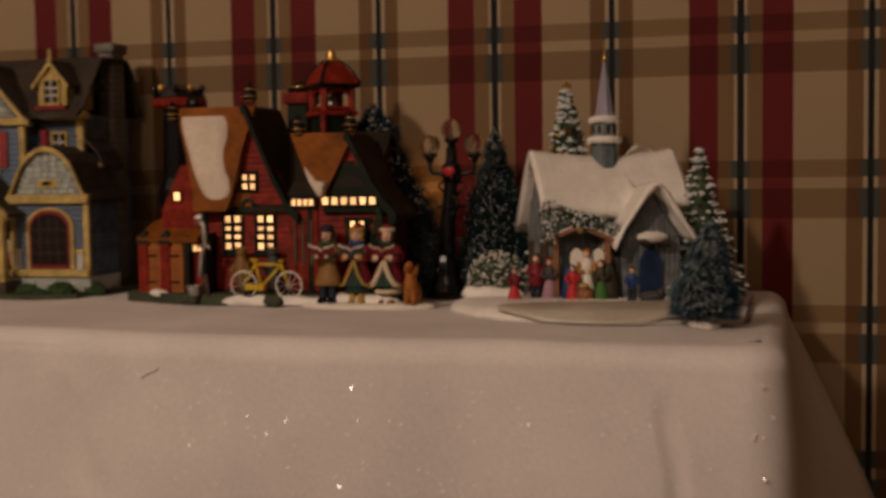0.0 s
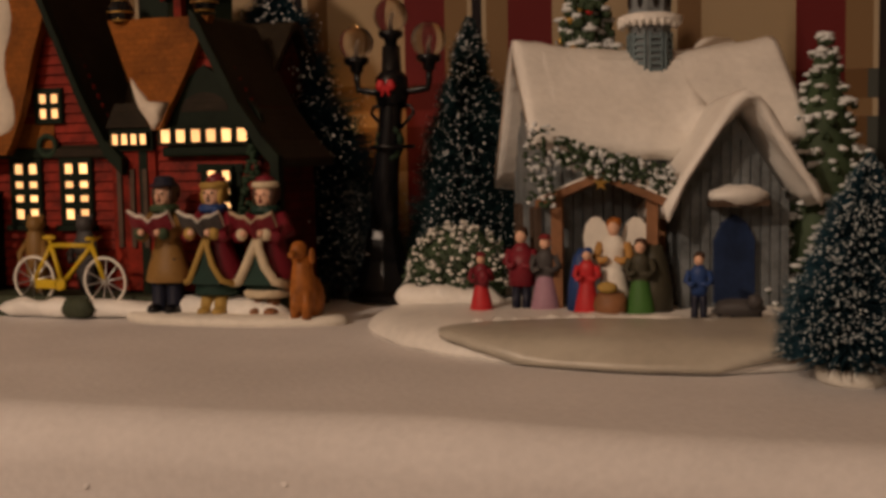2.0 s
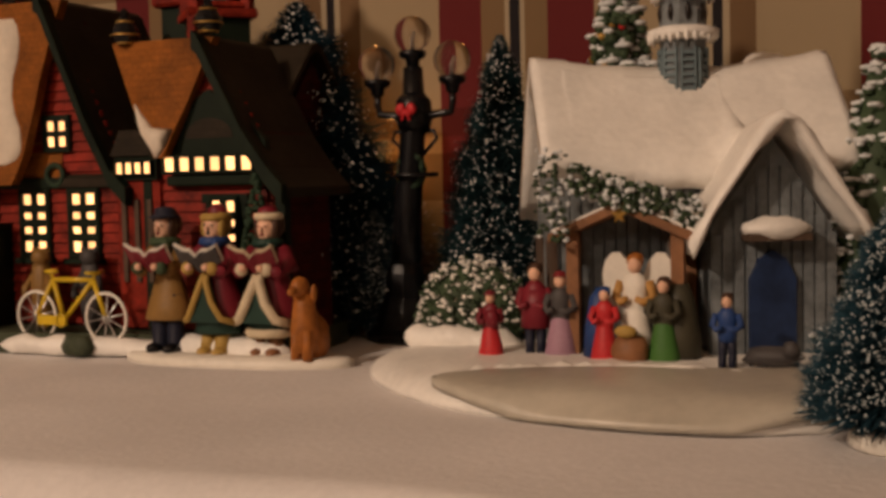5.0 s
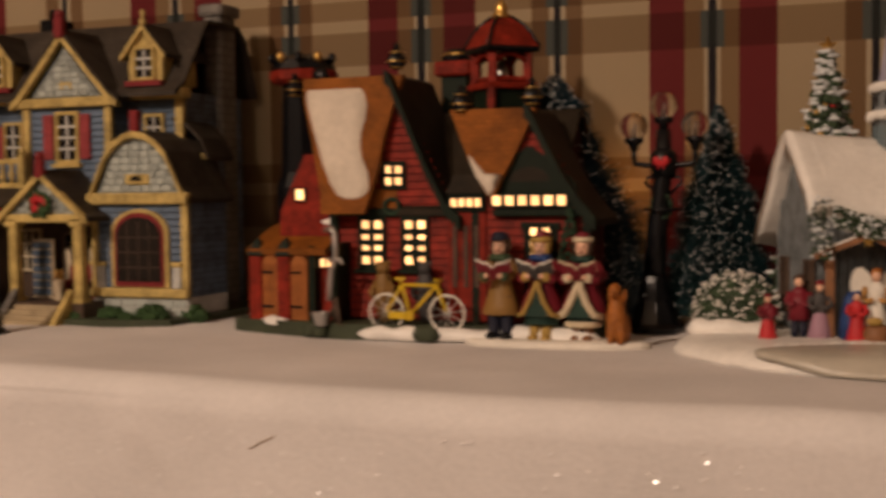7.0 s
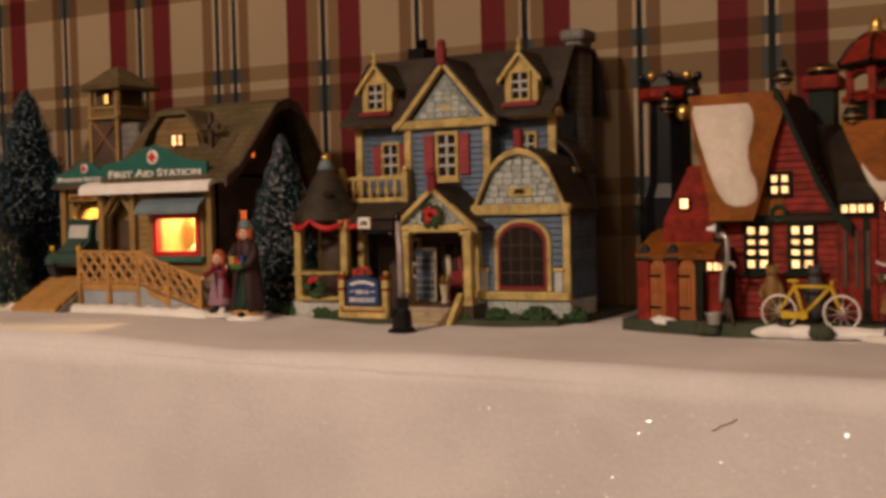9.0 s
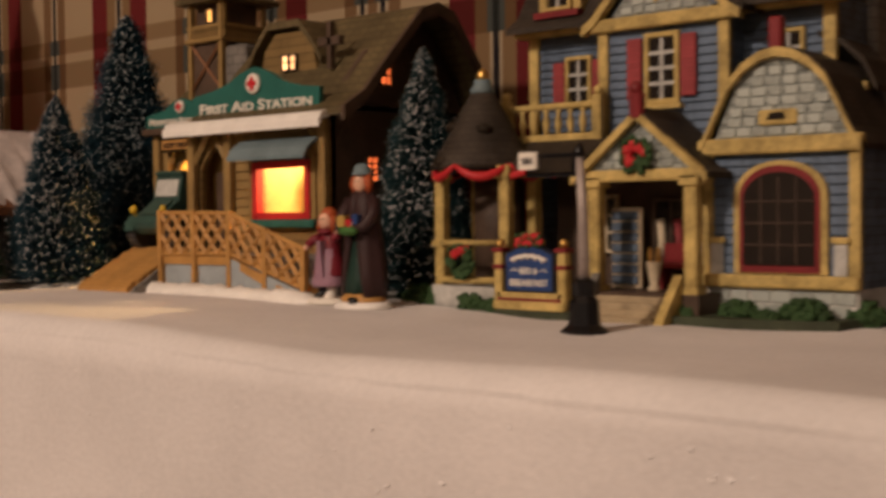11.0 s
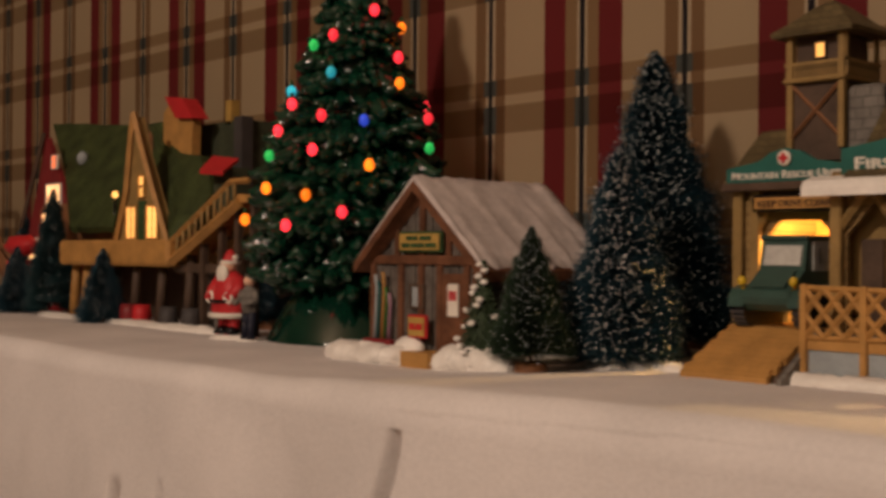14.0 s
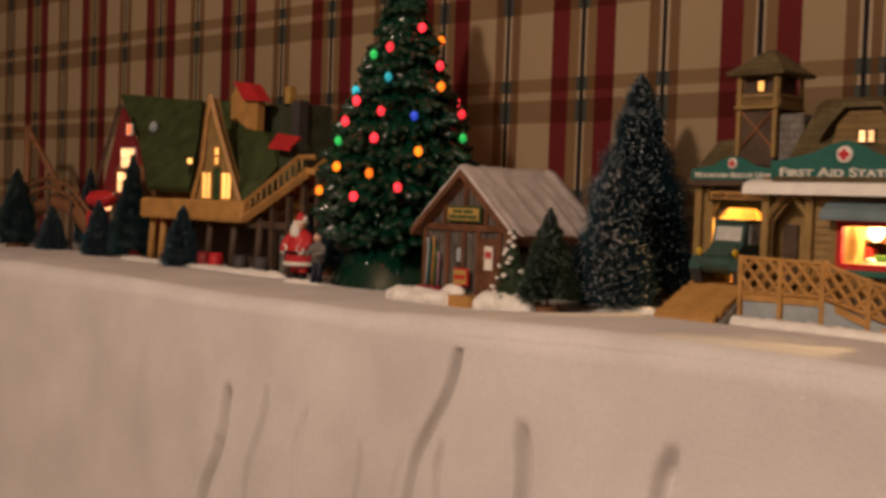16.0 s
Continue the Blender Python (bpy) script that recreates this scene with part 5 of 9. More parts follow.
        if hat == "cap":
            s.lathe([(0.0058, Z(0.925)), (0.0062, Z(0.94)), (0.0046, Z(0.955)), (0.0044, Z(0.99)), (0.0020, Z(1.005))], (x, y, 0), 12, 9)
            s.ball((x, y - 0.0050, Z(0.935)), (0.0046, 0.0032, 0.0008), 9, 10, 5)
        elif hat == "bonnet":
            s.ring((x, y + 0.0004, Z(0.930)), 0.0048, 0.0017, "z", 4, 14, 7)
            s.lump((x, y + 0.0022, Z(0.955)), (0.0046, 0.0042, 0.0040), 3, 0.2, 0, 12, 8)
        elif hat == "fur":
            s.ring((x, y + 0.0002, Z(0.945)), 0.0046, 0.0016, "z", 4, 14, 7)
            s.lathe([(0.0046, Z(0.95)), (0.0038, Z(1.0)), (0.0008, Z(1.02))], (x, y, 0), 12, 0)
        part("figurine", s, mats, t, label)
    singer(-0.3312, 0.8525, 0.003, 0.0600, 0.0112, ["coatbrown", "navy", "skin", "fir", "burgundy", "hair", "white", "burgundy", "black", "navy"], "singing figurine in a mustard brown coat", hat="cap", legs=True, apron=False)
    singer(-0.3077, 0.8540, 0.003, 0.0600, 0.0135, ["burgundy", "bottle", "skin", "bluepaint", "strawy", "strawy", "white", "charcoal", "strawy", "strawy"], "singing figurine in a burgundy coat with yellow trim", trim=0.0014, hat="bonnet")
    singer(-0.2848, 0.8580, 0.003, 0.0590, 0.0145, ["burgundy", "bottle", "skin", "bottle", "cream", "hair", "cream", "burgundy", "brown", "burgundy"], "singing figurine in a burgundy coat with cream fur trim", trim=0.0021, band=0.0020, hat="fur")
    # sitting dog
    s = Shape()
    x, y = -0.2635, 0.8500
    s.lump((x, y + 0.004, 0.0105), (0.0062, 0.009, 0.0105), 2, 0.12)
    s.lathe([(0.0058, 0.006), (0.0056, 0.016), (0.0044, 0.024), (0.0036, 0.029)], (x - 0.0005, y - 0.001, 0), 12)
    s.ball((x - 0.001, y - 0.003, 0.0315), (0.0036, 0.0046, 0.0042)), s.ball((x - 0.0015, y - 0.0075, 0.0302), (0.0020, 0.0032, 0.0019))
    for k in (-1, 1):
        s.tube([(x + k * 0.0026, y - 0.0050, 0.003), (x + k * 0.0026, y - 0.0045, 0.015)], [0.0022, 0.0018], 0, 8)
        s.ball((x + k * 0.0040, y - 0.001, 0.0290), (0.0013, 0.002, 0.0036))
    part("dog_figurine", s, "dogbrown", t, "sitting golden brown dog figure")

carolers()

def bicycle():
    t = thing("bicycle", (-0.387, 0.853, 0.0045), "miniature yellow bicycle with white spoked wheels", "bicycle")
    y = 0.8525
    TURNED[0] = Matrix.Translation((-0.3830, 0.8525, 0.0045)) @ Matrix.Scale(0.95, 4) @ Matrix.Translation((0.387, -0.8525, -0.0045))
    for x in (-0.407, -0.367):
        w = part("wheel", Shape().ring((x, y, 0.0165), 0.0112, 0.0008, "y", 0, 28, 6), "white", t, "white spoked wheel")
        for k in range(5):
            a = k * math.pi / 5 + 0.2
            part("spoke", Shape().tube([(x - 0.011 * math.cos(a), y, 0.0165 - 0.011 * math.sin(a)), (x + 0.011 * math.cos(a), y, 0.0165 + 0.011 * math.sin(a))], 0.00042, seg=5), "silver", w)
        part("hub", Shape().tube([(x, y - 0.0018, 0.0165), (x, y + 0.0018, 0.0165)], 0.0013, seg=8), "silver", w)
    s = Shape()
    A, Bk, Cc, D, E = (-0.407, y, 0.0165), (-0.391, y, 0.0150), (-0.3965, y, 0.0335), (-0.3735, y, 0.0335), (-0.367, y, 0.0165)
    for p, q in ((A, Bk), (A, Cc), (Bk, Cc), (Cc, D), (Bk, D), (D, E)):
        s.tube([p, q], 0.0012, seg=6)
    part("frame", s, "bikeyellow", t)
    part("handlebar", Shape().tube([(-0.3735, y, 0.0335), (-0.3725, y, 0.0365)], 0.0009, seg=6).tube([(-0.3725, y - 0.006, 0.0372), (-0.371, y, 0.0366), (-0.3725, y + 0.006, 0.0372)], 0.0008, seg=6), "bikeyellow", t)
    part("saddle", Shape().tube([(-0.3965, y, 0.0335), (-0.3975, y, 0.0365)], 0.0008, seg=6).lump((-0.3975, y, 0.0372), (0.004, 0.002, 0.0012), 1, 0.1), "bikeyellow", t)
    part("chain_guard", Shape().box(-0.4055, -0.388, y - 0.0022, y - 0.0010, 0.0125, 0.0170, bev=0.0006), "bikeyellow", t)
    part("crank", Shape().ring((-0.391, y - 0.0025, 0.015), 0.0028, 0.0005, "y", 0, 14, 5), "bikeyellow", t)
    TURNED[0] = None

bicycle()

def gable_window_row(parent, x0, n, step, w, y, z, h, mat="lit"):
    for i in range(n):
        window(parent, (x0 + i * step, y, z), w, h, 1, 1, "green", mat, edge=0.0007)

def school():
    t = thing("school_house", (-0.385, 0.92, 0), "red clapboard school with rust roofs, lit windows and a bell cupola", "school")
    s = Shape()
    edge = [(-0.510, 0.862), (-0.470, 0.853), (-0.428, 0.847), (-0.400, 0.850), (-0.36, 0.858), (-0.30, 0.858), (-0.282, 0.865), (-0.284, 0.92), (-0.31, 0.985), (-0.515, 0.995)]
    s.prism(edge, -0.002, 0.0085, "z")
    part("base", s, "soil", t, "dark grey-green base")
    s = Shape()
    bank(s, [(-0.418, 0.8475, 0.003), (-0.395, 0.848, 0.003), (-0.37, 0.852, 0.003), (-0.32, 0.856, 0.003), (-0.285, 0.858, 0.002)], 0.005, 0.0048, 3)
    bank(s, [(-0.49, 0.860, 0.008), (-0.47, 0.857, 0.008)], 0.004, 0.003, 4)
    part("snow", s, "snow", t)
    for i, (x, y) in enumerate(((-0.378, 0.847), (-0.3725, 0.8465), (-0.444, 0.847), (-0.450, 0.848))):
        part("stone", Shape().lump((x, y, 0.004), (0.006, 0.004, 0.0052), i + 3, 0.3, seg=8, rows=6, flat=0), "soil", t)
    # walls
    s = Shape()
    s.box(-0.458, -0.306, 0.880, 0.985, 0.007, 0.076)
    s.prism([(0.880, 0.074), (0.985, 0.074), (0.889, 0.148)], -0.457, -0.40, "x")
    s.prism([(0.888, 0.074), (0.985, 0.074), (0.937, 0.128)], -0.40, -0.308, "x")
    part("wall", s, "redclap", t)
    A, Bx = -0.4065, -0.3185
    s = Shape().prism([(A - 0.040, 0.007), (A + 0.040, 0.007), (A + 0.040, 0.074), (A + 0.028, 0.095), (A, 0.150), (A - 0.028, 0.095), (A - 0.040, 0.074)], 0.876, 0.93, "y")
    ga = part("gable", s, "redclap", t, "tall red front gable")
    s = Shape().prism([(Bx - 0.034, 0.007), (Bx + 0.034, 0.007), (Bx + 0.034, 0.074), (Bx + 0.022, 0.094), (Bx, 0.127), (Bx - 0.022, 0.094), (Bx - 0.034, 0.074)], 0.871, 0.908, "y")
    gb = part("gable", s, "redclap", t, "red entrance gable")
    # clapboards of the front gables
    for g, cx, hw, y, top in ((ga, A, 0.040, 0.876, 0.140), (gb, Bx, 0.034, 0.871, 0.118)):
        z = 0.010
        while z < top:
            w = hw if z < 0.072 else hw * max(0.06, 1 - (z - 0.072) / (top + 0.012 - 0.072))
            part("board", Shape().prism([(y - 0.0012, z), (y + 0.001, z), (y + 0.001, z + 0.0040), (y - 0.0002, z + 0.0040)], cx - w, cx + w, "x"), "red", g)
            z += 0.0046
    # green corner posts, belts and panels
    for x0, x1, y, z0, z1 in ((A - 0.0415, A - 0.0365, 0.8745, 0.007, 0.076), (A + 0.0365, A + 0.0415, 0.8745, 0.007, 0.076), (Bx - 0.0355, Bx - 0.031, 0.8695, 0.007, 0.076), (Bx + 0.031, Bx + 0.0355, 0.8695, 0.007, 0.076)):
        part("corner_post", Shape().box(x0, x1, y - 0.0015, y + 0.003, z0, z1), "green", t)
    part("belt", Shape().box(A - 0.043, A + 0.043, 0.8722, 0.8765, 0.0715, 0.0765, bev=0.0008), "green", t)
    part("belt", Shape().box(Bx - 0.022, Bx + 0.036, 0.8660, 0.8715, 0.0715, 0.0760, bev=0.0008), "green", t)
    part("fascia", Shape().prism([(Bx - 0.022, 0.0765), (Bx + 0.030, 0.0765), (Bx + 0.027, 0.0900), (Bx + 0.018, 0.100), (Bx, 0.112), (Bx - 0.018, 0.100)], 0.8675, 0.8712, "y"), "green", t, "dark green gable panel")
    part("vent", Shape().prism([(Bx - 0.0120, 0.0915)] + [(Bx - 0.0120 * math.cos(math.pi * k / 10), 0.0915 + 0.0085 * math.sin(math.pi * k / 10)) for k in range(1, 10)] + [(Bx + 0.0120, 0.0915)], 0.8672, 0.8688, "y"), "drab", t, "dark half-round vent")
    # windows
    window(t, (A - 0.0142, 0.8752, 0.0425), 0.0128, 0.0265, 2, 4, "green", "lit", sill=0.0012, bar=0.0037, edge=0.0028)
    window(t, (A + 0.0142, 0.8752, 0.0425), 0.0128, 0.0265, 2, 4, "green", "lit", sill=0.0012, bar=0.0037, edge=0.0028)
    window(t, (A + 0.0005, 0.8752, 0.0905), 0.0105, 0.0115, 2, 2, "green", "lit", edge=0.0028, bar=0.0028)
    s = Shape()
    rng = random.Random(2)
    for i in range(60):
        a = rng.uniform(0, 6.28)
        s.ball((A + 0.0046 * math.cos(a), 0.8725, 0.0775 + 0.0046 * math.sin(a)), 0.0014, 0, 5, 3)
    part("wreath", s, "needlegreen", t)
    for i in range(6):
        window(t, (Bx - 0.0192 + i * 0.0077, 0.8664, 0.0778), 0.0050, 0.0058, 1, 1, "green", "lit", edge=0.0013)
    part("door", Shape().box(Bx - 0.004, Bx + 0.016, 0.8690, 0.8712, 0.009, 0.066).box(Bx - 0.0055, Bx + 0.0175, 0.8682, 0.8705, 0.064, 0.068), "green", t)
    window(t, (Bx + 0.006, 0.8684, 0.040), 0.0112, 0.0250, 2, 4, "green", "lit", edge=0.0018, bar=0.0036)
    s = Shape()
    rng = random.Random(19)
    for i in range(150):
        f = rng.random() ** 1.4
        a = rng.uniform(0, 6.28)
        r = 0.0068 * (1 - f) + 0.0006
        s.ball((-0.2935 + r * math.cos(a), 0.8630 + 0.6 * r * math.sin(a), 0.042 + 0.034 * f), (0.0016, 0.0014, 0.0011), 0, 5, 3)
    part("door_tree", s, "needlegreen", t, "small dark green tree beside the door")
    part("panel", Shape().box(-0.3685, -0.3455, 0.8685, 0.8885, 0.010, 0.0745), "red", t)
    for k in range(3):
        part("slat", Shape().box(-0.3655 + k * 0.0068, -0.3632 + k * 0.0068, 0.8672, 0.8687, 0.030, 0.066), "darkwood", t)
    # roofs: main ridge along the wall, two steep front gables with flared feet
    part("roof", Shape().chevron([(0.874, 0.080), (0.884, 0.1500), (0.889, 0.1545), (0.900, 0.1480), (0.955, 0.100), (0.992, 0.076)], 0.004, -0.4475, -0.404, "x"), "rust", t, "steep rust-brown shingle roof")
    def skirt(rows_, mat, label):
        """A steep front roof face with some thickness, from rows of left x, right x, y, z."""
        sh = Shape()
        sh.loft([[(xl, y, z), ((xl + xr) / 2, y - 0.0006, z), (xr, y, z), (xr, y + 0.005, z), ((xl + xr) / 2, y + 0.005, z), (xl, y + 0.005, z)] for xl, xr, y, z in rows_])
        return part("roof", sh, mat, t, label)
    skirt([(-0.4640, -0.3975, 0.8710, 0.1560), (-0.4630, -0.4020, 0.8695, 0.1420), (-0.4580, -0.4080, 0.8675, 0.1220), (-0.4535, -0.4125, 0.8655, 0.1020), (-0.4495, -0.4160, 0.8630, 0.0860), (-0.4480, -0.4180, 0.8600, 0.0775), (-0.4470, -0.4190, 0.8580, 0.0735)], "rust", "steep rust-brown shingle roof")
    skirt([(-0.3660, -0.3135, 0.8660, 0.1335), (-0.3610, -0.3195, 0.8650, 0.1210), (-0.3545, -0.3265, 0.8635, 0.1060), (-0.3480, -0.3330, 0.8620, 0.0940), (-0.3415, -0.3375, 0.8600, 0.0835)], "rust", "rust-brown shingle valley roof")
    # rear roof takes the darker shingles too, its shade put into the colour
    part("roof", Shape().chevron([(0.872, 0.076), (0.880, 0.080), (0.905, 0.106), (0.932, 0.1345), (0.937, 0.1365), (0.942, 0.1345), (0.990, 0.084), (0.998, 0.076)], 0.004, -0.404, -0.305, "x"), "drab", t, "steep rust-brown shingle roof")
    for cx, hw, zt, y0, y1 in ((A, 0.047, 0.157, 0.866, 0.936), (Bx, 0.041, 0.134, 0.860, 0.915)):
        h = zt - 0.070
        pl = [(-hw, 0.070), (-hw * 0.82, 0.078), (-hw * 0.55, 0.070 + h * 0.36), (-hw * 0.06, zt - 0.002), (0, zt)]
        left = [(cx + u, z) for u, z in pl]
        right = [(cx - u, z) for u, z in reversed(pl)]
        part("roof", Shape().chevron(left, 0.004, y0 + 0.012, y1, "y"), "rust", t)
        # right slope is the shaded side, painted darker than the left one
        part("roof", Shape().chevron(right, 0.004, y0, y1, "y"), "drab", t, "shingle roof slope in a darker shaded tone")
        part("bargeboard", Shape().chevron([(u, z + 0.0014) for u, z in right], 0.0080, y0 - 0.0035, y0 + 0.001, "y"), "green", t, "dark green bargeboard")
    # snow lying on the roof
    s = Shape()
    rings = []
    for z, xl, xr in ((0.1490, -0.4612, -0.4235), (0.1455, -0.4622, -0.4212), (0.138, -0.4606, -0.4196), (0.130, -0.4582, -0.4206), (0.122, -0.4556, -0.4228), (0.114, -0.4530, -0.4232), (0.106, -0.4504, -0.4212),
                      (0.099, -0.4475, -0.4180), (0.092, -0.4440, -0.4166), (0.088, -0.4410, -0.4168), (0.0845, -0.4385, -0.4190), (0.0825, -0.4330, -0.4240)):
        y = float(np.interp(z, [0.068, 0.073, 0.086, 0.102, 0.122, 0.142, 0.156], [0.856, 0.8595, 0.863, 0.8655, 0.8675, 0.8695, 0.871]))
        d = [0.0014 + 0.0007 * noise.noise(Vector((z * 170, k * 1.7, 5))) for k in range(5)]
        xr += 0.0010 * noise.noise(Vector((z * 260, 2, 9)))
        rings.append([(xl, y + 0.001, z), (xl + 0.0012, y - d[0] * 0.8, z), (xl * 0.7 + xr * 0.3, y - d[1], z), ((xl + xr) / 2, y - d[2], z), (xl * 0.3 + xr * 0.7, y - d[3], z), (xr - 0.0012, y - d[4] * 0.8, z), (xr, y + 0.001, z)])
    s.loft(rings, smooth=True)
    part("snow", s, "oldsnow", t, "dull patch of snow sliding down the roof")
    s = Shape()
    s.loft([[(-0.3545, 0.8645, 0.1075), (-0.3525, 0.8622, 0.1070), (-0.3505, 0.8622, 0.1040), (-0.3490, 0.8640, 0.1020)], [(-0.3520, 0.8630, 0.1010), (-0.3500, 0.8603, 0.0990), (-0.3450, 0.8600, 0.0965), (-0.3420, 0.8622, 0.0955)],
            [(-0.3490, 0.8622, 0.0945), (-0.3470, 0.8590, 0.0935), (-0.3390, 0.8588, 0.0940), (-0.3330, 0.8618, 0.0955)], [(-0.3440, 0.8610, 0.0880), (-0.3420, 0.8585, 0.0872), (-0.3380, 0.8585, 0.0872), (-0.3360, 0.8608, 0.0880)],
            [(-0.3412, 0.8600, 0.0840), (-0.3405, 0.8588, 0.0838), (-0.3395, 0.8588, 0.0838), (-0.3388, 0.8600, 0.0840)]], smooth=True)
    part("snow", s, "oldsnow", t, "patch of snow in the roof valley")
    # bell cupola, its corner towards the front
    cx, cy = -0.3550, 0.930
    dia = lambda r, z: [(cx, cy - r, z), (cx + r, cy, z), (cx, cy + r, z), (cx - r, cy, z)]
    solid = lambda *rows: Shape().loft([dia(r, z) for r, z in rows])
    part("cupola_base", solid((0.0175, 0.112), (0.0185, 0.150)), "green", t)
    part("cupola_ledge", solid((0.0225, 0.1495), (0.0230, 0.1510), (0.0225, 0.1535)), "red", t)
    part("prop", Shape().box(cx - 0.0020, cx + 0.0020, cy - 0.0215, cy - 0.0172, 0.1060, 0.150), "red", t)
    for px, py in ((0, -1), (1, 0), (0, 1), (-1, 0)):
        part("post", Shape().box(cx + px * 0.0172 - 0.0024, cx + px * 0.0172 + 0.0024, cy + py * 0.0172 - 0.0024, cy + py * 0.0172 + 0.0024, 0.1535, 0.1735), "red", t)
    for ax, ay, bx, by in ((0, -1, 1, 0), (0, -1, -1, 0), (0, 1, 1, 0), (0, 1, -1, 0)):
        p, q = Vector((cx + ax * 0.0172, cy + ay * 0.0172, 0)), Vector((cx + bx * 0.0172, cy + by * 0.0172, 0))
        part("rail", Shape().tube([(p.x, p.y, 0.1550), (q.x, q.y, 0.1550)], 0.0022, seg=4, smooth=False), "red", t)
        part("arch", Shape().tube([(p.x, p.y, 0.1655)] + [tuple(p.lerp(q, k / 8) + Vector((0, 0, 0.1655 + 0.0055 * math.sin(math.pi * k / 8)))) for k in range(1, 8)] + [(q.x, q.y, 0.1655)], 0.0018, seg=6), "red", t)
    part("school_bell", Shape().lathe([(0.0048, 0.157), (0.0040, 0.160), (0.0028, 0.165), (0.0010, 0.1675)], (cx, cy, 0), 14), "silver", t, "small silver bell")
    part("eave", solid((0.0235, 0.1720), (0.0252, 0.1735), (0.0252, 0.1755)), "black", t)
    roof = part("cupola_roof", solid((0.0250, 0.1752), (0.0225, 0.1785), (0.0195, 0.1835), (0.0140, 0.1895), (0.0060, 0.1945)), "red", t, "flared red cupola roof")
    for px, py in ((0, -1), (1, 0), (-1, 0)):
        part("hip", Shape().tube([(cx + px * r, cy + py * r, z) for r, z in ((0.0252, 0.1756), (0.0227, 0.1789), (0.0197, 0.1839), (0.0142, 0.1899), (0.0062, 0.1949))], 0.0012, seg=5), "black", roof)
    part("finial", Shape().lathe([(0.0058, 0.1940), (0.0060, 0.1960), (0.0036, 0.1980), (0.0042, 0.2005), (0.0024, 0.2040), (0.0006, 0.2060)], (cx, cy, 0), 12), "gold", t, "gold finial")
    # black lantern ornaments with gilt bands on the gable tips
    def ornament(x, y, z, k=1.0):
        o = part("ornament", Shape().lathe([(0.0020 * k, -0.0075 * k), (0.0045 * k, -0.0062 * k), (0.0060 * k, -0.0030 * k), (0.0058 * k, -0.0010 * k), (0.0035 * k, 0.0025 * k), (0.0016 * k, 0.0050 * k), (0.0022 * k, 0.0065 * k), (0.0005 * k, 0.0085 * k)], (x, y, z), 10, smooth=False), "black", t, "black ornament with gilt bands")
        for rr, dz in ((0.0060, -0.0030), (0.0036, 0.0026), (0.0040, -0.0066)):
            part("band", Shape().ring((x, y, z + dz * k), rr * k, 0.00042 * k, "z", 0, 12, 5), "gold", o)
    for x, y, z in ((-0.4010, 0.870, 0.1666), (-0.3588, 0.866, 0.1397), (-0.3160, 0.866, 0.1420), (-0.4950, 0.918, 0.1570)):
        ornament(x, y, z)
    # round chimney turret
    tx, ty = -0.502, 0.945
    part("turret", Shape().lathe([(0.0200, 0.006), (0.0200, 0.090), (0.0165, 0.100), (0.0150, 0.161)], (tx, ty, 0), 10, smooth=False), "black", t, "black round turret")
    part("turret_band", Shape().lathe([(0.0205, 0.160), (0.0235, 0.1625), (0.0235, 0.1680), (0.0205, 0.1700)], (tx, ty, 0), 10, smooth=False), "red", t)
    part("turret_roof", Shape().lathe([(0.0225, 0.1695), (0.0205, 0.1760), (0.0100, 0.1800)], (tx, ty, 0), 10, smooth=False), "black", t)
    for k in range(5):
        a = -2.5 + k * 0.62
        part("ornament", Shape().ball((tx + 0.0215 * math.cos(a), ty + 0.0215 * math.sin(a), 0.177), (0.0030, 0.0030, 0.0036), 0, 8, 6), "gold" if k % 2 else "black", t)
    for k, (dx, dz) in enumerate(((0.016, 0.150), (0.026, 0.156), (0.022, 0.163))):
        part("ornament", Shape().lump((tx + dx, ty - 0.018, dz), (0.0062, 0.005, 0.006), k, 0.3, seg=10), ("gold", "black", "black")[k], t)
    ux, uy = -0.3960, 0.962
    part("chimney", Shape().box(ux - 0.0085, ux + 0.0085, uy - 0.009, uy + 0.009, 0.100, 0.163), "green", t, "dark green rear chimney")
    part("chimney_band", Shape().box(ux - 0.0128, ux + 0.0128, uy - 0.0128, uy + 0.0128, 0.162, 0.1715, bev=0.0015), "red", t)
    part("chimney_cap", Shape().lathe([(0.0105, 0.1712), (0.0110, 0.1750), (0.0080, 0.1790), (0.0050, 0.1805)], (ux, uy, 0), 10, smooth=False), "black", t)
    part("chimney_ring", Shape().ring((ux, uy, 0.1765), 0.0095, 0.0010, "z", 0, 16, 5), "gold", t)
    dm = part("dormer", Shape().prism([(-0.3690, 0.0850), (-0.3445, 0.0850), (-0.3500, 0.0960), (-0.3635, 0.0960)], 0.8650, 0.885, "y"), "drab", t, "small dark green dormer roof")
    part("dormer_wall", Shape().box(-0.3680, -0.3455, 0.8665, 0.885, 0.0745, 0.0850), "green", dm)
    for k in range(4):
        window(t, (-0.3640 + k * 0.0049, 0.8662, 0.0772), 0.0036, 0.0050, 1, 1, "green", "lit", edge=0.0007)
    # side wing with its lit window
    part("side_wall", Shape().prism([(-0.484, 0.007), (-0.450, 0.007), (-0.450, 0.110), (-0.466, 0.110), (-0.484, 0.074)], 0.875, 0.92, "y"), "red", t)
    window(t, (-0.4690, 0.8742, 0.082), 0.0055, 0.0065, 1, 1, "green", "lit", edge=0.0012)
    # entrance shed
    part("shed_wall", Shape().box(-0.497, -0.4396, 0.868, 0.905, 0.0085, 0.056), "red", t)
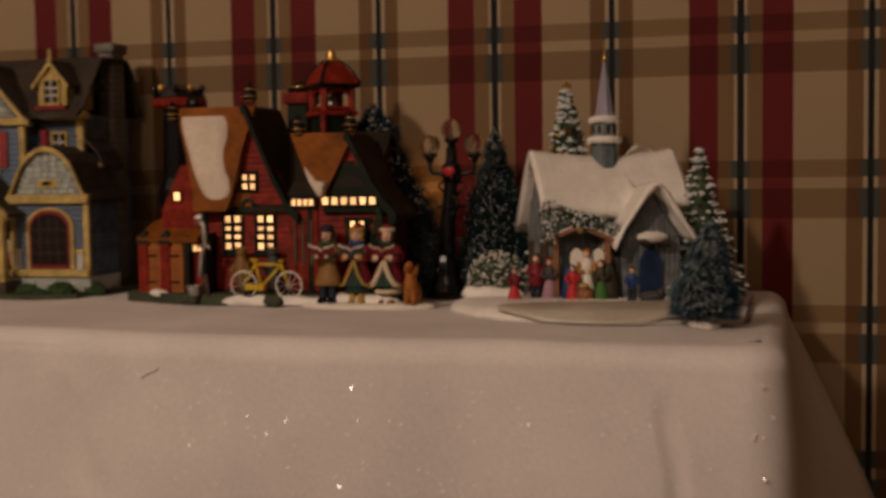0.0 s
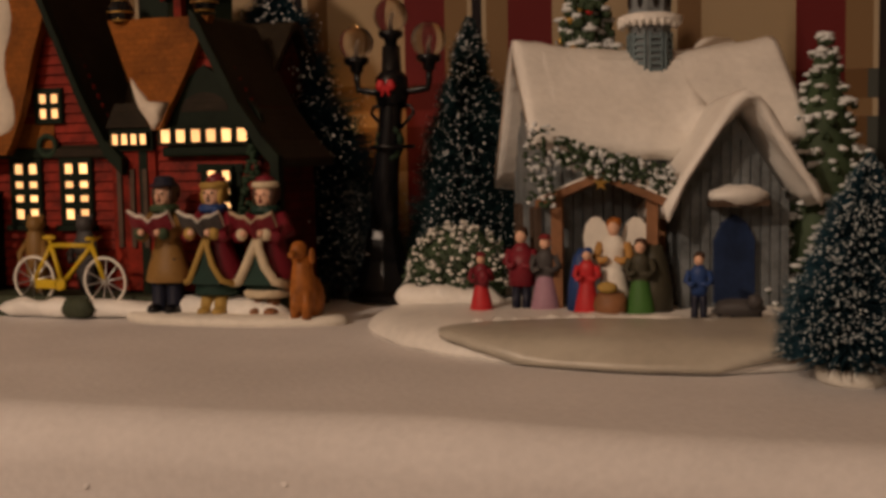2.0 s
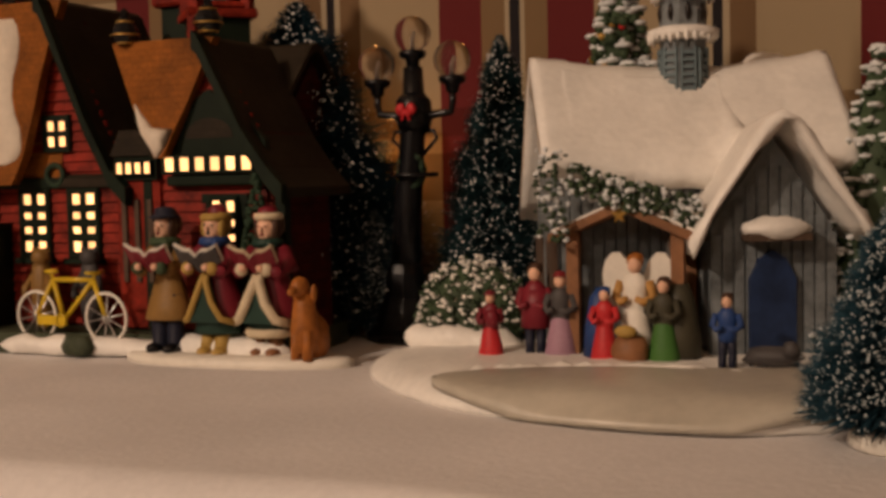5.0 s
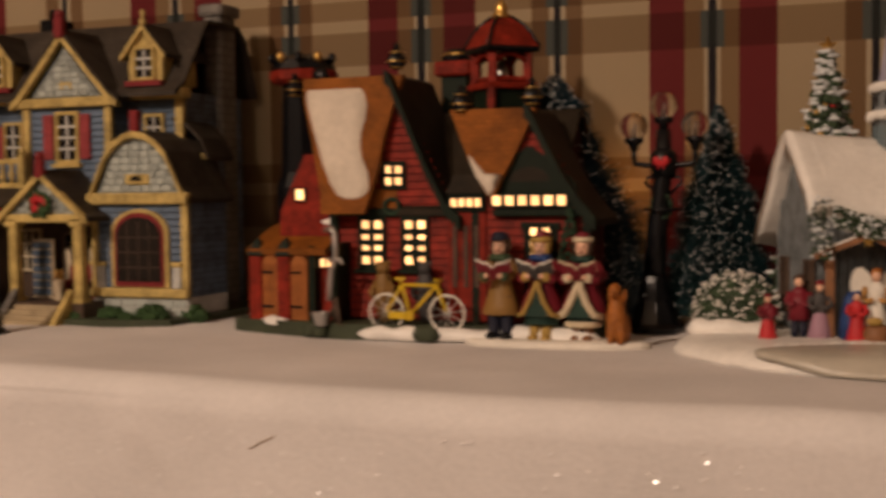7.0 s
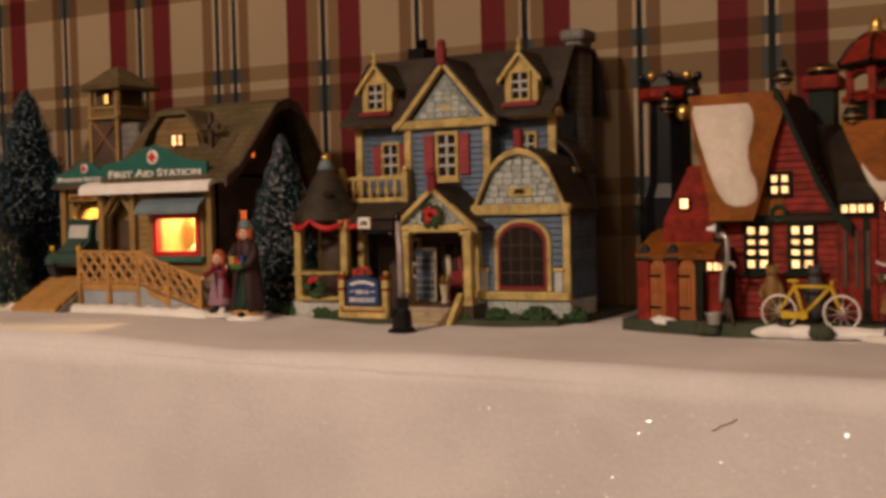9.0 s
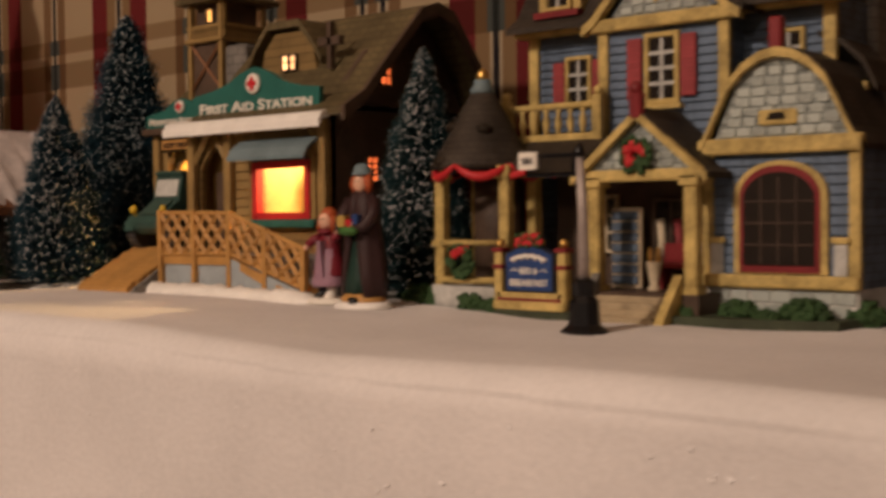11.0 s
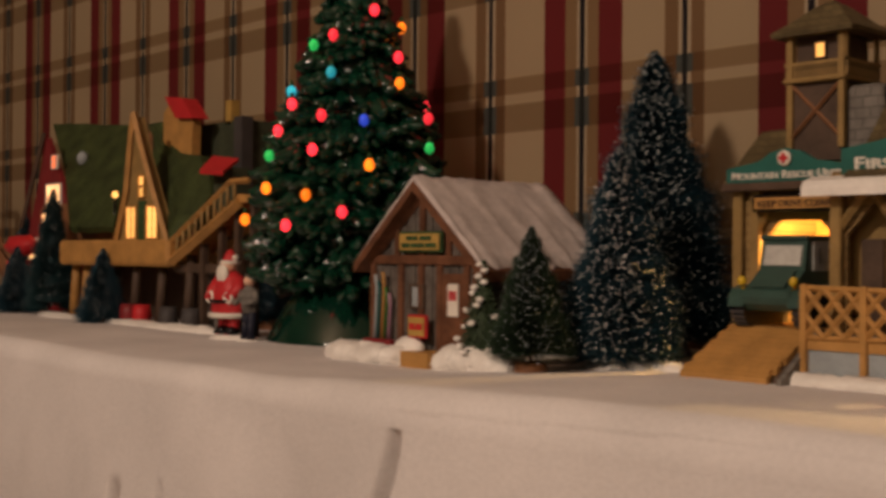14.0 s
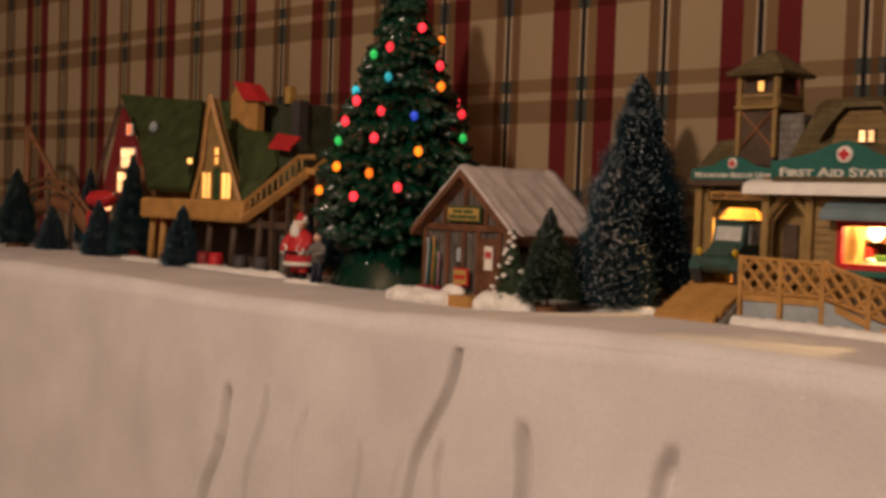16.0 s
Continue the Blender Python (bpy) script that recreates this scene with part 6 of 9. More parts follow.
    for x in (-0.4930, -0.4735):
        po = part("pillar", Shape().box(x - 0.0044, x + 0.0044, 0.8580, 0.8680, 0.0085, 0.0480, bev=0.0008), "red", t, "bright red square pillar")
        part("capital", Shape().lathe([(0.0066, 0.0475), (0.0072, 0.0488), (0.0044, 0.0545), (0.0008, 0.0590)], (x, 0.8625, 0), 4, smooth=False, turn=math.pi / 4), "green", po)
    for x in (-0.4833, -0.4633):
        ga = part("gate", Shape().prism([(x - 0.0056, 0.0085), (x + 0.0056, 0.0085), (x + 0.0056, 0.0440), (x + 0.0030, 0.0478), (x, 0.0490), (x - 0.0030, 0.0478), (x - 0.0056, 0.0440)], 0.8598, 0.8640, "y"), "orangewood", t, "orange-brown arched plank gate")
        for k in range(4):
            part("batten", Shape().box(x - 0.0046 + k * 0.0028, x - 0.0032 + k * 0.0028, 0.8590, 0.8600, 0.0120, 0.0430), "orangewood", ga)
        part("hinge", Shape().box(x - 0.0056, x + 0.0020, 0.8584, 0.8592, 0.0370, 0.0384), "black", ga)
        part("hinge", Shape().box(x - 0.0056, x + 0.0020, 0.8584, 0.8592, 0.0160, 0.0174), "black", ga)
    part("corner_post", Shape().box(-0.4568, -0.4530, 0.8600, 0.8680, 0.0085, 0.0540), "green", t)
    part("shed_roof", Shape().chevron([(0.858, 0.0520), (0.866, 0.0560), (0.890, 0.0650), (0.906, 0.0680)], 0.0036, -0.4985, -0.4440, "x"), "rust", t)
    part("shed_snow", Shape().lump((-0.450, 0.884, 0.0690), (0.013, 0.010, 0.0052), 5, 0.3), "snow", t)
    part("shed_end", Shape().box(-0.4395, -0.4360, 0.856, 0.905, 0.0085, 0.056), "green", t)
    for i in range(3):
        window(t, (-0.4500 + i * 0.0040, 0.8666, 0.041), 0.0034, 0.0052, 1, 1, "green", "lit", edge=0.0006)

school()
# the bulb in the open back of the school
lamp("school_bulb", "POINT", (-0.300, 0.992, 0.085), 0.030, (1.0, 0.42, 0.12), 0.004)

def pump():
    t = thing("water_pump", (-0.4335, 0.8475, 0.008), "silver downpipe and pump with a pail at the school corner", "pump")
    x, y = -0.4335, 0.8490
    part("pipe", Shape().tube([(x - 0.008, y + 0.004, 0.0640), (x - 0.002, y, 0.0650), (x, y, 0.0625), (x + 0.0005, y, 0.050), (x - 0.001, y, 0.044), (x - 0.003, y, 0.040), (x - 0.004, y, 0.022)], 0.0017, seg=8), "silver", t)
    part("spout", Shape().tube([(x - 0.004, y, 0.046), (x + 0.0045, y - 0.002, 0.047), (x + 0.006, y - 0.003, 0.044)], 0.0012, seg=7), "silver", t)
    pail = part("pail", Shape().lathe([(0.0040, 0.0075), (0.0052, 0.0145), (0.0056, 0.0150), (0.0044, 0.0146)], (x - 0.008, y - 0.004, 0), 14), "silver", t, "small silver pail")
    part("rim", Shape().ring((x - 0.008, y - 0.004, 0.0150), 0.0054, 0.0006, "z"), "silver", pail)
    s = Shape()
    for k in (-1, 0, 1):
        s.tube([(x + k * 0.0045, y - 0.003 * (k != 0), 0.0075), (x, y + 0.001, 0.024)], 0.0010, seg=6)
    part("stand", s, "darkwood", t, "dark wooden tripod")

pump()

def basket_bears():
    for x, y, seed in ((-0.4085, 0.8635, 1), (-0.3825, 0.8655, 2)):
        s = Shape()
        s.lump((x, y, 0.0245), (0.0058, 0.0048, 0.0165), seed, 0.15, flat=0.008), s.ball((x, y, 0.0408), (0.0044, 0.0042, 0.0042))
        for k in (-1, 1):
            s.ball((x + k * 0.0034, y, 0.0442), 0.0014), s.tube([(x + k * 0.004, y, 0.033), (x + k * 0.0070, y - 0.003, 0.027), (x + k * 0.004, y - 0.006, 0.024)], 0.0018, 0, 7)
        single("toy_bear_figurine", s, "coatbrown" if seed == 1 else "charcoal", (x, y, 0.008), "small straw-coloured bear figurine by the bicycle" if seed == 1 else "small dark brown bear figurine by the bicycle", "figurine")

basket_bears()

# ---- middle: the inn with its turret porch, sign, sign post ----
def shingled(parent, name, profile, a0, a1, axis, mat, label=""):
    return part(name, Shape().chevron(profile, 0.003, a0, a1, axis), mat, parent, label)

def shutters(parent, x, y, z, w, h, gap):
    for k in (-1, 1):
        part("shutter", Shape().box(x + k * gap - w / 2, x + k * gap + w / 2, y - 0.0016, y + 0.0008, z, z + h, bev=0.0004), "rose", parent, "rose-red louvred shutter")

def inn():
    t = thing("inn_house", (-0.66, 0.93, 0), "blue and yellow inn with grey roofs, porch and dormers", "house")
    edge = [(-0.828, 0.866), (-0.78, 0.848), (-0.72, 0.842), (-0.66, 0.846), (-0.60, 0.850), (-0.558, 0.862), (-0.550, 0.90), (-0.552, 1.0), (-0.82, 1.005)]
    part("base", Shape().prism(edge, -0.003, 0.0055, "z"), "soil", t, "dark green base")
    for i, (x, y, r) in enumerate(((-0.606, 0.866, 0.0095), (-0.576, 0.868, 0.0115), (-0.795, 0.862, 0.012), (-0.776, 0.852, 0.011), (-0.748, 0.8465, 0.010), (-0.762, 0.8480, 0.007), (-0.733, 0.8455, 0.006), (-0.815, 0.876, 0.009), (-0.630, 0.858, 0.006), (-0.590, 0.860, 0.006), (-0.556, 0.885, 0.010))):
        s = Shape()
        rng = random.Random(i)
        for k in range(70):
            d = Vector((rng.gauss(0, 1), rng.gauss(0, 1), abs(rng.gauss(0, 1)))).normalized()
            s.ball((x + d.x * r, y + d.y * r * 0.6, 0.005 + d.z * r * 0.75), r * rng.uniform(0.12, 0.24), 0, 5, 3)
        s.lump((x, y, 0.005), (r * 0.95, r * 0.55, r * 0.7), i, 0.2)
        part("shrub", s, "shrub", t)
    # main block
    main = part("wall", Shape().box(-0.755, -0.583, 0.918, 0.998, 0.005, 0.157), "blue", t, "blue clapboard wall")
    for x in (-0.7555, -0.5835):
        part("corner_board", Shape().box(x - 0.003, x + 0.003, 0.9150, 0.9190, 0.005, 0.157), "yellow", t)
    part("cornice", Shape().box(-0.764, -0.575, 0.9070, 0.9190, 0.1520, 0.1590, bev=0.0012), "yellow", t)
    shingled(t, "roof", [(0.900, 0.1560), (0.912, 0.1640), (0.936, 0.2000), (0.944, 0.2085), (0.985, 0.2085), (0.996, 0.198), (1.010, 0.160)], -0.764, -0.576, "x", "slate", "grey-brown shingle roof")
    # cross gable
    C = -0.6640
    cross = part("gable", Shape().prism([(C - 0.036, 0.085), (C + 0.036, 0.085), (C + 0.036, 0.150), (C, 0.192), (C - 0.036, 0.150)], 0.900, 0.95, "y"), "blue", t, "blue clapboard cross gable")
    face = part("gable_face", Shape().prism([(C - 0.029, 0.1545), (C + 0.029, 0.1545), (C, 0.1885)], 0.8975, 0.9005, "y"), "paleblue", t)
    part("gable_belt", Shape().box(C - 0.043, C + 0.043, 0.8945, 0.9005, 0.1475, 0.1540, bev=0.001), "yellow", t)
    part("gable_vent", Shape().box(C - 0.0055, C + 0.0055, 0.8965, 0.898, 0.1600, 0.1655, bev=0.0006), "yellow", t)
    for k in (-1, 1):
        part("corner_board", Shape().box(C + k * 0.0345 - 0.0028, C + k * 0.0345 + 0.0028, 0.8975, 0.901, 0.085, 0.150), "yellow", t)
        part("bargeboard", Shape().chevron([(C + k * 0.045, 0.1520), (C + k * 0.038, 0.1560), (C, 0.1995)][::k], 0.0058, 0.8930, 0.8985, "y"), "yellow", t)
        shingled(t, "gable_roof", [(C + k * 0.047, 0.1530), (C + k * 0.039, 0.1580), (C, 0.2015)][::k], 0.8925, 0.960, "y", "slate")
    part("finial", Shape().box(C - 0.0035, C + 0.0035, 0.8905, 0.8965, 0.1950, 0.2090, bev=0.001).ball((C, 0.8935, 0.2110), 0.0035), "maroon", t, "red ball finial")
    window(t, (C, 0.8995, 0.1110), 0.0145, 0.0310, 2, 4, "yellow", "darkpane", edge=0.0028, bar=0.0018, sill=0.0015, bar_mat="whitestone")
    shutters(t, C, 0.8985, 0.1115, 0.0085, 0.031, 0.0155)
    window(t, (-0.7255, 0.9165, 0.1135), 0.0125, 0.0240, 2, 3, "yellow", "darkpane", edge=0.0022, bar=0.0016, bar_mat="whitestone")
    shutters(t, -0.7255, 0.9160, 0.1135, 0.0075, 0.0235, 0.0128)
    window(t, (-0.604, 0.9165, 0.118), 0.012, 0.022, 2, 3, "yellow", "darkpane", edge=0.0022, bar=0.0016, bar_mat="whitestone")
    # dormers
    for x in (-0.7325, -0.6045):
        d = part("dormer", Shape().prism([(x - 0.0135, 0.1620), (x + 0.0135, 0.1620), (x + 0.0135, 0.1850), (x, 0.1990), (x - 0.0135, 0.1850)], 0.908, 0.95, "y"), "yellow", t, "small yellow dormer")
        window(d, (x, 0.9072, 0.1665), 0.0130, 0.0190, 2, 3, "yellow", "darkpane", edge=0.0022, bar=0.0016, bar_mat="whitestone")
        for k in (-1, 1):
            shingled(d, "dormer_roof", [(x + k * 0.0185, 0.1820), (x, 0.2035)][::k], 0.9045, 0.960, "y", "slate")
            part("bargeboard", Shape().chevron([(x + k * 0.0178, 0.1815), (x, 0.2022)][::k], 0.0035, 0.9035, 0.9075, "y"), "yellow", d)
        part("sill", Shape().box(x - 0.0145, x + 0.0145, 0.9035, 0.9095, 0.1605, 0.1640), "maroon", d)
        part("finial", Shape().lathe([(0.0016, 0.2010), (0.0026, 0.2045), (0.0012, 0.2070), (0.0022, 0.2100), (0.0005, 0.2130)], (x, 0.906, 0), 10), "yellow", d)
    # chimney
    part("chimney", Shape().box(-0.593, -0.578, 0.962, 0.984, 0.005, 0.2150, bev=0.002).box(-0.5955, -0.5755, 0.9595, 0.9865, 0.2140, 0.2225, bev=0.0015), "stone", t, "grey stone chimney")
    part("chimney_pot", Shape().lathe([(0.0055, 0.219), (0.0050, 0.226), (0.0055, 0.227)], (-0.7236, 0.965, 0), 10).box(-0.731, -0.716, 0.955, 0.975, 0.205, 0.219), "black", t)
    part("side_wall", Shape().box(-0.590, -0.569, 0.925, 0.950, 0.005, 0.112), "blue", t)
    shingled(t, "side_roof", [(-0.590, 0.1400), (-0.578, 0.1345), (-0.568, 0.1250), (-0.562, 0.1120)], 0.917, 0.950, "y", "slate")
    part("side_post", Shape().box(-0.5725, -0.5675, 0.9195, 0.9255, 0.083, 0.114), "yellow", t)
    # bay with the arched window and bell-shaped gable
    bx0, bx1, by = -0.6300, -0.5570, 0.882
    bc = (bx0 + bx1) / 2
    bay = part("bay_wall", Shape().box(bx0, bx1, by, 0.93, 0.005, 0.084), "blue", t, "blue clapboard bay")
    foot = part("bay_footing", Shape().box(bx0 - 0.001, bx1 + 0.001, by - 0.0018, 0.93, 0.004, 0.0180, bev=0.001), "whitestone", t, "pale stone footing")
    prof = [(-0.0395, 0.0835), (-0.0350, 0.091), (-0.0290, 0.104), (-0.0235, 0.115), (-0.0165, 0.1225), (-0.008, 0.1275), (0, 0.1290)]
    shape = [(bc + u, z) for u, z in prof] + [(bc - u, z) for u, z in reversed(prof[:-1])]
    bell = part("bay_gable", Shape().prism([(bc + u * 0.90, z - 0.002) for u, z in prof] + [(bc - u * 0.90, z - 0.002) for u, z in reversed(prof[:-1])], by - 0.001, 0.93, "y"), "paleblue", t, "pale shingled bell gable")
    part("bay_roof", Shape().chevron(shape, 0.003, by - 0.004, 0.935, "y"), "slate", t)
    part("bargeboard", Shape().chevron([(x, z - 0.0008) for x, z in shape], 0.0042, by - 0.0062, by - 0.002, "y"), "yellow", t)
    part("bay_belt", Shape().box(bx0 - 0.003, bx1 + 0.003, by - 0.0055, by + 0.001, 0.0800, 0.0875, bev=0.001), "yellow", t)
    part("bay_vent", Shape().box(bc - 0.0095, bc + 0.0095, by - 0.0035, by - 0.0005, 0.0930, 0.1000, bev=0.001), "yellow", t)
    part("vent_hole", Shape().prism([(bc - 0.0048, 0.0955), (bc + 0.0048, 0.0955), (bc + 0.003, 0.0985), (bc - 0.003, 0.0985)], by - 0.0042, by - 0.003, "y"), "darkpane", t)
    part("bay_sill", Shape().box(bx0 - 0.002, bx1 + 0.002, by - 0.0055, by + 0.001, 0.0180, 0.0240, bev=0.001), "yellow", t)
    for x in (bx0 + 0.001, bx1 - 0.001):
        part("corner_board", Shape().box(x - 0.0025, x + 0.0025, by - 0.0022, by + 0.001, 0.020, 0.0820), "yellow", t)
    ac = bc + 0.0010
    arch = lambda r, z0, zc, k=1.0: [(ac - r, z0), (ac + r, z0)] + [(ac + r * math.cos(a), zc + r * k * math.sin(a)) for a in [math.pi * i / 14 for i in range(15)]]
    part("window_arch", Shape().prism(arch(0.0226, 0.0245, 0.0605, 0.72), by - 0.0030, by + 0.0005, "y"), "yellow", t, "yellow arched window surround")
    aw = part("arched_window", Shape().prism(arch(0.0194, 0.0252, 0.0605, 0.72), by - 0.0038, by - 0.0028, "y"), "maroon", t, "dark red arched window frame")
    part("pane", Shape().prism(arch(0.0172, 0.0285, 0.0590, 0.72), by - 0.0044, by - 0.0036, "y"), "darkpane", aw)
    for x in (ac - 0.0085, ac, ac + 0.0085):
        part("bar", Shape().box(x - 0.00025, x + 0.00025, by - 0.0048, by - 0.0043, 0.029, 0.069), "darkwood", aw)
    for z in (0.0380, 0.0480, 0.0580):
        part("bar", Shape().box(ac - 0.0170, ac + 0.0170, by - 0.0047, by - 0.0042, z - 0.00025, z + 0.00025), "darkwood", aw)
    for x, y in ((bx0 - 0.005, by + 0.006), (bx1 - 0.007, by - 0.0025), (bx0 + 0.006, by - 0.0025)):
        part("panel", Shape().box(x - 0.0032, x + 0.0032, y - 0.001, y + 0.001, 0.0240, 0.0385, bev=0.0005), "whitestone", t, "small pale stone panel")
        part("panel_cap", Shape().box(x - 0.0042, x + 0.0042, y - 0.002, y + 0.001, 0.0385, 0.0415, bev=0.0005), "yellow", t)
    part("wall_lamp", Shape().lump((bx0 - 0.0065, by - 0.003, 0.0775), (0.0062, 0.0045, 0.0050), 3, 0.35), "gold", t)
    part("finial", Shape().box(bc - 0.0032, bc + 0.0032, by - 0.006, by, 0.1260, 0.1420, bev=0.001), "maroon", t, "dark red finial post")
    # balcony
    part("balcony_floor", Shape().box(-0.756, -0.697, 0.8890, 0.919, 0.0905, 0.0955, bev=0.001), "yellow", t)
    part("balcony_rail", Shape().box(-0.756, -0.697, 0.8890, 0.8930, 0.1090, 0.1120, bev=0.0008), "yellow", t)
    for i in range(8):
        x = -0.7535 + i * 0.0078
        part("baluster", Shape().lathe([(0.0014, 0.0950), (0.0012, 0.0980), (0.0022, 0.1010), (0.0011, 0.1060), (0.0016, 0.1095)], (x, 0.8910, 0), 8), "yellow", t)
    for x in (-0.7565, -0.697):
        part("newel", Shape().box(x - 0.0028, x + 0.0028, 0.8880, 0.8940, 0.0905, 0.1150, bev=0.0006).ball((x, 0.891, 0.1172), 0.0028), "yellow", t)
    # porch with gable
    P = -0.6540
    for x in (P - 0.0265, P + 0.0265):
        part("porch_post", Shape().box(x - 0.0034, x + 0.0034, 0.8590, 0.8660, 0.0130, 0.0700, bev=0.0008).box(x - 0.0048, x + 0.0048, 0.8575, 0.8675, 0.0660, 0.0705).box(x - 0.0046, x + 0.0046, 0.8577, 0.8673, 0.005, 0.018), "yellow", t)
    part("porch_beam", Shape().box(P - 0.031, P + 0.031, 0.8575, 0.8680, 0.0685, 0.0740, bev=0.001), "yellow", t)
    porch = part("porch_gable", Shape().prism([(P - 0.029, 0.0740), (P + 0.029, 0.0740), (P, 0.0975)], 0.8600, 0.89, "y"), "paleblue", t)
    for k in (-1, 1):
        shingled(t, "porch_roof", [(P + k * 0.0375, 0.0720), (P + k * 0.031, 0.0752), (P, 0.1038)][::k], 0.8565, 0.905, "y", "slate")
        part("bargeboard", Shape().chevron([(P + k * 0.0370, 0.0715), (P, 0.1024)][::k], 0.0045, 0.8550, 0.8590, "y"), "yellow", t)
    part("finial", Shape().box(P - 0.0034, P + 0.0034, 0.8545, 0.8600, 0.0980, 0.1105, bev=0.001).ball((P, 0.857, 0.1125), 0.0034), "maroon", t, "dark red finial post")
    s = Shape()
    rng = random.Random(6)
    for i in range(90):
        a = rng.uniform(0, 6.28)
        r = rng.uniform(0.0030, 0.0085)
        s.ball((P + r * math.cos(a), 0.8565 - 0.002 * rng.random(), 0.0808 + r * math.sin(a)), 0.0020, 1 if r < 0.0058 and a < 4.5 else 0, 5, 3)
    part("wreath", s, ["shrub", "signred"], t, "green wreath with red berries")
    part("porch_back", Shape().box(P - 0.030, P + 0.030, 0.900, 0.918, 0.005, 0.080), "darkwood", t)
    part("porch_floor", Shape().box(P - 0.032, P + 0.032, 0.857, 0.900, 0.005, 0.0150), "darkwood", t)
    sc = part("screen", Shape().box(-0.6875, -0.6700, 0.8872, 0.8900, 0.0150, 0.0560, bev=0.0005), "cream", t, "blue louvred screen in a cream frame")
    for k in range(7):
        part("louvre", Shape().box(-0.6862, -0.6713, 0.8858, 0.8874, 0.0172 + k * 0.0054, 0.0215 + k * 0.0054), "blue", sc)
    bw = window(t, (P - 0.0005, 0.8990, 0.026), 0.0260, 0.0330, 3, 1, "darkwood", "darkpane", edge=0.0018)
    for x, mat in ((P - 0.0105, "cream"), (P - 0.0005, "rose"), (P + 0.0095, "cream")):
        part("curtain", Shape().tube([(x - 0.001, 0.8978, 0.0270), (x + 0.0008, 0.8978, 0.0380), (x - 0.0005, 0.8978, 0.0500)], [0.0020, 0.0025, 0.0022], seg=6), mat, bw)
    part("bench", Shape().box(P - 0.0060, P + 0.0200, 0.8850, 0.8950, 0.0255, 0.0280, bev=0.0006).box(P - 0.0060, P + 0.0200, 0.8930, 0.8950, 0.0280, 0.0380).box(P - 0.0050, P - 0.0030, 0.886, 0.894, 0.0145, 0.026).box(P + 0.0170, P + 0.0190, 0.886, 0.894, 0.0145, 0.026), "maroon", t, "dark red porch bench")
    part("urn", Shape().lathe([(0.0030, 0.0148), (0.0032, 0.0162), (0.0020, 0.0182), (0.0030, 0.0235), (0.0041, 0.0280), (0.0046, 0.0292), (0.0036, 0.0294)], (P - 0.0010, 0.8744, 0), 14), "cream", t, "cream urn holding gold candles")
    for dx in (-0.0024, 0.0022):
        part("candle", Shape().lathe([(0.0013, 0.0285), (0.0013, 0.0345), (0.0005, 0.0365)], (P - 0.0010 + dx, 0.8744, 0), 8), "gold", t)
    for i in range(4):
        part("step", Shape().box(P - 0.0215 - 0.001 * i, P + 0.0185 - 0.0005 * i, 0.8570 - 0.0045 * i - 0.004, 0.8590 - 0.0045 * i, 0.0, 0.0135 - 0.0030 * i, bev=0.0008), "tanstone", t)
    for k, x in ((-1, P - 0.024), (1, P + 0.021)):
        part("stair_cheek", Shape().prism([(0.858, 0.0), (0.858, 0.0240), (0.840, 0.0040), (0.838, 0.0)], x - 0.0022, x + 0.0022, "x"), "yellow" if k > 0 else "stone", t)
    # round corner porch with conical roof
    gx, gy = -0.7570, 0.8700
    part("porch_turret_roof", Shape().lathe([(0.0286, 0.0775), (0.0280, 0.0805), (0.0245, 0.0865), (0.0188, 0.0960), (0.0130, 0.1070), (0.0085, 0.1150), (0.0060, 0.1185)], (gx, gy, 0), 24), "slate", t, "conical grey shingle roof")
    for k, (a, z, r) in enumerate(((-1.9, 0.081, 0.0262), (-0.9, 0.098, 0.0172), (-2.3, 0.100, 0.0162))):
        part("roof_vent", Shape().lump((gx + r * math.cos(a), gy + r * math.sin(a), z), (0.0048, 0.0036, 0.0030), k, 0.1, 0, 10, 6), "drab", t, "small hooded roof vent")
    part("finial", Shape().lathe([(0.0062, 0.1175), (0.0070, 0.1200), (0.0046, 0.1235), (0.0050, 0.1255)], (gx, gy, 0), 12), "awning", t)
    part("finial", Shape().lathe([(0.0028, 0.1250), (0.0037, 0.1275), (0.0028, 0.1300), (0.0006, 0.1318)], (gx, gy, 0), 12), "gold", t, "gold ball finial")
    part("porch_turret_floor", Shape().lathe([(0.0285, 0.004), (0.0290, 0.0150), (0.0270, 0.0160)], (gx, gy, 0), 18), "whitestone", t)
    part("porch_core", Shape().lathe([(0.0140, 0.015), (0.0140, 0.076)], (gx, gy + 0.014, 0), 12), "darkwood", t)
    rim = 0.0250
    at_rim = lambda deg, r, z: (gx + 0.0045 + r * math.cos(radians(deg)), gy - 0.0020 + r * math.sin(radians(deg)), z)
    for a in (-150, -30, 40, 140):
        px, py, _ = at_rim(a, rim, 0)
        part("porch_post", Shape().box(px - 0.0031, px + 0.0031, py - 0.0031, py + 0.0031, 0.0140, 0.0785, bev=0.0006).box(px - 0.0041, px + 0.0041, py - 0.0041, py + 0.0041, 0.0360, 0.0395).box(px - 0.0041, px + 0.0041, py - 0.0041, py + 0.0041, 0.0720, 0.0785, bev=0.0006), "yellow", t)
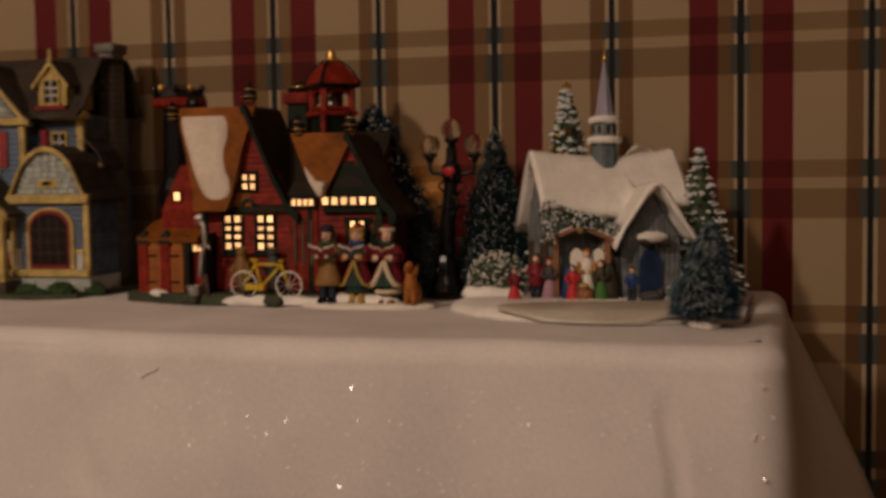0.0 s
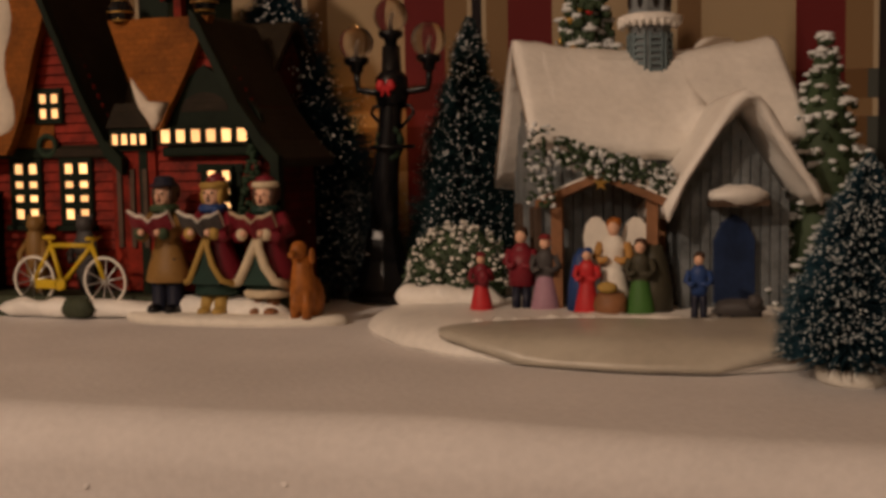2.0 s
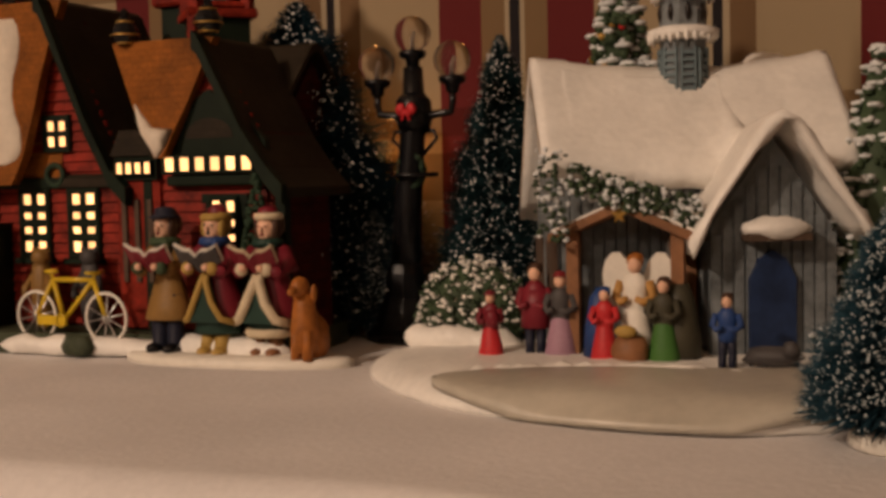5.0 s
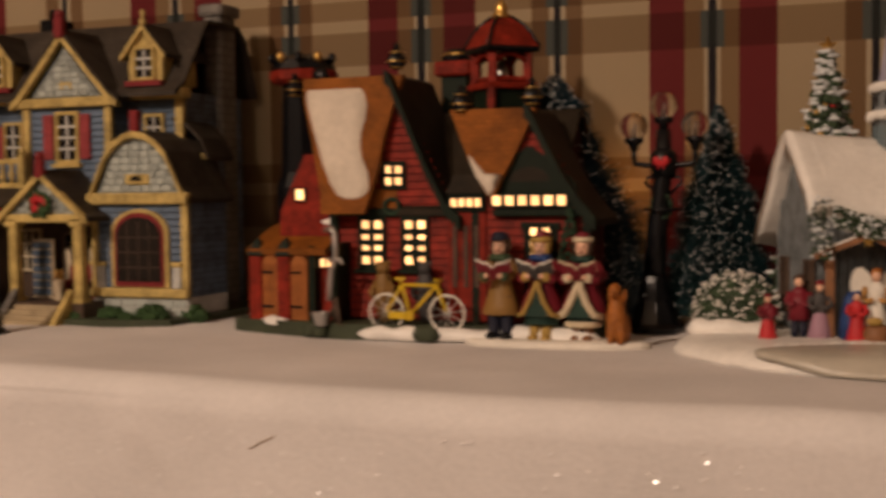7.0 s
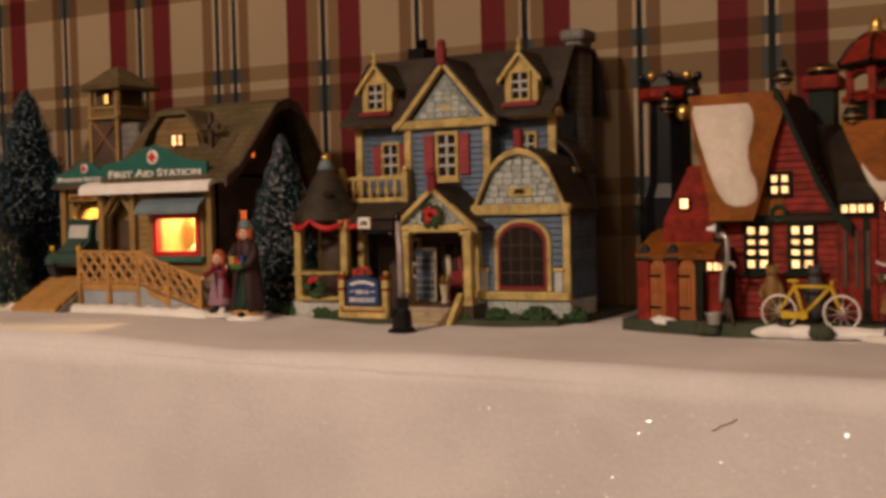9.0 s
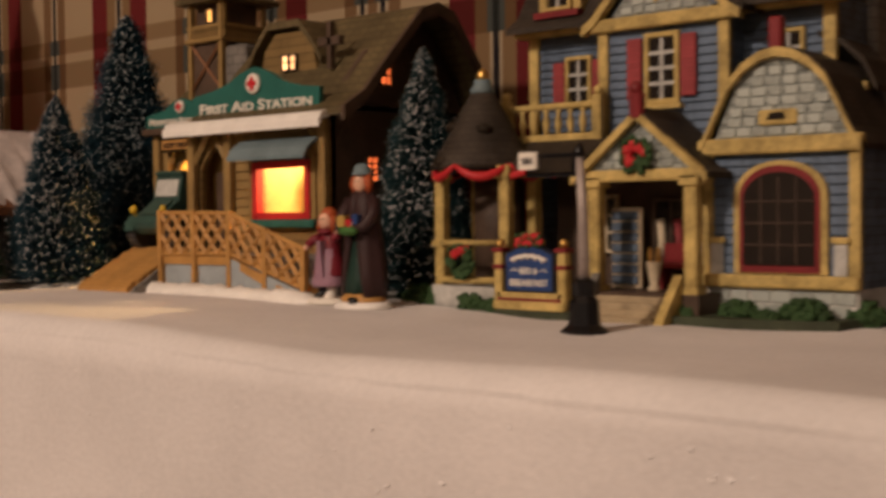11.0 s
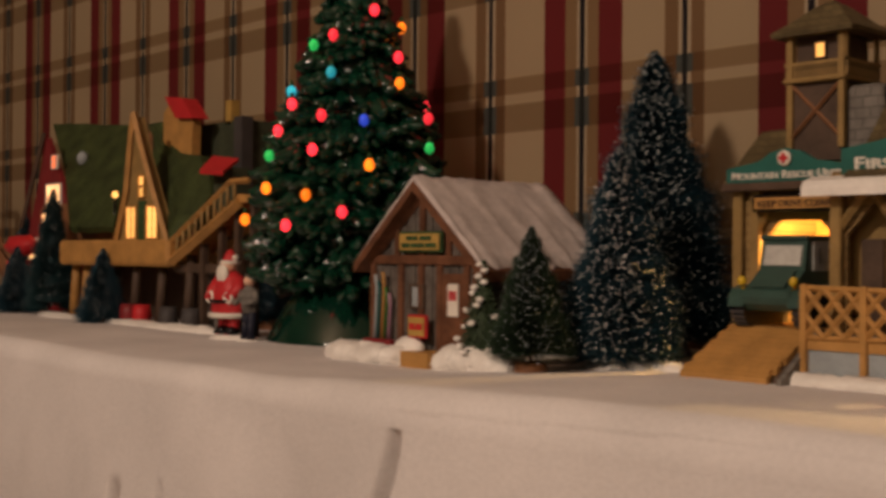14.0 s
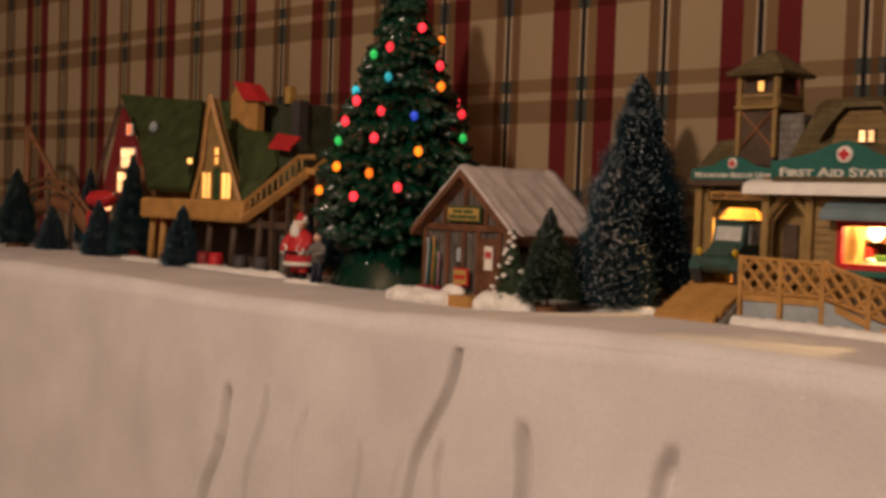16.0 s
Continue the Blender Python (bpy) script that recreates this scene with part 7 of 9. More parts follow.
    for a0, a1 in ((-150, -30), (-210, -150), (-30, 30)):
        part("porch_rail", Shape().tube([at_rim(a0 + (a1 - a0) * i / 10, rim, 0.0385) for i in range(11)], 0.0015, seg=6), "yellow", t)
        part("porch_rail", Shape().tube([at_rim(a0 + (a1 - a0) * i / 10, rim, 0.0190) for i in range(11)], 0.0018, seg=6), "yellow", t)
        n = 2 if a1 - a0 > 90 else 1
        for k in range(n):
            b0, b1 = a0 + (a1 - a0) * k / n, a0 + (a1 - a0) * (k + 1) / n
            part("swag", Shape().tube([at_rim(b0 + (b1 - b0) * i / 8, rim + 0.0030, 0.0788 - 0.0062 * math.sin(math.pi * i / 8)) for i in range(9)], [0.0011, 0.0017, 0.0021, 0.0024, 0.0025, 0.0024, 0.0021, 0.0017, 0.0011], seg=7), "signred", t, "red garland swag")
    w = Shape()
    rng = random.Random(1)
    wx, wy, _ = at_rim(-84, rim + 0.002, 0)
    for i in range(110):
        an, r = rng.uniform(0, 6.28), rng.uniform(0.0038, 0.0088)
        w.ball((wx + r * math.cos(an), wy - 0.002 * rng.random(), 0.0290 + r * math.sin(an)), rng.uniform(0.0012, 0.0021), 1 if 0.9 < an < 2.6 and r < 0.0075 else 0, 5, 3)
    part("wreath", w, ["shrub", "signred"], t, "green wreath with a red bow")
    # link roof between the turret porch and the gabled porch
    shingled(t, "link_roof", [(0.856, 0.0785), (0.866, 0.0825), (0.890, 0.0925), (0.918, 0.0960)], -0.742, -0.688, "x", "slate")
    part("link_beam", Shape().box(-0.742, -0.688, 0.8595, 0.8640, 0.0720, 0.0785), "yellow", t)
    for i in range(2):
        x0, x1 = -0.738 + i * 0.025, -0.713 + i * 0.025
        part("swag", Shape().tube([(x0, 0.857, 0.0784), ((x0 + x1) / 2 - 0.006, 0.8555, 0.0744), ((x0 + x1) / 2, 0.855, 0.0730), ((x0 + x1) / 2 + 0.006, 0.8555, 0.0744), (x1, 0.857, 0.0784)], [0.0011, 0.0018, 0.0022, 0.0018, 0.0011], seg=7), "signred", t, "red garland swag")
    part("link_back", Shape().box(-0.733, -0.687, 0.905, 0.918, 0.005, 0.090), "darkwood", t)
    window(t, (-0.703, 0.9040, 0.034), 0.017, 0.027, 3, 3, "cream", "darkpane", edge=0.0020, bar=0.0016)
    part("shutter", Shape().box(-0.6915, -0.6870, 0.9025, 0.9045, 0.0330, 0.0520, bev=0.0004), "rose", t, "rose-red louvred shutter")

    # boards of the blue walls
    def boards(parent, x0, x1, y, z0, z1, step=0.0046):
        me = mesh_of("board", Shape().prism([(-0.0010, 0.0), (0.001, 0.0), (0.001, step - 0.0005), (-0.0002, step - 0.0005)], x0, x1, "x"), "blue")
        for k in range(int((z1 - z0) / step)):
            o = new("board", me)
            o.parent = parent
            o.location = Vector((0, y, z0 + k * step)) - ORIGIN[parent]
    boards(main, -0.7525, -0.5865, 0.918, 0.097, 0.152)
    boards(cross, C - 0.0315, C + 0.0315, 0.900, 0.090, 0.147)
    boards(bay, bx0 + 0.0035, bx1 - 0.0035, by, 0.0240, 0.0800)
    # stones of the pale gables, each a little proud and uneven
    def stones(parent, cx, y, z0, z1, half, seed, w=0.0078, h=0.0046):
        rng = random.Random(seed)
        shapes = [mesh_of("stone", Shape().box(-w / 2 * k + 0.0003, w / 2 * k - 0.0003, -0.0010 * d, 0.0008, 0.0003, h - 0.0003, bev=0.0006), "bluestone") for k, d in ((1.0, 1.0), (0.86, 1.25), (1.0, 0.8))]
        z, row = z0, 0
        while z + h < z1:
            hw = min(half(z), half(z + h)) - 0.0015
            n = int((2 * hw) / w)
            for k in range(n):
                o = new("stone", rng.choice(shapes))
                o.parent = parent
                o.location = Vector((cx + (k + 0.5 - n / 2) * w + (0.0015 if row % 2 else -0.0015) * (n > 1), y, z)) - ORIGIN[parent]
                o.rotation_euler = (0, rng.uniform(-0.04, 0.04), 0)
            z, row = z + h, row + 1
    outline = sorted((z, -u * 0.90) for u, z in prof)
    stones(bell, bc, by - 0.0010, 0.0880, 0.1265, lambda z: float(np.interp(z, [p[0] for p in outline], [p[1] for p in outline])), 4)
    stones(face, C, 0.8975, 0.1550, 0.1880, lambda z: 0.029 * (0.1885 - z) / 0.034, 5, 0.0072, 0.0042)
    stones(porch, P, 0.8600, 0.0745, 0.0970, lambda z: 0.029 * (0.0975 - z) / 0.0235, 6, 0.0066, 0.0040)
    stones(foot, bc, by - 0.0018, 0.0050, 0.0178, lambda z: 0.0370, 7, 0.0100, 0.0060)

inn()

def lettering(parent, words, at, size, mat, width=None):
    """Raised writing that faces -y, in the built-in font, one mesh."""
    cu = bpy.data.curves.new("words", "FONT")
    cu.body, cu.size, cu.extrude, cu.align_x = words, size, 0.0004, "CENTER"
    cu.small_caps_scale, cu.offset = 0.80, size * 0.018
    for i, ch in enumerate(words):
        cu.body_format[i].use_small_caps = ch.islower()
    if width:
        cu.space_character = 1.0
    tmp = new("words", cu)
    dg = bpy.context.evaluated_depsgraph_get()
    me = bpy.data.meshes.new_from_object(tmp.evaluated_get(dg))
    bpy.data.objects.remove(tmp)
    me.transform(Matrix.Rotation(radians(90), 4, "X"))
    if width:
        xs = [v.co.x for v in me.vertices]
        me.transform(Matrix.Diagonal((width / (max(xs) - min(xs)), 1, 1, 1)))
    me.materials.clear()
    me.materials.append(M[mat])
    ob = new("lettering", me)
    ob.parent = parent
    ob.location = Vector(at) - ORIGIN[parent]
    return ob

def inn_sign():
    t = thing("inn_sign", (-0.704, 0.838, 0), "blue board sign in a yellow frame with a red swag", "sign")
    for x in (-0.7255, -0.6825):
        part("post", Shape().box(x - 0.0027, x + 0.0027, 0.8355, 0.8420, 0.0, 0.0335, bev=0.0008), "yellow", t)
        part("knob", Shape().ball((x, 0.8388, 0.0366), 0.0027), "gold", t)
        part("shoulder", Shape().box(x - 0.0040, x + 0.0040, 0.8346, 0.8430, 0.0318, 0.0342, bev=0.0006), "maroon", t)
        part("band", Shape().box(x - 0.0033, x + 0.0033, 0.8349, 0.8426, 0.0225, 0.0248, bev=0.0005), "maroon", t)
    part("board", Shape().prism([(-0.7205, 0.0095), (-0.6875, 0.0095), (-0.6875, 0.0310), (-0.697, 0.0355), (-0.704, 0.0370), (-0.711, 0.0355), (-0.7205, 0.0310)], 0.8365, 0.8405, "y"), "navy", t, "deep blue board")
    part("panel", Shape().prism([(-0.7192, 0.0108), (-0.6888, 0.0108), (-0.6888, 0.0302), (-0.697, 0.0340), (-0.704, 0.0352), (-0.711, 0.0340), (-0.7192, 0.0302)], 0.8358, 0.8368, "y"), "bluepaint", t)
    part("rail", Shape().box(-0.7255, -0.6825, 0.8355, 0.8420, 0.0060, 0.0095).box(-0.7275, -0.6805, 0.8345, 0.8430, 0.0, 0.0048), "yellow", t)
    part("rail", Shape().box(-0.7255, -0.6825, 0.8350, 0.8425, 0.0046, 0.0064), "maroon", t)
    # the name is a plain wavy bar; the words below it can be read
    part("lettering", Shape().tube([(-0.7160 + 0.0024 * k, 0.8356, 0.0275 + 0.0022 * math.sin(math.pi * k / 10) + 0.0006 * (-1) ** k) for k in range(11)], [0.0010] + [0.0016, 0.0012] * 5, seg=6), "white", t)
    lettering(t, "BED &", (-0.704, 0.8356, 0.0200), 0.0048, "white", 0.012)
    for k in (-1, 1):
        part("flourish", Shape().tube([(-0.704 + k * 0.0078, 0.8357, 0.0215), (-0.704 + k * 0.0100, 0.8357, 0.0226), (-0.704 + k * 0.0125, 0.8357, 0.0212)], 0.0004, seg=5), "white", t)
    lettering(t, "BREAKFAST", (-0.704, 0.8356, 0.0132), 0.0052, "white", 0.0255)
    s = Shape()
    rng = random.Random(4)
    for i in range(50):
        s.ball((-0.704 + rng.uniform(-0.0085, 0.0085), 0.8355, 0.0385 + rng.uniform(-0.0035, 0.0030)), rng.uniform(0.0010, 0.0021), 1 if i % 3 == 0 or i < 12 else 0, 6, 4)
    part("swag", s, ["signred", "shrub"], t, "red swag with greenery")
    t.location += Vector((-0.0040, 0.0070, 0.0055))
    t.scale = (0.9, 0.9, 0.9)

inn_sign()

def sign_post():
    x, y = -0.6655, 0.8285
    t = thing("sign_post", (x, y, 0), "dull pewter sign post on a black base with a hanging board", "sign post")
    part("base", Shape().lathe([(0.0104, 0), (0.0106, 0.0025), (0.0074, 0.0050), (0.0066, 0.0150), (0.0048, 0.0175), (0.0052, 0.0235), (0.0034, 0.0250)], (x, y, 0), 8, smooth=False), "black", t)
    part("pole", Shape().tube([(x, y, 0.024), (x - 0.0005, y, 0.055), (x - 0.002, y, 0.0790)], [0.0025, 0.0023, 0.0019], seg=10), "pewter", t)
    part("cap", Shape().lathe([(0.0026, 0.0780), (0.0030, 0.0800), (0.0016, 0.0830), (0.0004, 0.0842)], (x - 0.002, y, 0), 10), "black", t)
    b = part("board", Shape().box(-0.6960, -0.6680, y - 0.0016, y + 0.0016, 0.0695, 0.0800, bev=0.0006), "black", t, "black framed sign board")
    part("face", Shape().box(-0.6935, -0.6702, y - 0.0024, y - 0.0014, 0.0716, 0.0780), "drab", b)
    pl = part("end_plate", Shape().box(-0.6975, -0.6875, y - 0.0045, y - 0.0022, 0.0730, 0.0808, bev=0.0004), "white", t, "white plate with dark marks")
    bars(pl, -0.6950, -0.6897, 0.0754, 0.0028, y - 0.0046, "charcoal", [1, 0.7, 2, 0.7, 1])
    t.location += Vector((0.0195, -0.0300, 0))

sign_post()

# ---- first aid station, cabin, christmas tree, cottage ----
def cross_badge(parent, x, y, z, r):
    b = part("badge", Shape().lathe([(r, 0), (r, 0.0012), (r * 0.92, 0.0018)], (0, 0, 0), 24, tilt=Matrix.Rotation(radians(90), 3, "X")), "white", parent, "white disc with a red cross", at=(x, y, z))
    a, c = r * 0.66, r * 0.25
    part("cross", Shape().prism([(x - a, z - c), (x - c, z - c), (x - c, z - a), (x + c, z - a), (x + c, z - c), (x + a, z - c), (x + a, z + c), (x + c, z + c), (x + c, z + a), (x - c, z + a), (x - c, z + c), (x - a, z + c)], y - 0.0024, y - 0.0016, "y"), "signred", b)

def first_aid_station():
    t = thing("first_aid_station", (-0.965, 0.915, 0), "khaki first aid station with green signs and glowing windows", "building")
    # the main block stands forward; the garage wing is set back from it
    F, G, fl = 0.862, 0.897, 0.031
    x0, xm, x1 = -1.078, -0.997, -0.869
    part("footing", Shape().box(xm, x1, F - 0.001, 0.985, 0.0, fl), "stone", t)
    part("footing", Shape().box(x0, xm - 0.0005, G - 0.001, 0.985, 0.0, fl), "stone", t)
    gx0, gx1, dx0, dx1, wx0, wx1, wz0, wz1 = -1.059, -1.014, -0.988, -0.959, -0.9305, -0.8870, 0.0550, 0.0830
    for a, b, z0, z1 in ((xm, dx0, fl, 0.118), (dx1, wx0, fl, 0.118), (wx1, x1, fl, 0.118), (wx0, wx1, wz1, 0.118), (wx0, wx1, fl, wz0)):
        part("wall_panel", Shape().box(a, b, F, F + 0.004, z0, z1), "khaki", t)
    for a, b in ((x0, gx0), (gx1, xm)):
        part("wall_panel", Shape().box(a, b, G, G + 0.004, fl, 0.115), "khaki", t)
    part("garage_arch", Shape().prism([(gx0, 0.115), (gx0, 0.0835), (gx0 + 0.0095, 0.0935), (gx1 - 0.0095, 0.0935), (gx1, 0.0835), (gx1, 0.115)], G, G + 0.004, "y"), "khaki", t)
    part("door_arch", Shape().prism([(dx0, 0.118), (dx0, 0.084), ((dx0 + dx1) / 2, 0.1005), (dx1, 0.084), (dx1, 0.118)], F, F + 0.004, "y"), "khaki", t)
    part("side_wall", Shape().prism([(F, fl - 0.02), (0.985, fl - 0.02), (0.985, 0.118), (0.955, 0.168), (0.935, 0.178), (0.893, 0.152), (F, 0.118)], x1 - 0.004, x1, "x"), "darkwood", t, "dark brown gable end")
    part("side_wall", Shape().prism([(G, fl - 0.02), (0.985, fl - 0.02), (0.985, 0.114), (0.94, 0.130), (G, 0.114)], x0, x0 + 0.004, "x"), "khaki", t)
    part("back_wall", Shape().box(x0, x1, 0.981, 0.985, fl, 0.118), "tanwood", t)
    part("indoor_floor", Shape().box(xm, x1, F + 0.004, 0.981, fl - 0.002, fl), "tanwood", t)
    part("indoor_floor", Shape().box(x0, xm - 0.0005, G + 0.004, 0.981, fl - 0.002, fl), "tanwood", t)
    part("partition", Shape().box(-1.0005, -0.9945, F + 0.004, 0.981, fl, 0.116), "khakitrim", t)
    part("partition", Shape().box(-0.9570, -0.9540, F + 0.004, 0.981, fl, 0.116), "khakitrim", t)
    part("indoor_ceiling", Shape().box(xm, x1, F + 0.004, 0.981, 0.116, 0.119), "white", t)
    part("indoor_ceiling", Shape().box(x0, xm - 0.0005, G + 0.004, 0.981, 0.112, 0.115), "white", t)
    part("recess_wall", Shape().box(-0.9945, -0.9570, F + 0.014, F + 0.017, fl, 0.116), "khakitrim", t)
    window(t, (-0.9655, F + 0.0125, 0.056), 0.0035, 0.016, 1, 2, "khakitrim", "lit", edge=0.0008)
    part("door", Shape().box(-0.9860, -0.9730, F + 0.0105, F + 0.0142, fl, 0.082, bev=0.0008), "darkwood", t, "dark brown door")
    # boards of the front
    for a, b, f in ((x0, gx0 - 0.003, G), (dx1 + 0.003, wx0 - 0.004, F), (wx1 + 0.004, x1, F)):
        z = fl + 0.001
        while z < 0.108:
            part("board", Shape().prism([(f - 0.0012, z), (f + 0.001, z), (f + 0.001, z + 0.0048), (f - 0.0002, z + 0.0048)], a, b, "x"), "khakitrim", t)
            z += 0.0055
    for x, f, top in ((gx0 - 0.004, G, 0.113), (dx0 - 0.004, F, 0.116), (dx1 + 0.003, F, 0.116), (x1 - 0.003, F, 0.116), (x0 + 0.003, G, 0.113)):
        part("post", Shape().box(x - 0.0032, x + 0.0032, f - 0.006, f - 0.0012, fl, top, bev=0.0006), "khakitrim", t)
    for k, cx, w, f in ((1, dx0 - 0.004, 0.0165, F), (-1, dx1 + 0.003, 0.0165, F), (-1, x1 - 0.003, 0.012, F), (1, gx0 - 0.004, 0.011, G)):
        part("brace", Shape().tube([(cx, f - 0.0035, 0.086), (cx + k * w, f - 0.0035, 0.107)], 0.0024, seg=4, smooth=False), "khakitrim", t)
    # big lit window with a red frame; room behind with bed and shelves
    s = Shape()
    for a, b, z0, z1 in ((wx0 - 0.0035, wx0 + 0.0006, wz0 - 0.0035, wz1 + 0.0035), (wx1 - 0.0006, wx1 + 0.0035, wz0 - 0.0035, wz1 + 0.0035), (wx0, wx1, wz0 - 0.0035, wz0 + 0.0006), (wx0, wx1, wz1 - 0.0006, wz1 + 0.0035)):
        s.box(a, b, F - 0.0042, F + 0.001, z0, z1)
    fr = part("window", s, "signred", t, "red window frame")
    part("surround", Shape().box(wx0 - 0.0075, wx0 - 0.0037, F - 0.003, F, wz0 - 0.008, wz1 + 0.006), "khakitrim", fr)
    part("surround", Shape().box(wx1 + 0.0037, wx1 + 0.0075, F - 0.003, F, wz0 - 0.008, wz1 + 0.006), "khakitrim", fr)
    part("sill", Shape().box(wx0 - 0.008, wx1 + 0.008, F - 0.0065, F, wz0 - 0.0085, wz0 - 0.0037, bev=0.0008), "signgreen", fr)
    s = Shape()
    for k in range(1, 4):
        s.box(wx0 + (wx1 - wx0) * k / 4 - 0.0004, wx0 + (wx1 - wx0) * k / 4 + 0.0004, 0.9765, 0.981, 0.052, 0.090)
    s.box(-0.959, wx1, 0.943, 0.981, 0.0700, 0.0712)
    part("shelving", s, "brown", t)
    for x, z, w, h, m in ((-0.953, 0.050, 0.010, 0.016, "signred"), (-0.941, 0.050, 0.012, 0.010, "leaf"), (-0.926, 0.050, 0.009, 0.022, "brown"), (-0.953, 0.0715, 0.006, 0.009, "white"), (-0.944, 0.0715, 0.005, 0.007, "signred"), (-0.928, 0.0715, 0.007, 0.010, "bluegrey"), (-0.912, 0.050, 0.011, 0.013, "brown")):
        part("cupboard_item", Shape().box(x - w / 2, x + w / 2, 0.944, 0.955, z, z + h, bev=0.001), m, t)
    part("ceiling_bulb", Shape().ball((-0.9370, 0.927, 0.0790), (0.0065, 0.0065, 0.0085), 0, 12, 8).tube([(-0.9370, 0.927, 0.087), (-0.9370, 0.927, 0.116)], 0.0012, seg=6), "bulbwarm", t, "glowing warm bulb")
    part("sickbed", Shape().box(-0.936, -0.902, 0.900, 0.914, 0.0485, 0.0555, bev=0.001).lump((-0.931, 0.907, 0.0570), (0.004, 0.005, 0.002), 1, 0.2), "white", t)
    # awning
    part("awning", Shape().chevron([(0.8440, 0.0890), (0.8468, 0.0940), (0.8545, 0.0990), (F, 0.1005)], 0.0022, -0.9410, -0.8730, "x"), "awning", t, "blue-grey curved awning")
    # signs
    part("sign_board", Shape().prism([(-0.9890, 0.1160), (-0.8730, 0.1150), (-0.8730, 0.1285), (-0.890, 0.1305), (-0.905, 0.1345), (-0.917, 0.1410), (-0.9295, 0.1445), (-0.942, 0.1415), (-0.954, 0.1360), (-0.968, 0.1325), (-0.9890, 0.1295)], 0.8570, 0.8605, "y"), "signgreen", t, "green sign board")
    lettering(t, "First Aid Station", (-0.9300, 0.8566, 0.1182), 0.0090, "white", 0.102)
    cross_badge(t, -0.9295, 0.8568, 0.1342, 0.0062)
    part("snow_ledge", Shape().chevron([(0.8455, 0.1085), (0.8480, 0.1125), (0.8560, 0.1152), (0.870, 0.1165)], 0.0042, -1.0060, -0.8620, "x"), "snow", t, "snow along the eave")
    part("sign_board", Shape().prism([(-1.0800, 0.1160), (-1.0020, 0.1160), (-1.0020, 0.1245), (-1.022, 0.1275), (-1.031, 0.1330), (-1.0405, 0.1352), (-1.050, 0.1330), (-1.058, 0.1280), (-1.0800, 0.1245)], 0.8875, 0.8915, "y"), "signgreen", t, "green sign board")
    lettering(t, "Mountain Rescue Unit", (-1.0410, 0.8871, 0.1178), 0.0062, "white", 0.070)
    cross_badge(t, -1.0405, 0.8872, 0.1292, 0.0044)
    part("eave_board", Shape().box(-1.0820, -1.0020, 0.8845, 0.900, 0.1110, 0.1156, bev=0.0006), "darkwood", t)
    part("name_plate", Shape().box(-1.0610, -1.0050, 0.8850, 0.8875, 0.0985, 0.1080, bev=0.0006), "black", t, "black-edged tan name plate")
    part("plate_face", Shape().box(-1.0590, -1.0070, 0.8844, 0.8852, 0.1000, 0.1065), "tanwood", t)
    lettering(t, "KEEP DRIVE CLEAR", (-1.0330, 0.8842, 0.1012), 0.0052, "hair", 0.047)
    # roofs
    part("roof", Shape().chevron([(0.8520, 0.1150), (0.868, 0.1250), (0.893, 0.1510), (0.920, 0.1785), (0.935, 0.1830), (0.950, 0.1790), (0.975, 0.150), (0.992, 0.122)], 0.004, -0.985, -0.8500, "x"), "olive", t, "olive-brown shingle roof")
    part("roof", Shape().chevron([(0.8890, 0.1150), (0.908, 0.1310), (0.932, 0.1505), (0.945, 0.1525), (0.968, 0.1390), (0.992, 0.115)], 0.004, -1.084, -0.985, "x"), "olive", t, "olive-brown shingle roof")
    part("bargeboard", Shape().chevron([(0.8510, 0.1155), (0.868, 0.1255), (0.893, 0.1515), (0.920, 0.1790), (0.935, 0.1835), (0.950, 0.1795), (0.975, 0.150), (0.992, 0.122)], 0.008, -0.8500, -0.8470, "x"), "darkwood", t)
    # dormer
    D = -0.930
    part("dormer", Shape().prism([(D - 0.026, 0.140), (D + 0.026, 0.140), (D + 0.022, 0.158), (D + 0.012, 0.1685), (D - 0.012, 0.1685), (D - 0.022, 0.158)], 0.886, 0.93, "y"), "khaki", t)
    part("dormer_roof", Shape().chevron([(D - 0.034, 0.1500), (D - 0.026, 0.1620), (D - 0.014, 0.1750), (D + 0.014, 0.1750), (D + 0.026, 0.1620), (D + 0.034, 0.1500)], 0.0045, 0.8810, 0.935, "y"), "olive", t)
    for dx in (-0.0008, 0.0062):
        window(t, (D + dx, 0.8850, 0.1450), 0.0050, 0.0085, 1, 2, "darkwood", "lit", edge=0.0009, bar=0.0006)
    part("roof_vane", Shape().box(-0.8895, -0.8865, 0.880, 0.884, 0.142, 0.170).box(-0.8970, -0.8790, 0.880, 0.884, 0.1560, 0.1610), "darkwood", t)
    # lookout tower
    X, Y = -1.0290, 0.920
    part("tower_base", Shape().box(X - 0.0158, X + 0.0158, Y - 0.018, Y + 0.018, 0.128, 0.1738), "darkwood", t, "dark timber lookout tower")
    for k in (-1, 1):
        part("tower_brace", Shape().tube([(X - k * 0.015, Y - 0.0195, 0.142), (X + k * 0.015, Y - 0.0195, 0.172)], 0.0012, seg=4, smooth=False), "brown", t)
        part("tower_post", Shape().box(X + k * 0.0163 - 0.0018, X + k * 0.0163 + 0.0018, Y - 0.0205, Y - 0.0165, 0.135, 0.204), "khakitrim", t)
    part("tower_floor", Shape().box(X - 0.0198, X + 0.0198, Y - 0.0225, Y + 0.0225, 0.1735, 0.1762, bev=0.0008), "khakitrim", t)
    part("tower_rail", Shape().box(X - 0.0200, X + 0.0200, Y - 0.0200, Y - 0.0182, 0.1838, 0.1856).box(X + 0.0182, X + 0.0200, Y - 0.0200, Y + 0.0200, 0.1838, 0.1856), "khakitrim", t)
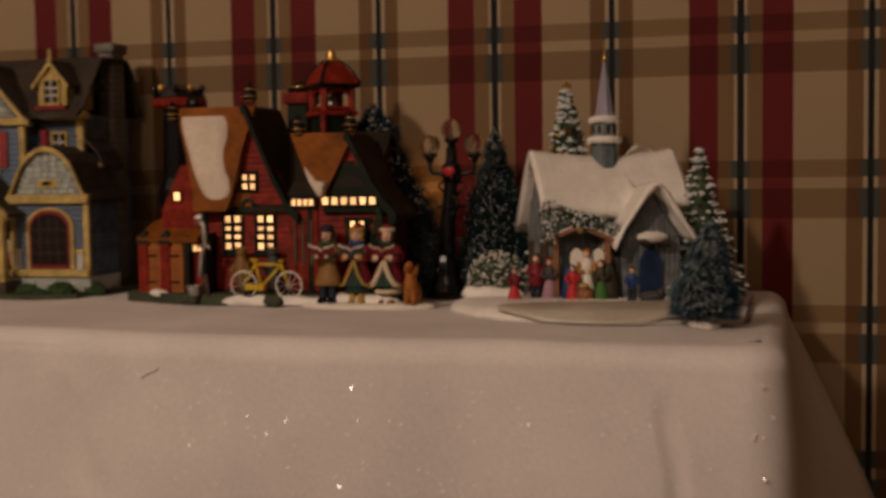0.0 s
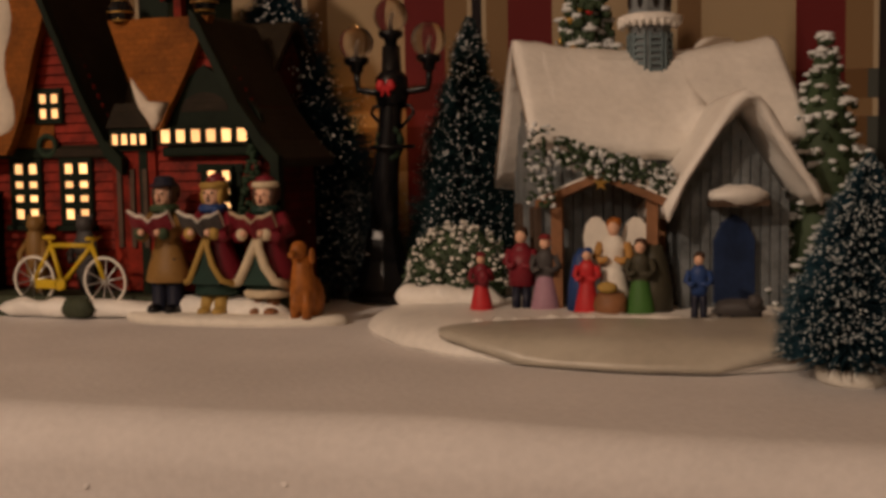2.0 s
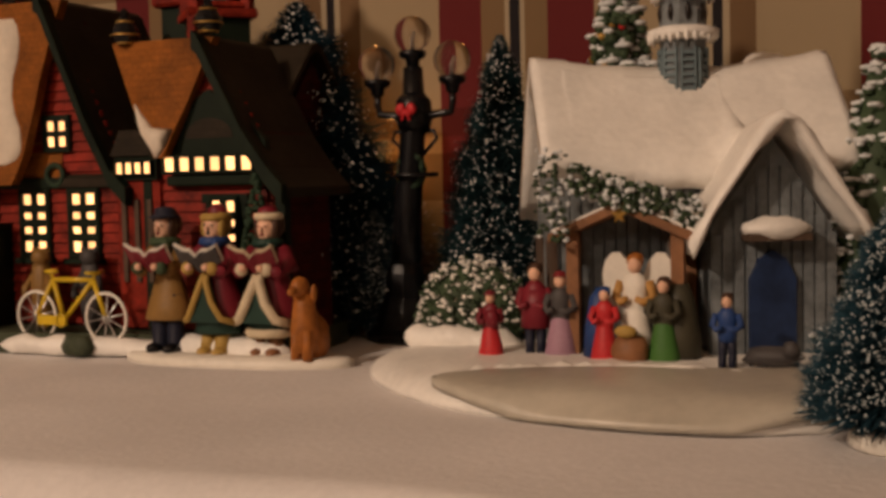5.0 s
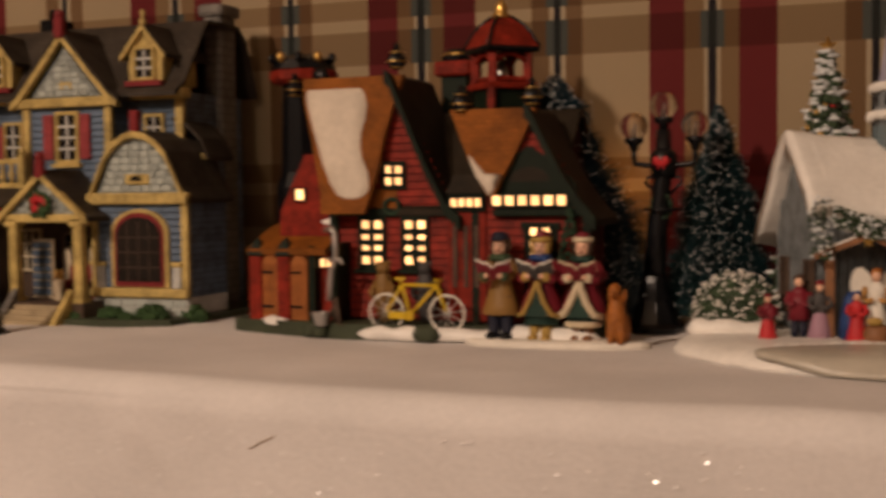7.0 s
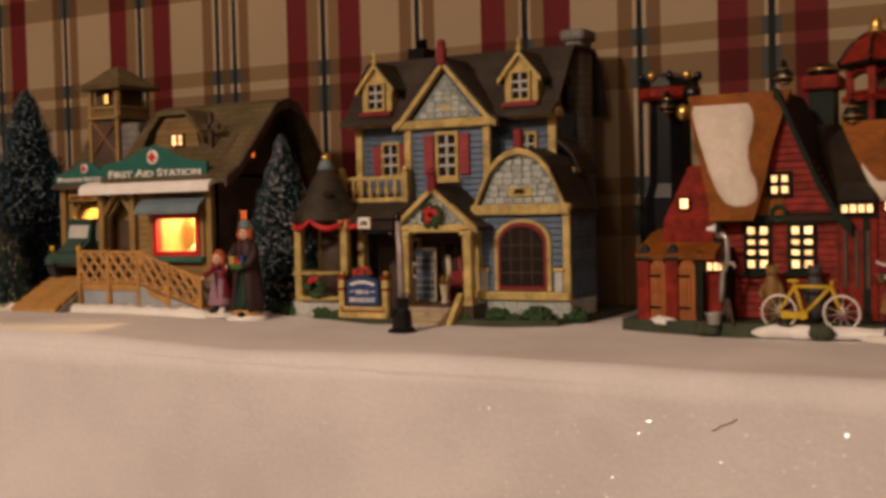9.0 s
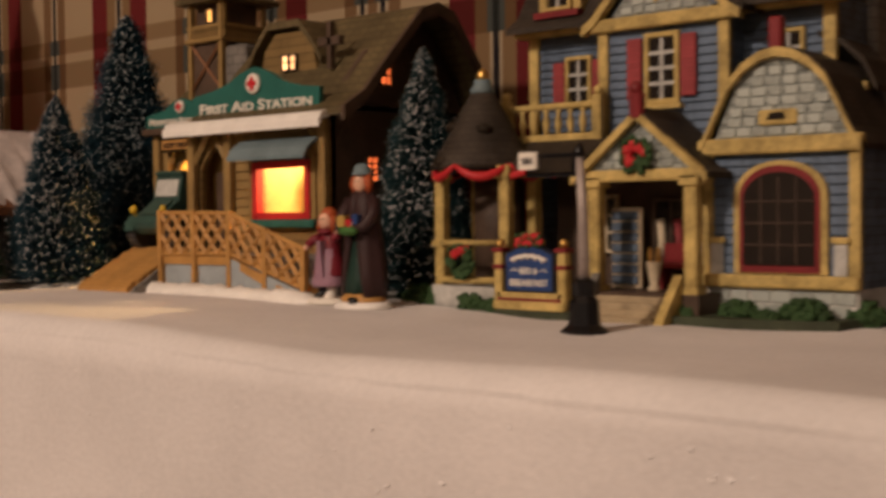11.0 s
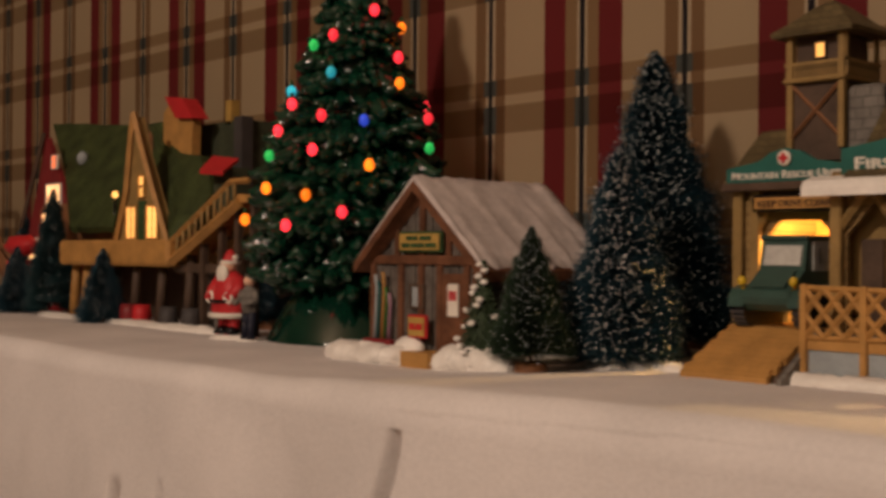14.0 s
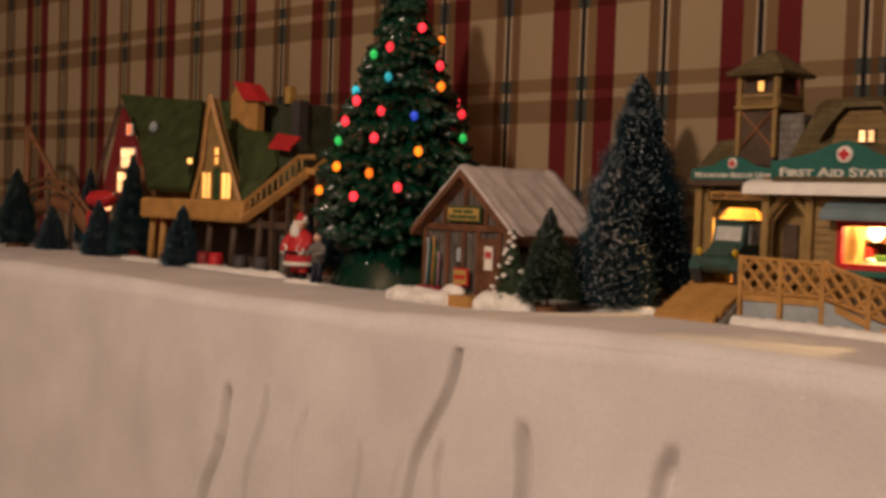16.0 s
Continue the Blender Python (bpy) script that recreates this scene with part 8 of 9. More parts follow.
    for k in range(15):
        part("tower_slat", Shape().box(X - 0.0192 + k * 0.00270, X - 0.0174 + k * 0.00270, Y - 0.0198, Y - 0.0186, 0.1760, 0.1840), "khaki", t)
    for k in range(13):
        part("tower_slat", Shape().box(X + 0.0186, X + 0.0198, Y - 0.0175 + k * 0.00285, Y - 0.0157 + k * 0.00285, 0.1760, 0.1840), "khaki", t)
    part("tower_room", Shape().box(X - 0.0145, X + 0.0145, Y - 0.0145, Y + 0.0145, 0.184, 0.204), "darkwood", t)
    window(t, (X + 0.001, Y - 0.0152, 0.1880), 0.006, 0.0085, 1, 1, "darkwood", "litamber", edge=0.0008)
    for sx in (-1, 1):
        for sy in (-1, 1):
            part("tower_post", Shape().box(X + sx * 0.0180 - 0.0012, X + sx * 0.0180 + 0.0012, Y + sy * 0.0180 - 0.0012, Y + sy * 0.0180 + 0.0012, 0.184, 0.205), "khakitrim", t)
    sq = lambda r, z: [(X - r, Y - r, z), (X + r, Y - r, z), (X + r, Y + r, z), (X - r, Y + r, z)]
    part("tower_roof", Shape().loft([sq(0.0255, 0.2005), sq(0.0262, 0.2030), sq(0.0180, 0.2095), sq(0.0075, 0.2190), sq(0.0010, 0.2230)]), "olive", t, "olive hipped tower roof")
    part("chimney", Shape().box(-1.0090, -0.9880, 0.9000, 0.9180, 0.130, 0.1690, bev=0.002), "stone", t, "grey stone chimney")
    # red-lit windows in the gable end
    for y, z, h in ((0.908, 0.1330, 0.0200), (0.8950, 0.0740, 0.0140)):
        window(t, (x1 + 0.0006, y, z), 0.0085, h, 2, 4, "darkwood", "litred", rz=90, edge=0.0012)
    # lights of the house
    lamp("station_bulb", "POINT", (-0.889, 0.925, 0.100), 1.55, (1.0, 0.60, 0.23), 0.004)
    lamp("garage_bulb", "POINT", (-1.012, 0.920, 0.102), 1.35, (1.0, 0.55, 0.15), 0.004)

first_aid_station()

def station_ramp():
    t = thing("porch_ramp", (-0.93, 0.85, 0), "tan wooden porch rail and ramp before the first aid station", "ramp")
    top = [(-0.9990, 0.0560), (-0.9320, 0.0550), (-0.8570, 0.0345)]
    low = [(-0.9990, 0.0300), (-0.9320, 0.0310), (-0.8570, 0.0125)]
    Y = 0.8385
    yy = lambda x: Y if x < -0.932 else Y - 0.010 * (x + 0.932) / 0.075
    part("deck", Shape().faces([(-1.0, Y, 0.029), (-0.932, Y, 0.029), (-0.932, 0.8605, 0.029), (-1.0, 0.8605, 0.029), (-1.0, Y, 0.024), (-0.932, Y, 0.024), (-0.932, 0.8605, 0.024), (-1.0, 0.8605, 0.024)],
         [(0, 1, 2, 3), (7, 6, 5, 4), (0, 4, 5, 1), (1, 5, 6, 2), (2, 6, 7, 3), (3, 7, 4, 0)]).faces(
        [(-0.932, Y, 0.029), (-0.857, Y - 0.01, 0.006), (-0.857, 0.853, 0.006), (-0.932, 0.8605, 0.029), (-0.932, Y, 0.024), (-0.857, Y - 0.01, 0.001), (-0.857, 0.853, 0.001), (-0.932, 0.8605, 0.024)],
        [(0, 1, 2, 3), (7, 6, 5, 4), (0, 4, 5, 1), (1, 5, 6, 2), (2, 6, 7, 3), (3, 7, 4, 0)]), "tanwood", t)
    for line, r in ((top, 0.0017), (low, 0.0016)):
        part("rail", Shape().tube([(x, yy(x), z) for x, z in line], r, seg=4, smooth=False), "tanwood", t)
    posts = [-0.9990, -0.9655, -0.9320, -0.8945, -0.8570]
    at = lambda line, x: np.interp(x, [p[0] for p in line], [p[1] for p in line])
    for x in posts:
        part("post", Shape().box(x - 0.0017, x + 0.0017, yy(x) - 0.0022, yy(x) + 0.0014, 0.001, float(at(top, x)) + 0.002), "tanwood", t)
    mid = [(x, (z + w) / 2) for (x, z), (_, w) in zip(top, low)]
    for a, b in zip(posts[:-1], posts[1:]):
        n = 3
        for under, over in ((low, mid), (mid, top)):
            for i in range(n):
                u, v = a + (b - a) * i / n, a + (b - a) * (i + 1) / n
                for p, q in (((u, at(under, u)), (v, at(over, v))), ((u, at(over, u)), (v, at(under, v)))):
                    part("lattice", Shape().tube([(p[0], yy(p[0]) - 0.0005, float(p[1])), (q[0], yy(q[0]) - 0.0005, float(q[1]))], 0.0017, seg=4, smooth=False), "tanwood", t)
    for a, b in zip(posts[:-1], posts[1:]):
        part("footing_panel", Shape().prism([(a + 0.0015, 0.0), (b - 0.0015, 0.0), (b - 0.0015, float(at(low, b)) - 0.003), (a + 0.0015, float(at(low, a)) - 0.003)], yy((a + b) / 2) + 0.0012, yy((a + b) / 2) + 0.004, "y"), "bluegrey", t, "blue-grey footing panel")
    s = Shape()
    bank(s, [(-1.016, 0.834, 0.0065), (-0.98, 0.8325, 0.0065), (-0.94, 0.8320, 0.0065), (-0.90, 0.8290, 0.0065), (-0.845, 0.8250, 0.006)], 0.0075, 0.0060, 9, flat=0.001, steps=12)
    part("snow", s, "snow", t, "bank of snow along the ramp")
    # garage ramp
    t2 = thing("garage_ramp", (-1.03, 0.84, 0), "tan wooden drive-in ramp before the garage", "ramp")
    sec = [(0.8955, 0.0335, -1.0570, -1.0040), (0.858, 0.0335, -1.0575, -1.0040), (0.818, 0.0090, -1.0640, -1.0100)]
    row = lambda y: [float(np.interp(-y, [-p[0] for p in sec], [p[i] for p in sec])) for i in (1, 2, 3)]
    n = 20
    for k in range(n):
        ya, yb = 0.8955 - 0.0775 * k / n, 0.8955 - 0.0775 * (k + 0.90) / n
        (za, la, ra), (zb, lb, rb) = row(ya), row(yb)
        e = 0.0010 * math.sin(k * 2.7)
        part("plank", Shape().loft([[(la + e, ya, za), (ra + e, ya, za), (ra + e, ya, za - 0.0038), (la + e, ya, za - 0.0038)], [(lb + e, yb, zb), (rb + e, yb, zb), (rb + e, yb, zb - 0.0038), (lb + e, yb, zb - 0.0038)]]), "tanwood", t2)
    for x in (-1.050, -1.006):
        part("bearer", Shape().prism([(0.8955, 0.0), (0.8955, 0.0295), (0.858, 0.0295), (0.823, 0.0085), (0.823, 0.0)], x - 0.0015, x + 0.0015, "x"), "darkwood", t2)
    part("cheek", Shape().prism([(0.8955, 0.0), (0.8955, 0.0330), (0.858, 0.0330), (0.818, 0.0085), (0.818, 0.0)], -1.0030, -1.0000, "x"), "stone", t2)
    s = Shape()
    bank(s, [(-1.072, 0.838, 0.0055), (-1.095, 0.846, 0.005), (-1.115, 0.842, 0.004)], 0.008, 0.0055, 5, flat=0.0)
    part("snow", s, "snow", t2)

station_ramp()

def tracked_vehicle():
    t = thing("tracked_vehicle", (-1.030, 0.866, 0.029), "dark green tracked rescue vehicle parked in the lit garage opening", "vehicle")
    X = -1.0300
    TURNED[0] = Matrix.Translation((X, 0, 0.0338)) @ Matrix.Diagonal((0.90, 1, 1.08, 1)) @ Matrix.Translation((-X, 0, -0.030))
    s = Shape()
    s.prism([(0.8375, 0.0415), (0.8365, 0.0450), (0.8385, 0.0480), (0.8540, 0.0590), (0.8860, 0.0590), (0.8860, 0.0400), (0.8420, 0.0380)], X - 0.0158, X + 0.0158, "x")
    hull = part("hull", s, "jeep", t)
    part("badge", Shape().box(X - 0.0060, X + 0.0060, 0.8458, 0.8470, 0.0535, 0.0552), "maroon", hull)
    part("hatch", Shape().prism([(0.8396, 0.0496), (0.8516, 0.0580), (0.8510, 0.0590), (0.8390, 0.0506)], X - 0.0115, X + 0.0115, "x"), "jeep", hull)
    for k in (-1, 1):
        a, b = sorted((X + k * 0.0150, X + k * 0.0262))
        part("fender", Shape().prism([(0.8365, 0.0400), (0.8372, 0.0448), (0.8412, 0.0492), (0.8480, 0.0508), (0.8860, 0.0515), (0.8860, 0.0498), (0.8488, 0.0490), (0.8428, 0.0475), (0.8392, 0.0436), (0.8386, 0.0400)], a, b, "x"), "jeep", t)
        a, b = sorted((X + k * 0.0168, X + k * 0.0252))
        loop = [(0.8480 + 0.0085 * math.cos(u), 0.0385 + 0.0085 * math.sin(u)) for u in [math.pi / 2 + math.pi * i / 10 for i in range(11)]] + [(0.886, 0.0300), (0.886, 0.0470)]
        track = part("track", Shape().prism(loop, a, b, "x"), "rubber", t, "black rubber track")
        me = mesh_of("tread", Shape().box(-0.0044, 0.0044, -0.0007, 0.0007, -0.0008, 0.0008), "charcoal")
        for i in range(9):
            u = math.pi * (0.62 + 0.86 * i / 8)
            o = new("tread", me)
            o.parent = track
            o.location = TURNED[0] @ Vector((X + k * 0.0210, 0.8480 + 0.0088 * math.cos(u), 0.0385 + 0.0088 * math.sin(u))) - ORIGIN[track]
            o.rotation_euler = (u, 0, 0)
        part("headlight", Shape().lathe([(0.0026, 0.0), (0.0028, 0.0012), (0.0020, 0.0028), (0.0004, 0.0034)], (X + k * 0.0178, 0.8400, 0.0530), 12, tilt=Matrix.Rotation(radians(90), 3, "X")).box(X + k * 0.0178 - 0.0005, X + k * 0.0178 + 0.0005, 0.8398, 0.8408, 0.0490, 0.0530), "bikeyellow", t, "yellow headlight")
    lean = lambda x0, x1, z0, z1, y0, y1, th: [[(x0, y0, z0), (x1, y0, z0), (x1, y0 + th, z0), (x0, y0 + th, z0)], [(x0, y1, z1), (x1, y1, z1), (x1, y1 + th, z1), (x0, y1 + th, z1)]]
    cab = part("cab", Shape().loft(lean(X - 0.0156, X + 0.0156, 0.0588, 0.0745, 0.8535, 0.8570, 0.030)), "jeep", t)
    part("windscreen", Shape().loft(lean(X - 0.0128, X + 0.0128, 0.0612, 0.0715, 0.8532, 0.8556, 0.0016)), "whitestone", cab, "pale frosted windscreen")
    part("roof", Shape().box(X - 0.0166, X + 0.0166, 0.8550, 0.886, 0.0742, 0.0768, bev=0.001), "jeep", cab)
    part("side_panel", Shape().box(X + 0.0154, X + 0.0164, 0.8620, 0.886, 0.0585, 0.0738), "whitestone", cab, "pale side panel")
    for y in (0.868, 0.878):
        part("slot", Shape().box(X + 0.0160, X + 0.0168, y - 0.0008, y + 0.0008, 0.0620, 0.0700), "charcoal", cab)
    TURNED[0] = None

tracked_vehicle()

for o in ("first_aid_station", "porch_ramp", "garage_ramp", "tracked_vehicle"):
    bpy.data.objects[o].location += Vector((0.0140, -0.0100, 0) if o != "tracked_vehicle" else (0.0155, 0.0010, 0))

def girl():
    x, y, z, s = -0.8250, 0.819, 0.0055, Shape()
    s.lathe([(0.0135, 0), (0.014, 0.0016), (0.011, 0.0034)], (x, y, z), 16, 5, squash=0.75)
    for k, m in ((-1, 4), (1, 5)):
        s.tube([(x + k * 0.0036, y - 0.0035, z + 0.003), (x + k * 0.0034, y - 0.001, z + 0.006), (x + k * 0.0032, y, z + 0.014)], [0.0034, 0.0028, 0.0026], m, 9)
    s.lathe([(0.0098, 0.0095), (0.0102, 0.0115), (0.0080, 0.020), (0.0052, 0.030)], (x, y, z), 16, 0, squash=0.8)
    s.lathe([(0.0104, 0.0150), (0.0108, 0.0162), (0.0088, 0.022), (0.0062, 0.030), (0.0066, 0.035), (0.0050, 0.0385), (0.0024, 0.0405)], (x, y + 0.0016, z), 16, 1, squash=0.78)
    s.prism([(x - 0.0034, z + 0.0150), (x + 0.0040, z + 0.0150), (x + 0.0012, z + 0.0345), (x - 0.0006, z + 0.0345)], y - 0.0078, y - 0.003, "y", 0)
    s.tube([(x + 0.0050, y, z + 0.0365), (x + 0.0085, y - 0.003, z + 0.0355), (x + 0.0115, y - 0.004, z + 0.0385)], [0.0026, 0.0026, 0.0022], 1, 8)
    s.tube([(x - 0.0050, y, z + 0.0365), (x - 0.0095, y - 0.002, z + 0.0345), (x - 0.0120, y - 0.004, z + 0.0315)], [0.0026, 0.0026, 0.0022], 1, 8)
    s.ball((x + 0.0118, y - 0.0045, z + 0.0395), 0.0015, 2, 8, 6), s.ball((x - 0.0124, y - 0.0045, z + 0.0305), 0.0015, 2, 8, 6)
    s.ring((x, y - 0.0008, z + 0.0395), 0.0036, 0.0017, "z", 1, 14, 6)
    s.ball((x, y - 0.001, z + 0.0450), (0.0043, 0.0044, 0.0050), 2, 14, 10)
    s.ball((x, y + 0.0012, z + 0.0472), (0.0054, 0.0048, 0.0056), 3, 14, 10)
    s.ball((x, y - 0.0054, z + 0.0444), (0.0008, 0.0008, 0.0010), 2, 6, 5)
    for k in (-1, 1):
        s.ball((x + k * 0.0017, y - 0.0051, z + 0.0460), (0.0006, 0.0004, 0.0005), 4, 6, 5)
        s.tube([(x + k * 0.0046, y, z + 0.048), (x + k * 0.0052, y - 0.001, z + 0.042), (x + k * 0.0044, y - 0.001, z + 0.038)], [0.0018, 0.0019, 0.0010], 3, 7)
    single("girl_figurine", s, ["mauve", "burgundy", "skin", "redhair", "black", "white"], (x, y, z), "red-haired figurine in a mauve skirt and burgundy coat", "figurine")

def woman():
    x, y, z, s = -0.7950, 0.815, 0.0045, Shape()
    s.lathe([(0.0175, 0), (0.018, 0.0018), (0.0145, 0.0038)], (x, y, z), 18, 6, squash=0.72)
    s.lathe([(0.0136, 0.003), (0.0138, 0.0055), (0.0120, 0.0080)], (x, y, z), 18, 7, squash=0.72)
    s.ball((x + 0.002, y - 0.0098, z + 0.0045), (0.0034, 0.0028, 0.0022), 8, 10, 6)
    folds = lambda r, k: [(x + r * (1 + 0.07 * math.cos(9 * a + k)) * math.cos(a), y + r * 0.74 * (1 + 0.07 * math.cos(9 * a + k)) * math.sin(a)) for a in [2 * math.pi * i / 36 for i in range(36)]]
    s.loft([[(px, py, z + h) for px, py in folds(r, 0)] for r, h in ((0.0112, 0.0075), (0.0104, 0.016), (0.0078, 0.034), (0.0058, 0.045))], 0, True)
    # cloak, open in front
    lines = []
    for r, h in ((0.0142, 0.0065), (0.0134, 0.018), (0.0116, 0.035), (0.0100, 0.048), (0.0098, 0.056), (0.0070, 0.0605), (0.0040, 0.0625)):
        gap = 0.62 * max(0.0, 1 - h / 0.050)
        row = [-math.pi / 2 + gap + (2 * math.pi - 2 * gap) * i / 30 for i in range(31)]
        outer = [(x + r * (1 + 0.05 * math.cos(7 * a)) * math.cos(a), y + 0.0012 + r * 0.74 * (1 + 0.05 * math.cos(7 * a)) * math.sin(a), z + h) for a in row]
        inner = [(x + r * 0.86 * math.cos(a), y + 0.0012 + r * 0.62 * math.sin(a), z + h) for a in reversed(row)]
        lines.append(outer + inner)
    s.loft(lines, 1, True)
    for k in (-1, 1):
        s.tube([(x + k * 0.0082, y, z + 0.0575), (x + k * 0.0112, y - 0.003, z + 0.049), (x + k * 0.0080, y - 0.0085, z + 0.0425), (x + k * 0.0035, y - 0.0105, z + 0.0435)], [0.0034, 0.0036, 0.0032, 0.0022], 1, 9)
        s.ball((x + k * 0.0030, y - 0.0112, z + 0.0440), 0.0016, 2, 8, 6)
    # arms full of parcels in a green shawl
    s.lump((x + 0.0004, y - 0.0110, z + 0.0412), (0.0068, 0.0034, 0.0028), 2, 0.25, 9)
    s.box(x - 0.0062, x - 0.0006, y - 0.0132, y - 0.0085, z + 0.0430, z + 0.0490, 5, 0.0004), s.box(x - 0.0002, x + 0.0036, y - 0.0130, y - 0.0085, z + 0.0430, z + 0.0470, 10, 0.0004)
    s.box(x + 0.0038, x + 0.0072, y - 0.0120, y - 0.0080, z + 0.0440, z + 0.0495, 11, 0.0004)
    s.ball((x, y - 0.0008, z + 0.0655), (0.0040, 0.0042, 0.0054), 2, 14, 10)
    s.ball((x, y - 0.0050, z + 0.0648), (0.0007, 0.0008, 0.0010), 2, 6, 5)
    s.ball((x, y - 0.0046, z + 0.0622), (0.0009, 0.0005, 0.0004), 10, 6, 5)
    for k in (-1, 1):
        s.ball((x + k * 0.0016, y - 0.0047, z + 0.0668), (0.0006, 0.0004, 0.0005), 8, 6, 5)
        s.tube([(x + k * 0.0040, y, z + 0.070), (x + k * 0.0054, y - 0.0005, z + 0.0650), (x + k * 0.0050, y, z + 0.0605)], [0.0020, 0.0024, 0.0014], 3, 8)
    s.ball((x, y + 0.0014, z + 0.0668), (0.0058, 0.0048, 0.0066), 3, 14, 10)
    s.lathe([(0.0057, 0.0700), (0.0059, 0.0708), (0.0049, 0.0716), (0.0044, 0.0740), (0.0030, 0.0757), (0.0006, 0.0762)], (x, y + 0.0004, z), 14, 4)
    single("woman_figurine", s, ["bottle", "cloak", "skin", "redhair", "awning", "strawy", "snow", "tanwood", "black", "leaf", "signred", "bluepaint"], (x, y, z), "red-haired figurine in a plum cloak holding wrapped parcels", "figurine")

girl()
woman()
brush_tree("bottle_brush_tree", (-0.812, 0.885, 0.0), 0.150, 0.037, 41, "needle", "frost", 0.28, "frosted blue-green bottle brush tree beside the station", base="wood", density=1.5)
brush_tree("bottle_brush_tree", (-1.1570, 0.927, 0.0), 0.213, 0.062, 42, "needleblue", "palefrost", 0.30, "tall frosted blue-green bottle brush tree", base="wood", density=1.9)
brush_tree("bottle_brush_tree", (-1.1100, 0.833, 0.0), 0.140, 0.039, 43, "needleblue", "frost", 0.22, "frosted dark blue bottle brush tree", base="snow", density=1.7)
brush_tree("bottle_brush_tree", (-1.1270, 0.772, 0.002), 0.087, 0.0245, 44, "needlegreen", "palefrost", 0.16, "small dark green bottle brush tree in a brown pot", base="wood", density=1.0, bottom=0.18)

def cabin():
    t = thing("ski_cabin", (-1.238, 0.84, 0), "grey-brown wooden ski cabin with a snow-dusted gable roof", "cabin")
    X, F, hw = -1.2350, 0.787, 0.0500
    part("base", Shape().prism([(-1.322, 0.772), (-1.15, 0.762), (-1.15, 0.905), (-1.318, 0.905)], -0.003, 0.008, "z"), "snow", t)
    w = part("wall", Shape().prism([(X - hw, 0.006), (X + hw, 0.006), (X + hw, 0.068), (X, 0.1140), (X - hw, 0.068)], F, 0.895, "y"), "barn", t, "grey-brown board wall")
    n = 12
    for i in range(n):
        x = X - hw + (i + 0.5) * 2 * hw / n
        h = 0.068 + 0.046 * (1 - abs(x - X) / hw) - 0.004
        part("plank", Shape().box(x - hw / n * 0.90, x + hw / n * 0.90, F - 0.0012, F + 0.001, 0.008, h), "barn", w)
    for x in (X - hw, X + hw, X - 0.0215, X - 0.0015, X + 0.0165, X + 0.0415):
        part("post", Shape().box(x - 0.0026, x + 0.0026, F - 0.0034, F + 0.002, 0.006, 0.068, bev=0.0006), "timber", t)
    part("beam", Shape().box(X - hw - 0.003, X + hw + 0.003, F - 0.0042, F + 0.002, 0.0655, 0.0715, bev=0.0008), "timber", t)
    part("king_post", Shape().box(X - 0.0025, X + 0.0025, F - 0.0032, F + 0.002, 0.0715, 0.112), "timber", t)
    for k in (-1, 1):
        part("strut", Shape().box(X + k * 0.0250 - 0.0022, X + k * 0.0250 + 0.0022, F - 0.0032, F + 0.002, 0.0715, 0.0905), "timber", t)
        part("rafter", Shape().tube([(X + k * 0.050, F - 0.0020, 0.0700), (X + k * 0.001, F - 0.0020, 0.1110)], 0.0030, seg=4, smooth=False), "timber", t)
    prof = [(X - 0.060, 0.0660), (X, 0.1195), (X + 0.066, 0.0620)]
    part("roof", Shape().chevron(prof, 0.0065, F - 0.012, 0.905, "y"), "timber", t, "brown roof boards")
    s = Shape()
    for side in (-1, 1):
        rings = []
        for i in range(41):
            y = F - 0.011 + (0.915 - F) * i / 40
            ring = []
            for j in range(9):
                f = j / 8
                u = X + ((0.0640 if side > 0 else -0.0580) + 0.0030 * noise.noise(Vector((y * 140, side, 3)))) * f
                z = 0.1210 - (0.0580 if side > 0 else 0.0540) * f + 0.0018 + 0.0022 * noise.noise(Vector((u * 90, y * 90, side))) + 0.0010 * noise.noise(Vector((u * 260, y * 260, side)))
                ring.append((u, y, z + 0.0012 * math.sin(f * 3)))
            rings.append(ring + [(x, y, z - 0.0045) for x, _, z in reversed(ring)])
        s.loft(rings, smooth=True)
    part("roof_snow", s, "roofsnow", t, "thin pinkish-grey dusting of snow")
    part("door", Shape().box(X + 0.0195, X + 0.0400, F - 0.0030, F + 0.001, 0.008, 0.060), "timber", t, "red-brown plank door")
    part("notice", Shape().box(X + 0.0255, X + 0.0350, F - 0.0040, F - 0.0028, 0.0330, 0.0535), "white", t)
    bars(t, X + 0.0270, X + 0.0335, 0.0430, 0.0060, F - 0.0041, "signred", [2, 0.6, 2])
    window(t, (X - 0.0050, F - 0.0015, 0.0380), 0.0110, 0.0130, 1, 1, "darkwood", "bluegrey", edge=0.0016)
    sg = part("sign_board", Shape().box(X - 0.0195, X + 0.0215, F - 0.0062, F - 0.0030, 0.0735, 0.0870, bev=0.0006), "shrub", t, "green and yellow sign board")
    part("face", Shape().box(X - 0.0180, X + 0.0200, F - 0.0070, F - 0.0060, 0.0750, 0.0855), "strawy", sg)
    bars(sg, X - 0.0110, X + 0.0130, 0.0812, 0.0028, F - 0.0071, "shrub", [3, 0.6, 3])
    bars(sg, X - 0.0155, X + 0.0175, 0.0764, 0.0030, F - 0.0071, "shrub", [3, 0.5, 5, 0.5, 4])
    sg = part("sign_board", Shape().box(X - 0.0060, X + 0.0120, F - 0.0100, F - 0.0075, 0.0180, 0.0330, bev=0.0006), "signred", t, "small red-edged sign")
    part("face", Shape().box(X - 0.0045, X + 0.0105, F - 0.0108, F - 0.0098, 0.0195, 0.0315), "strawy", sg)
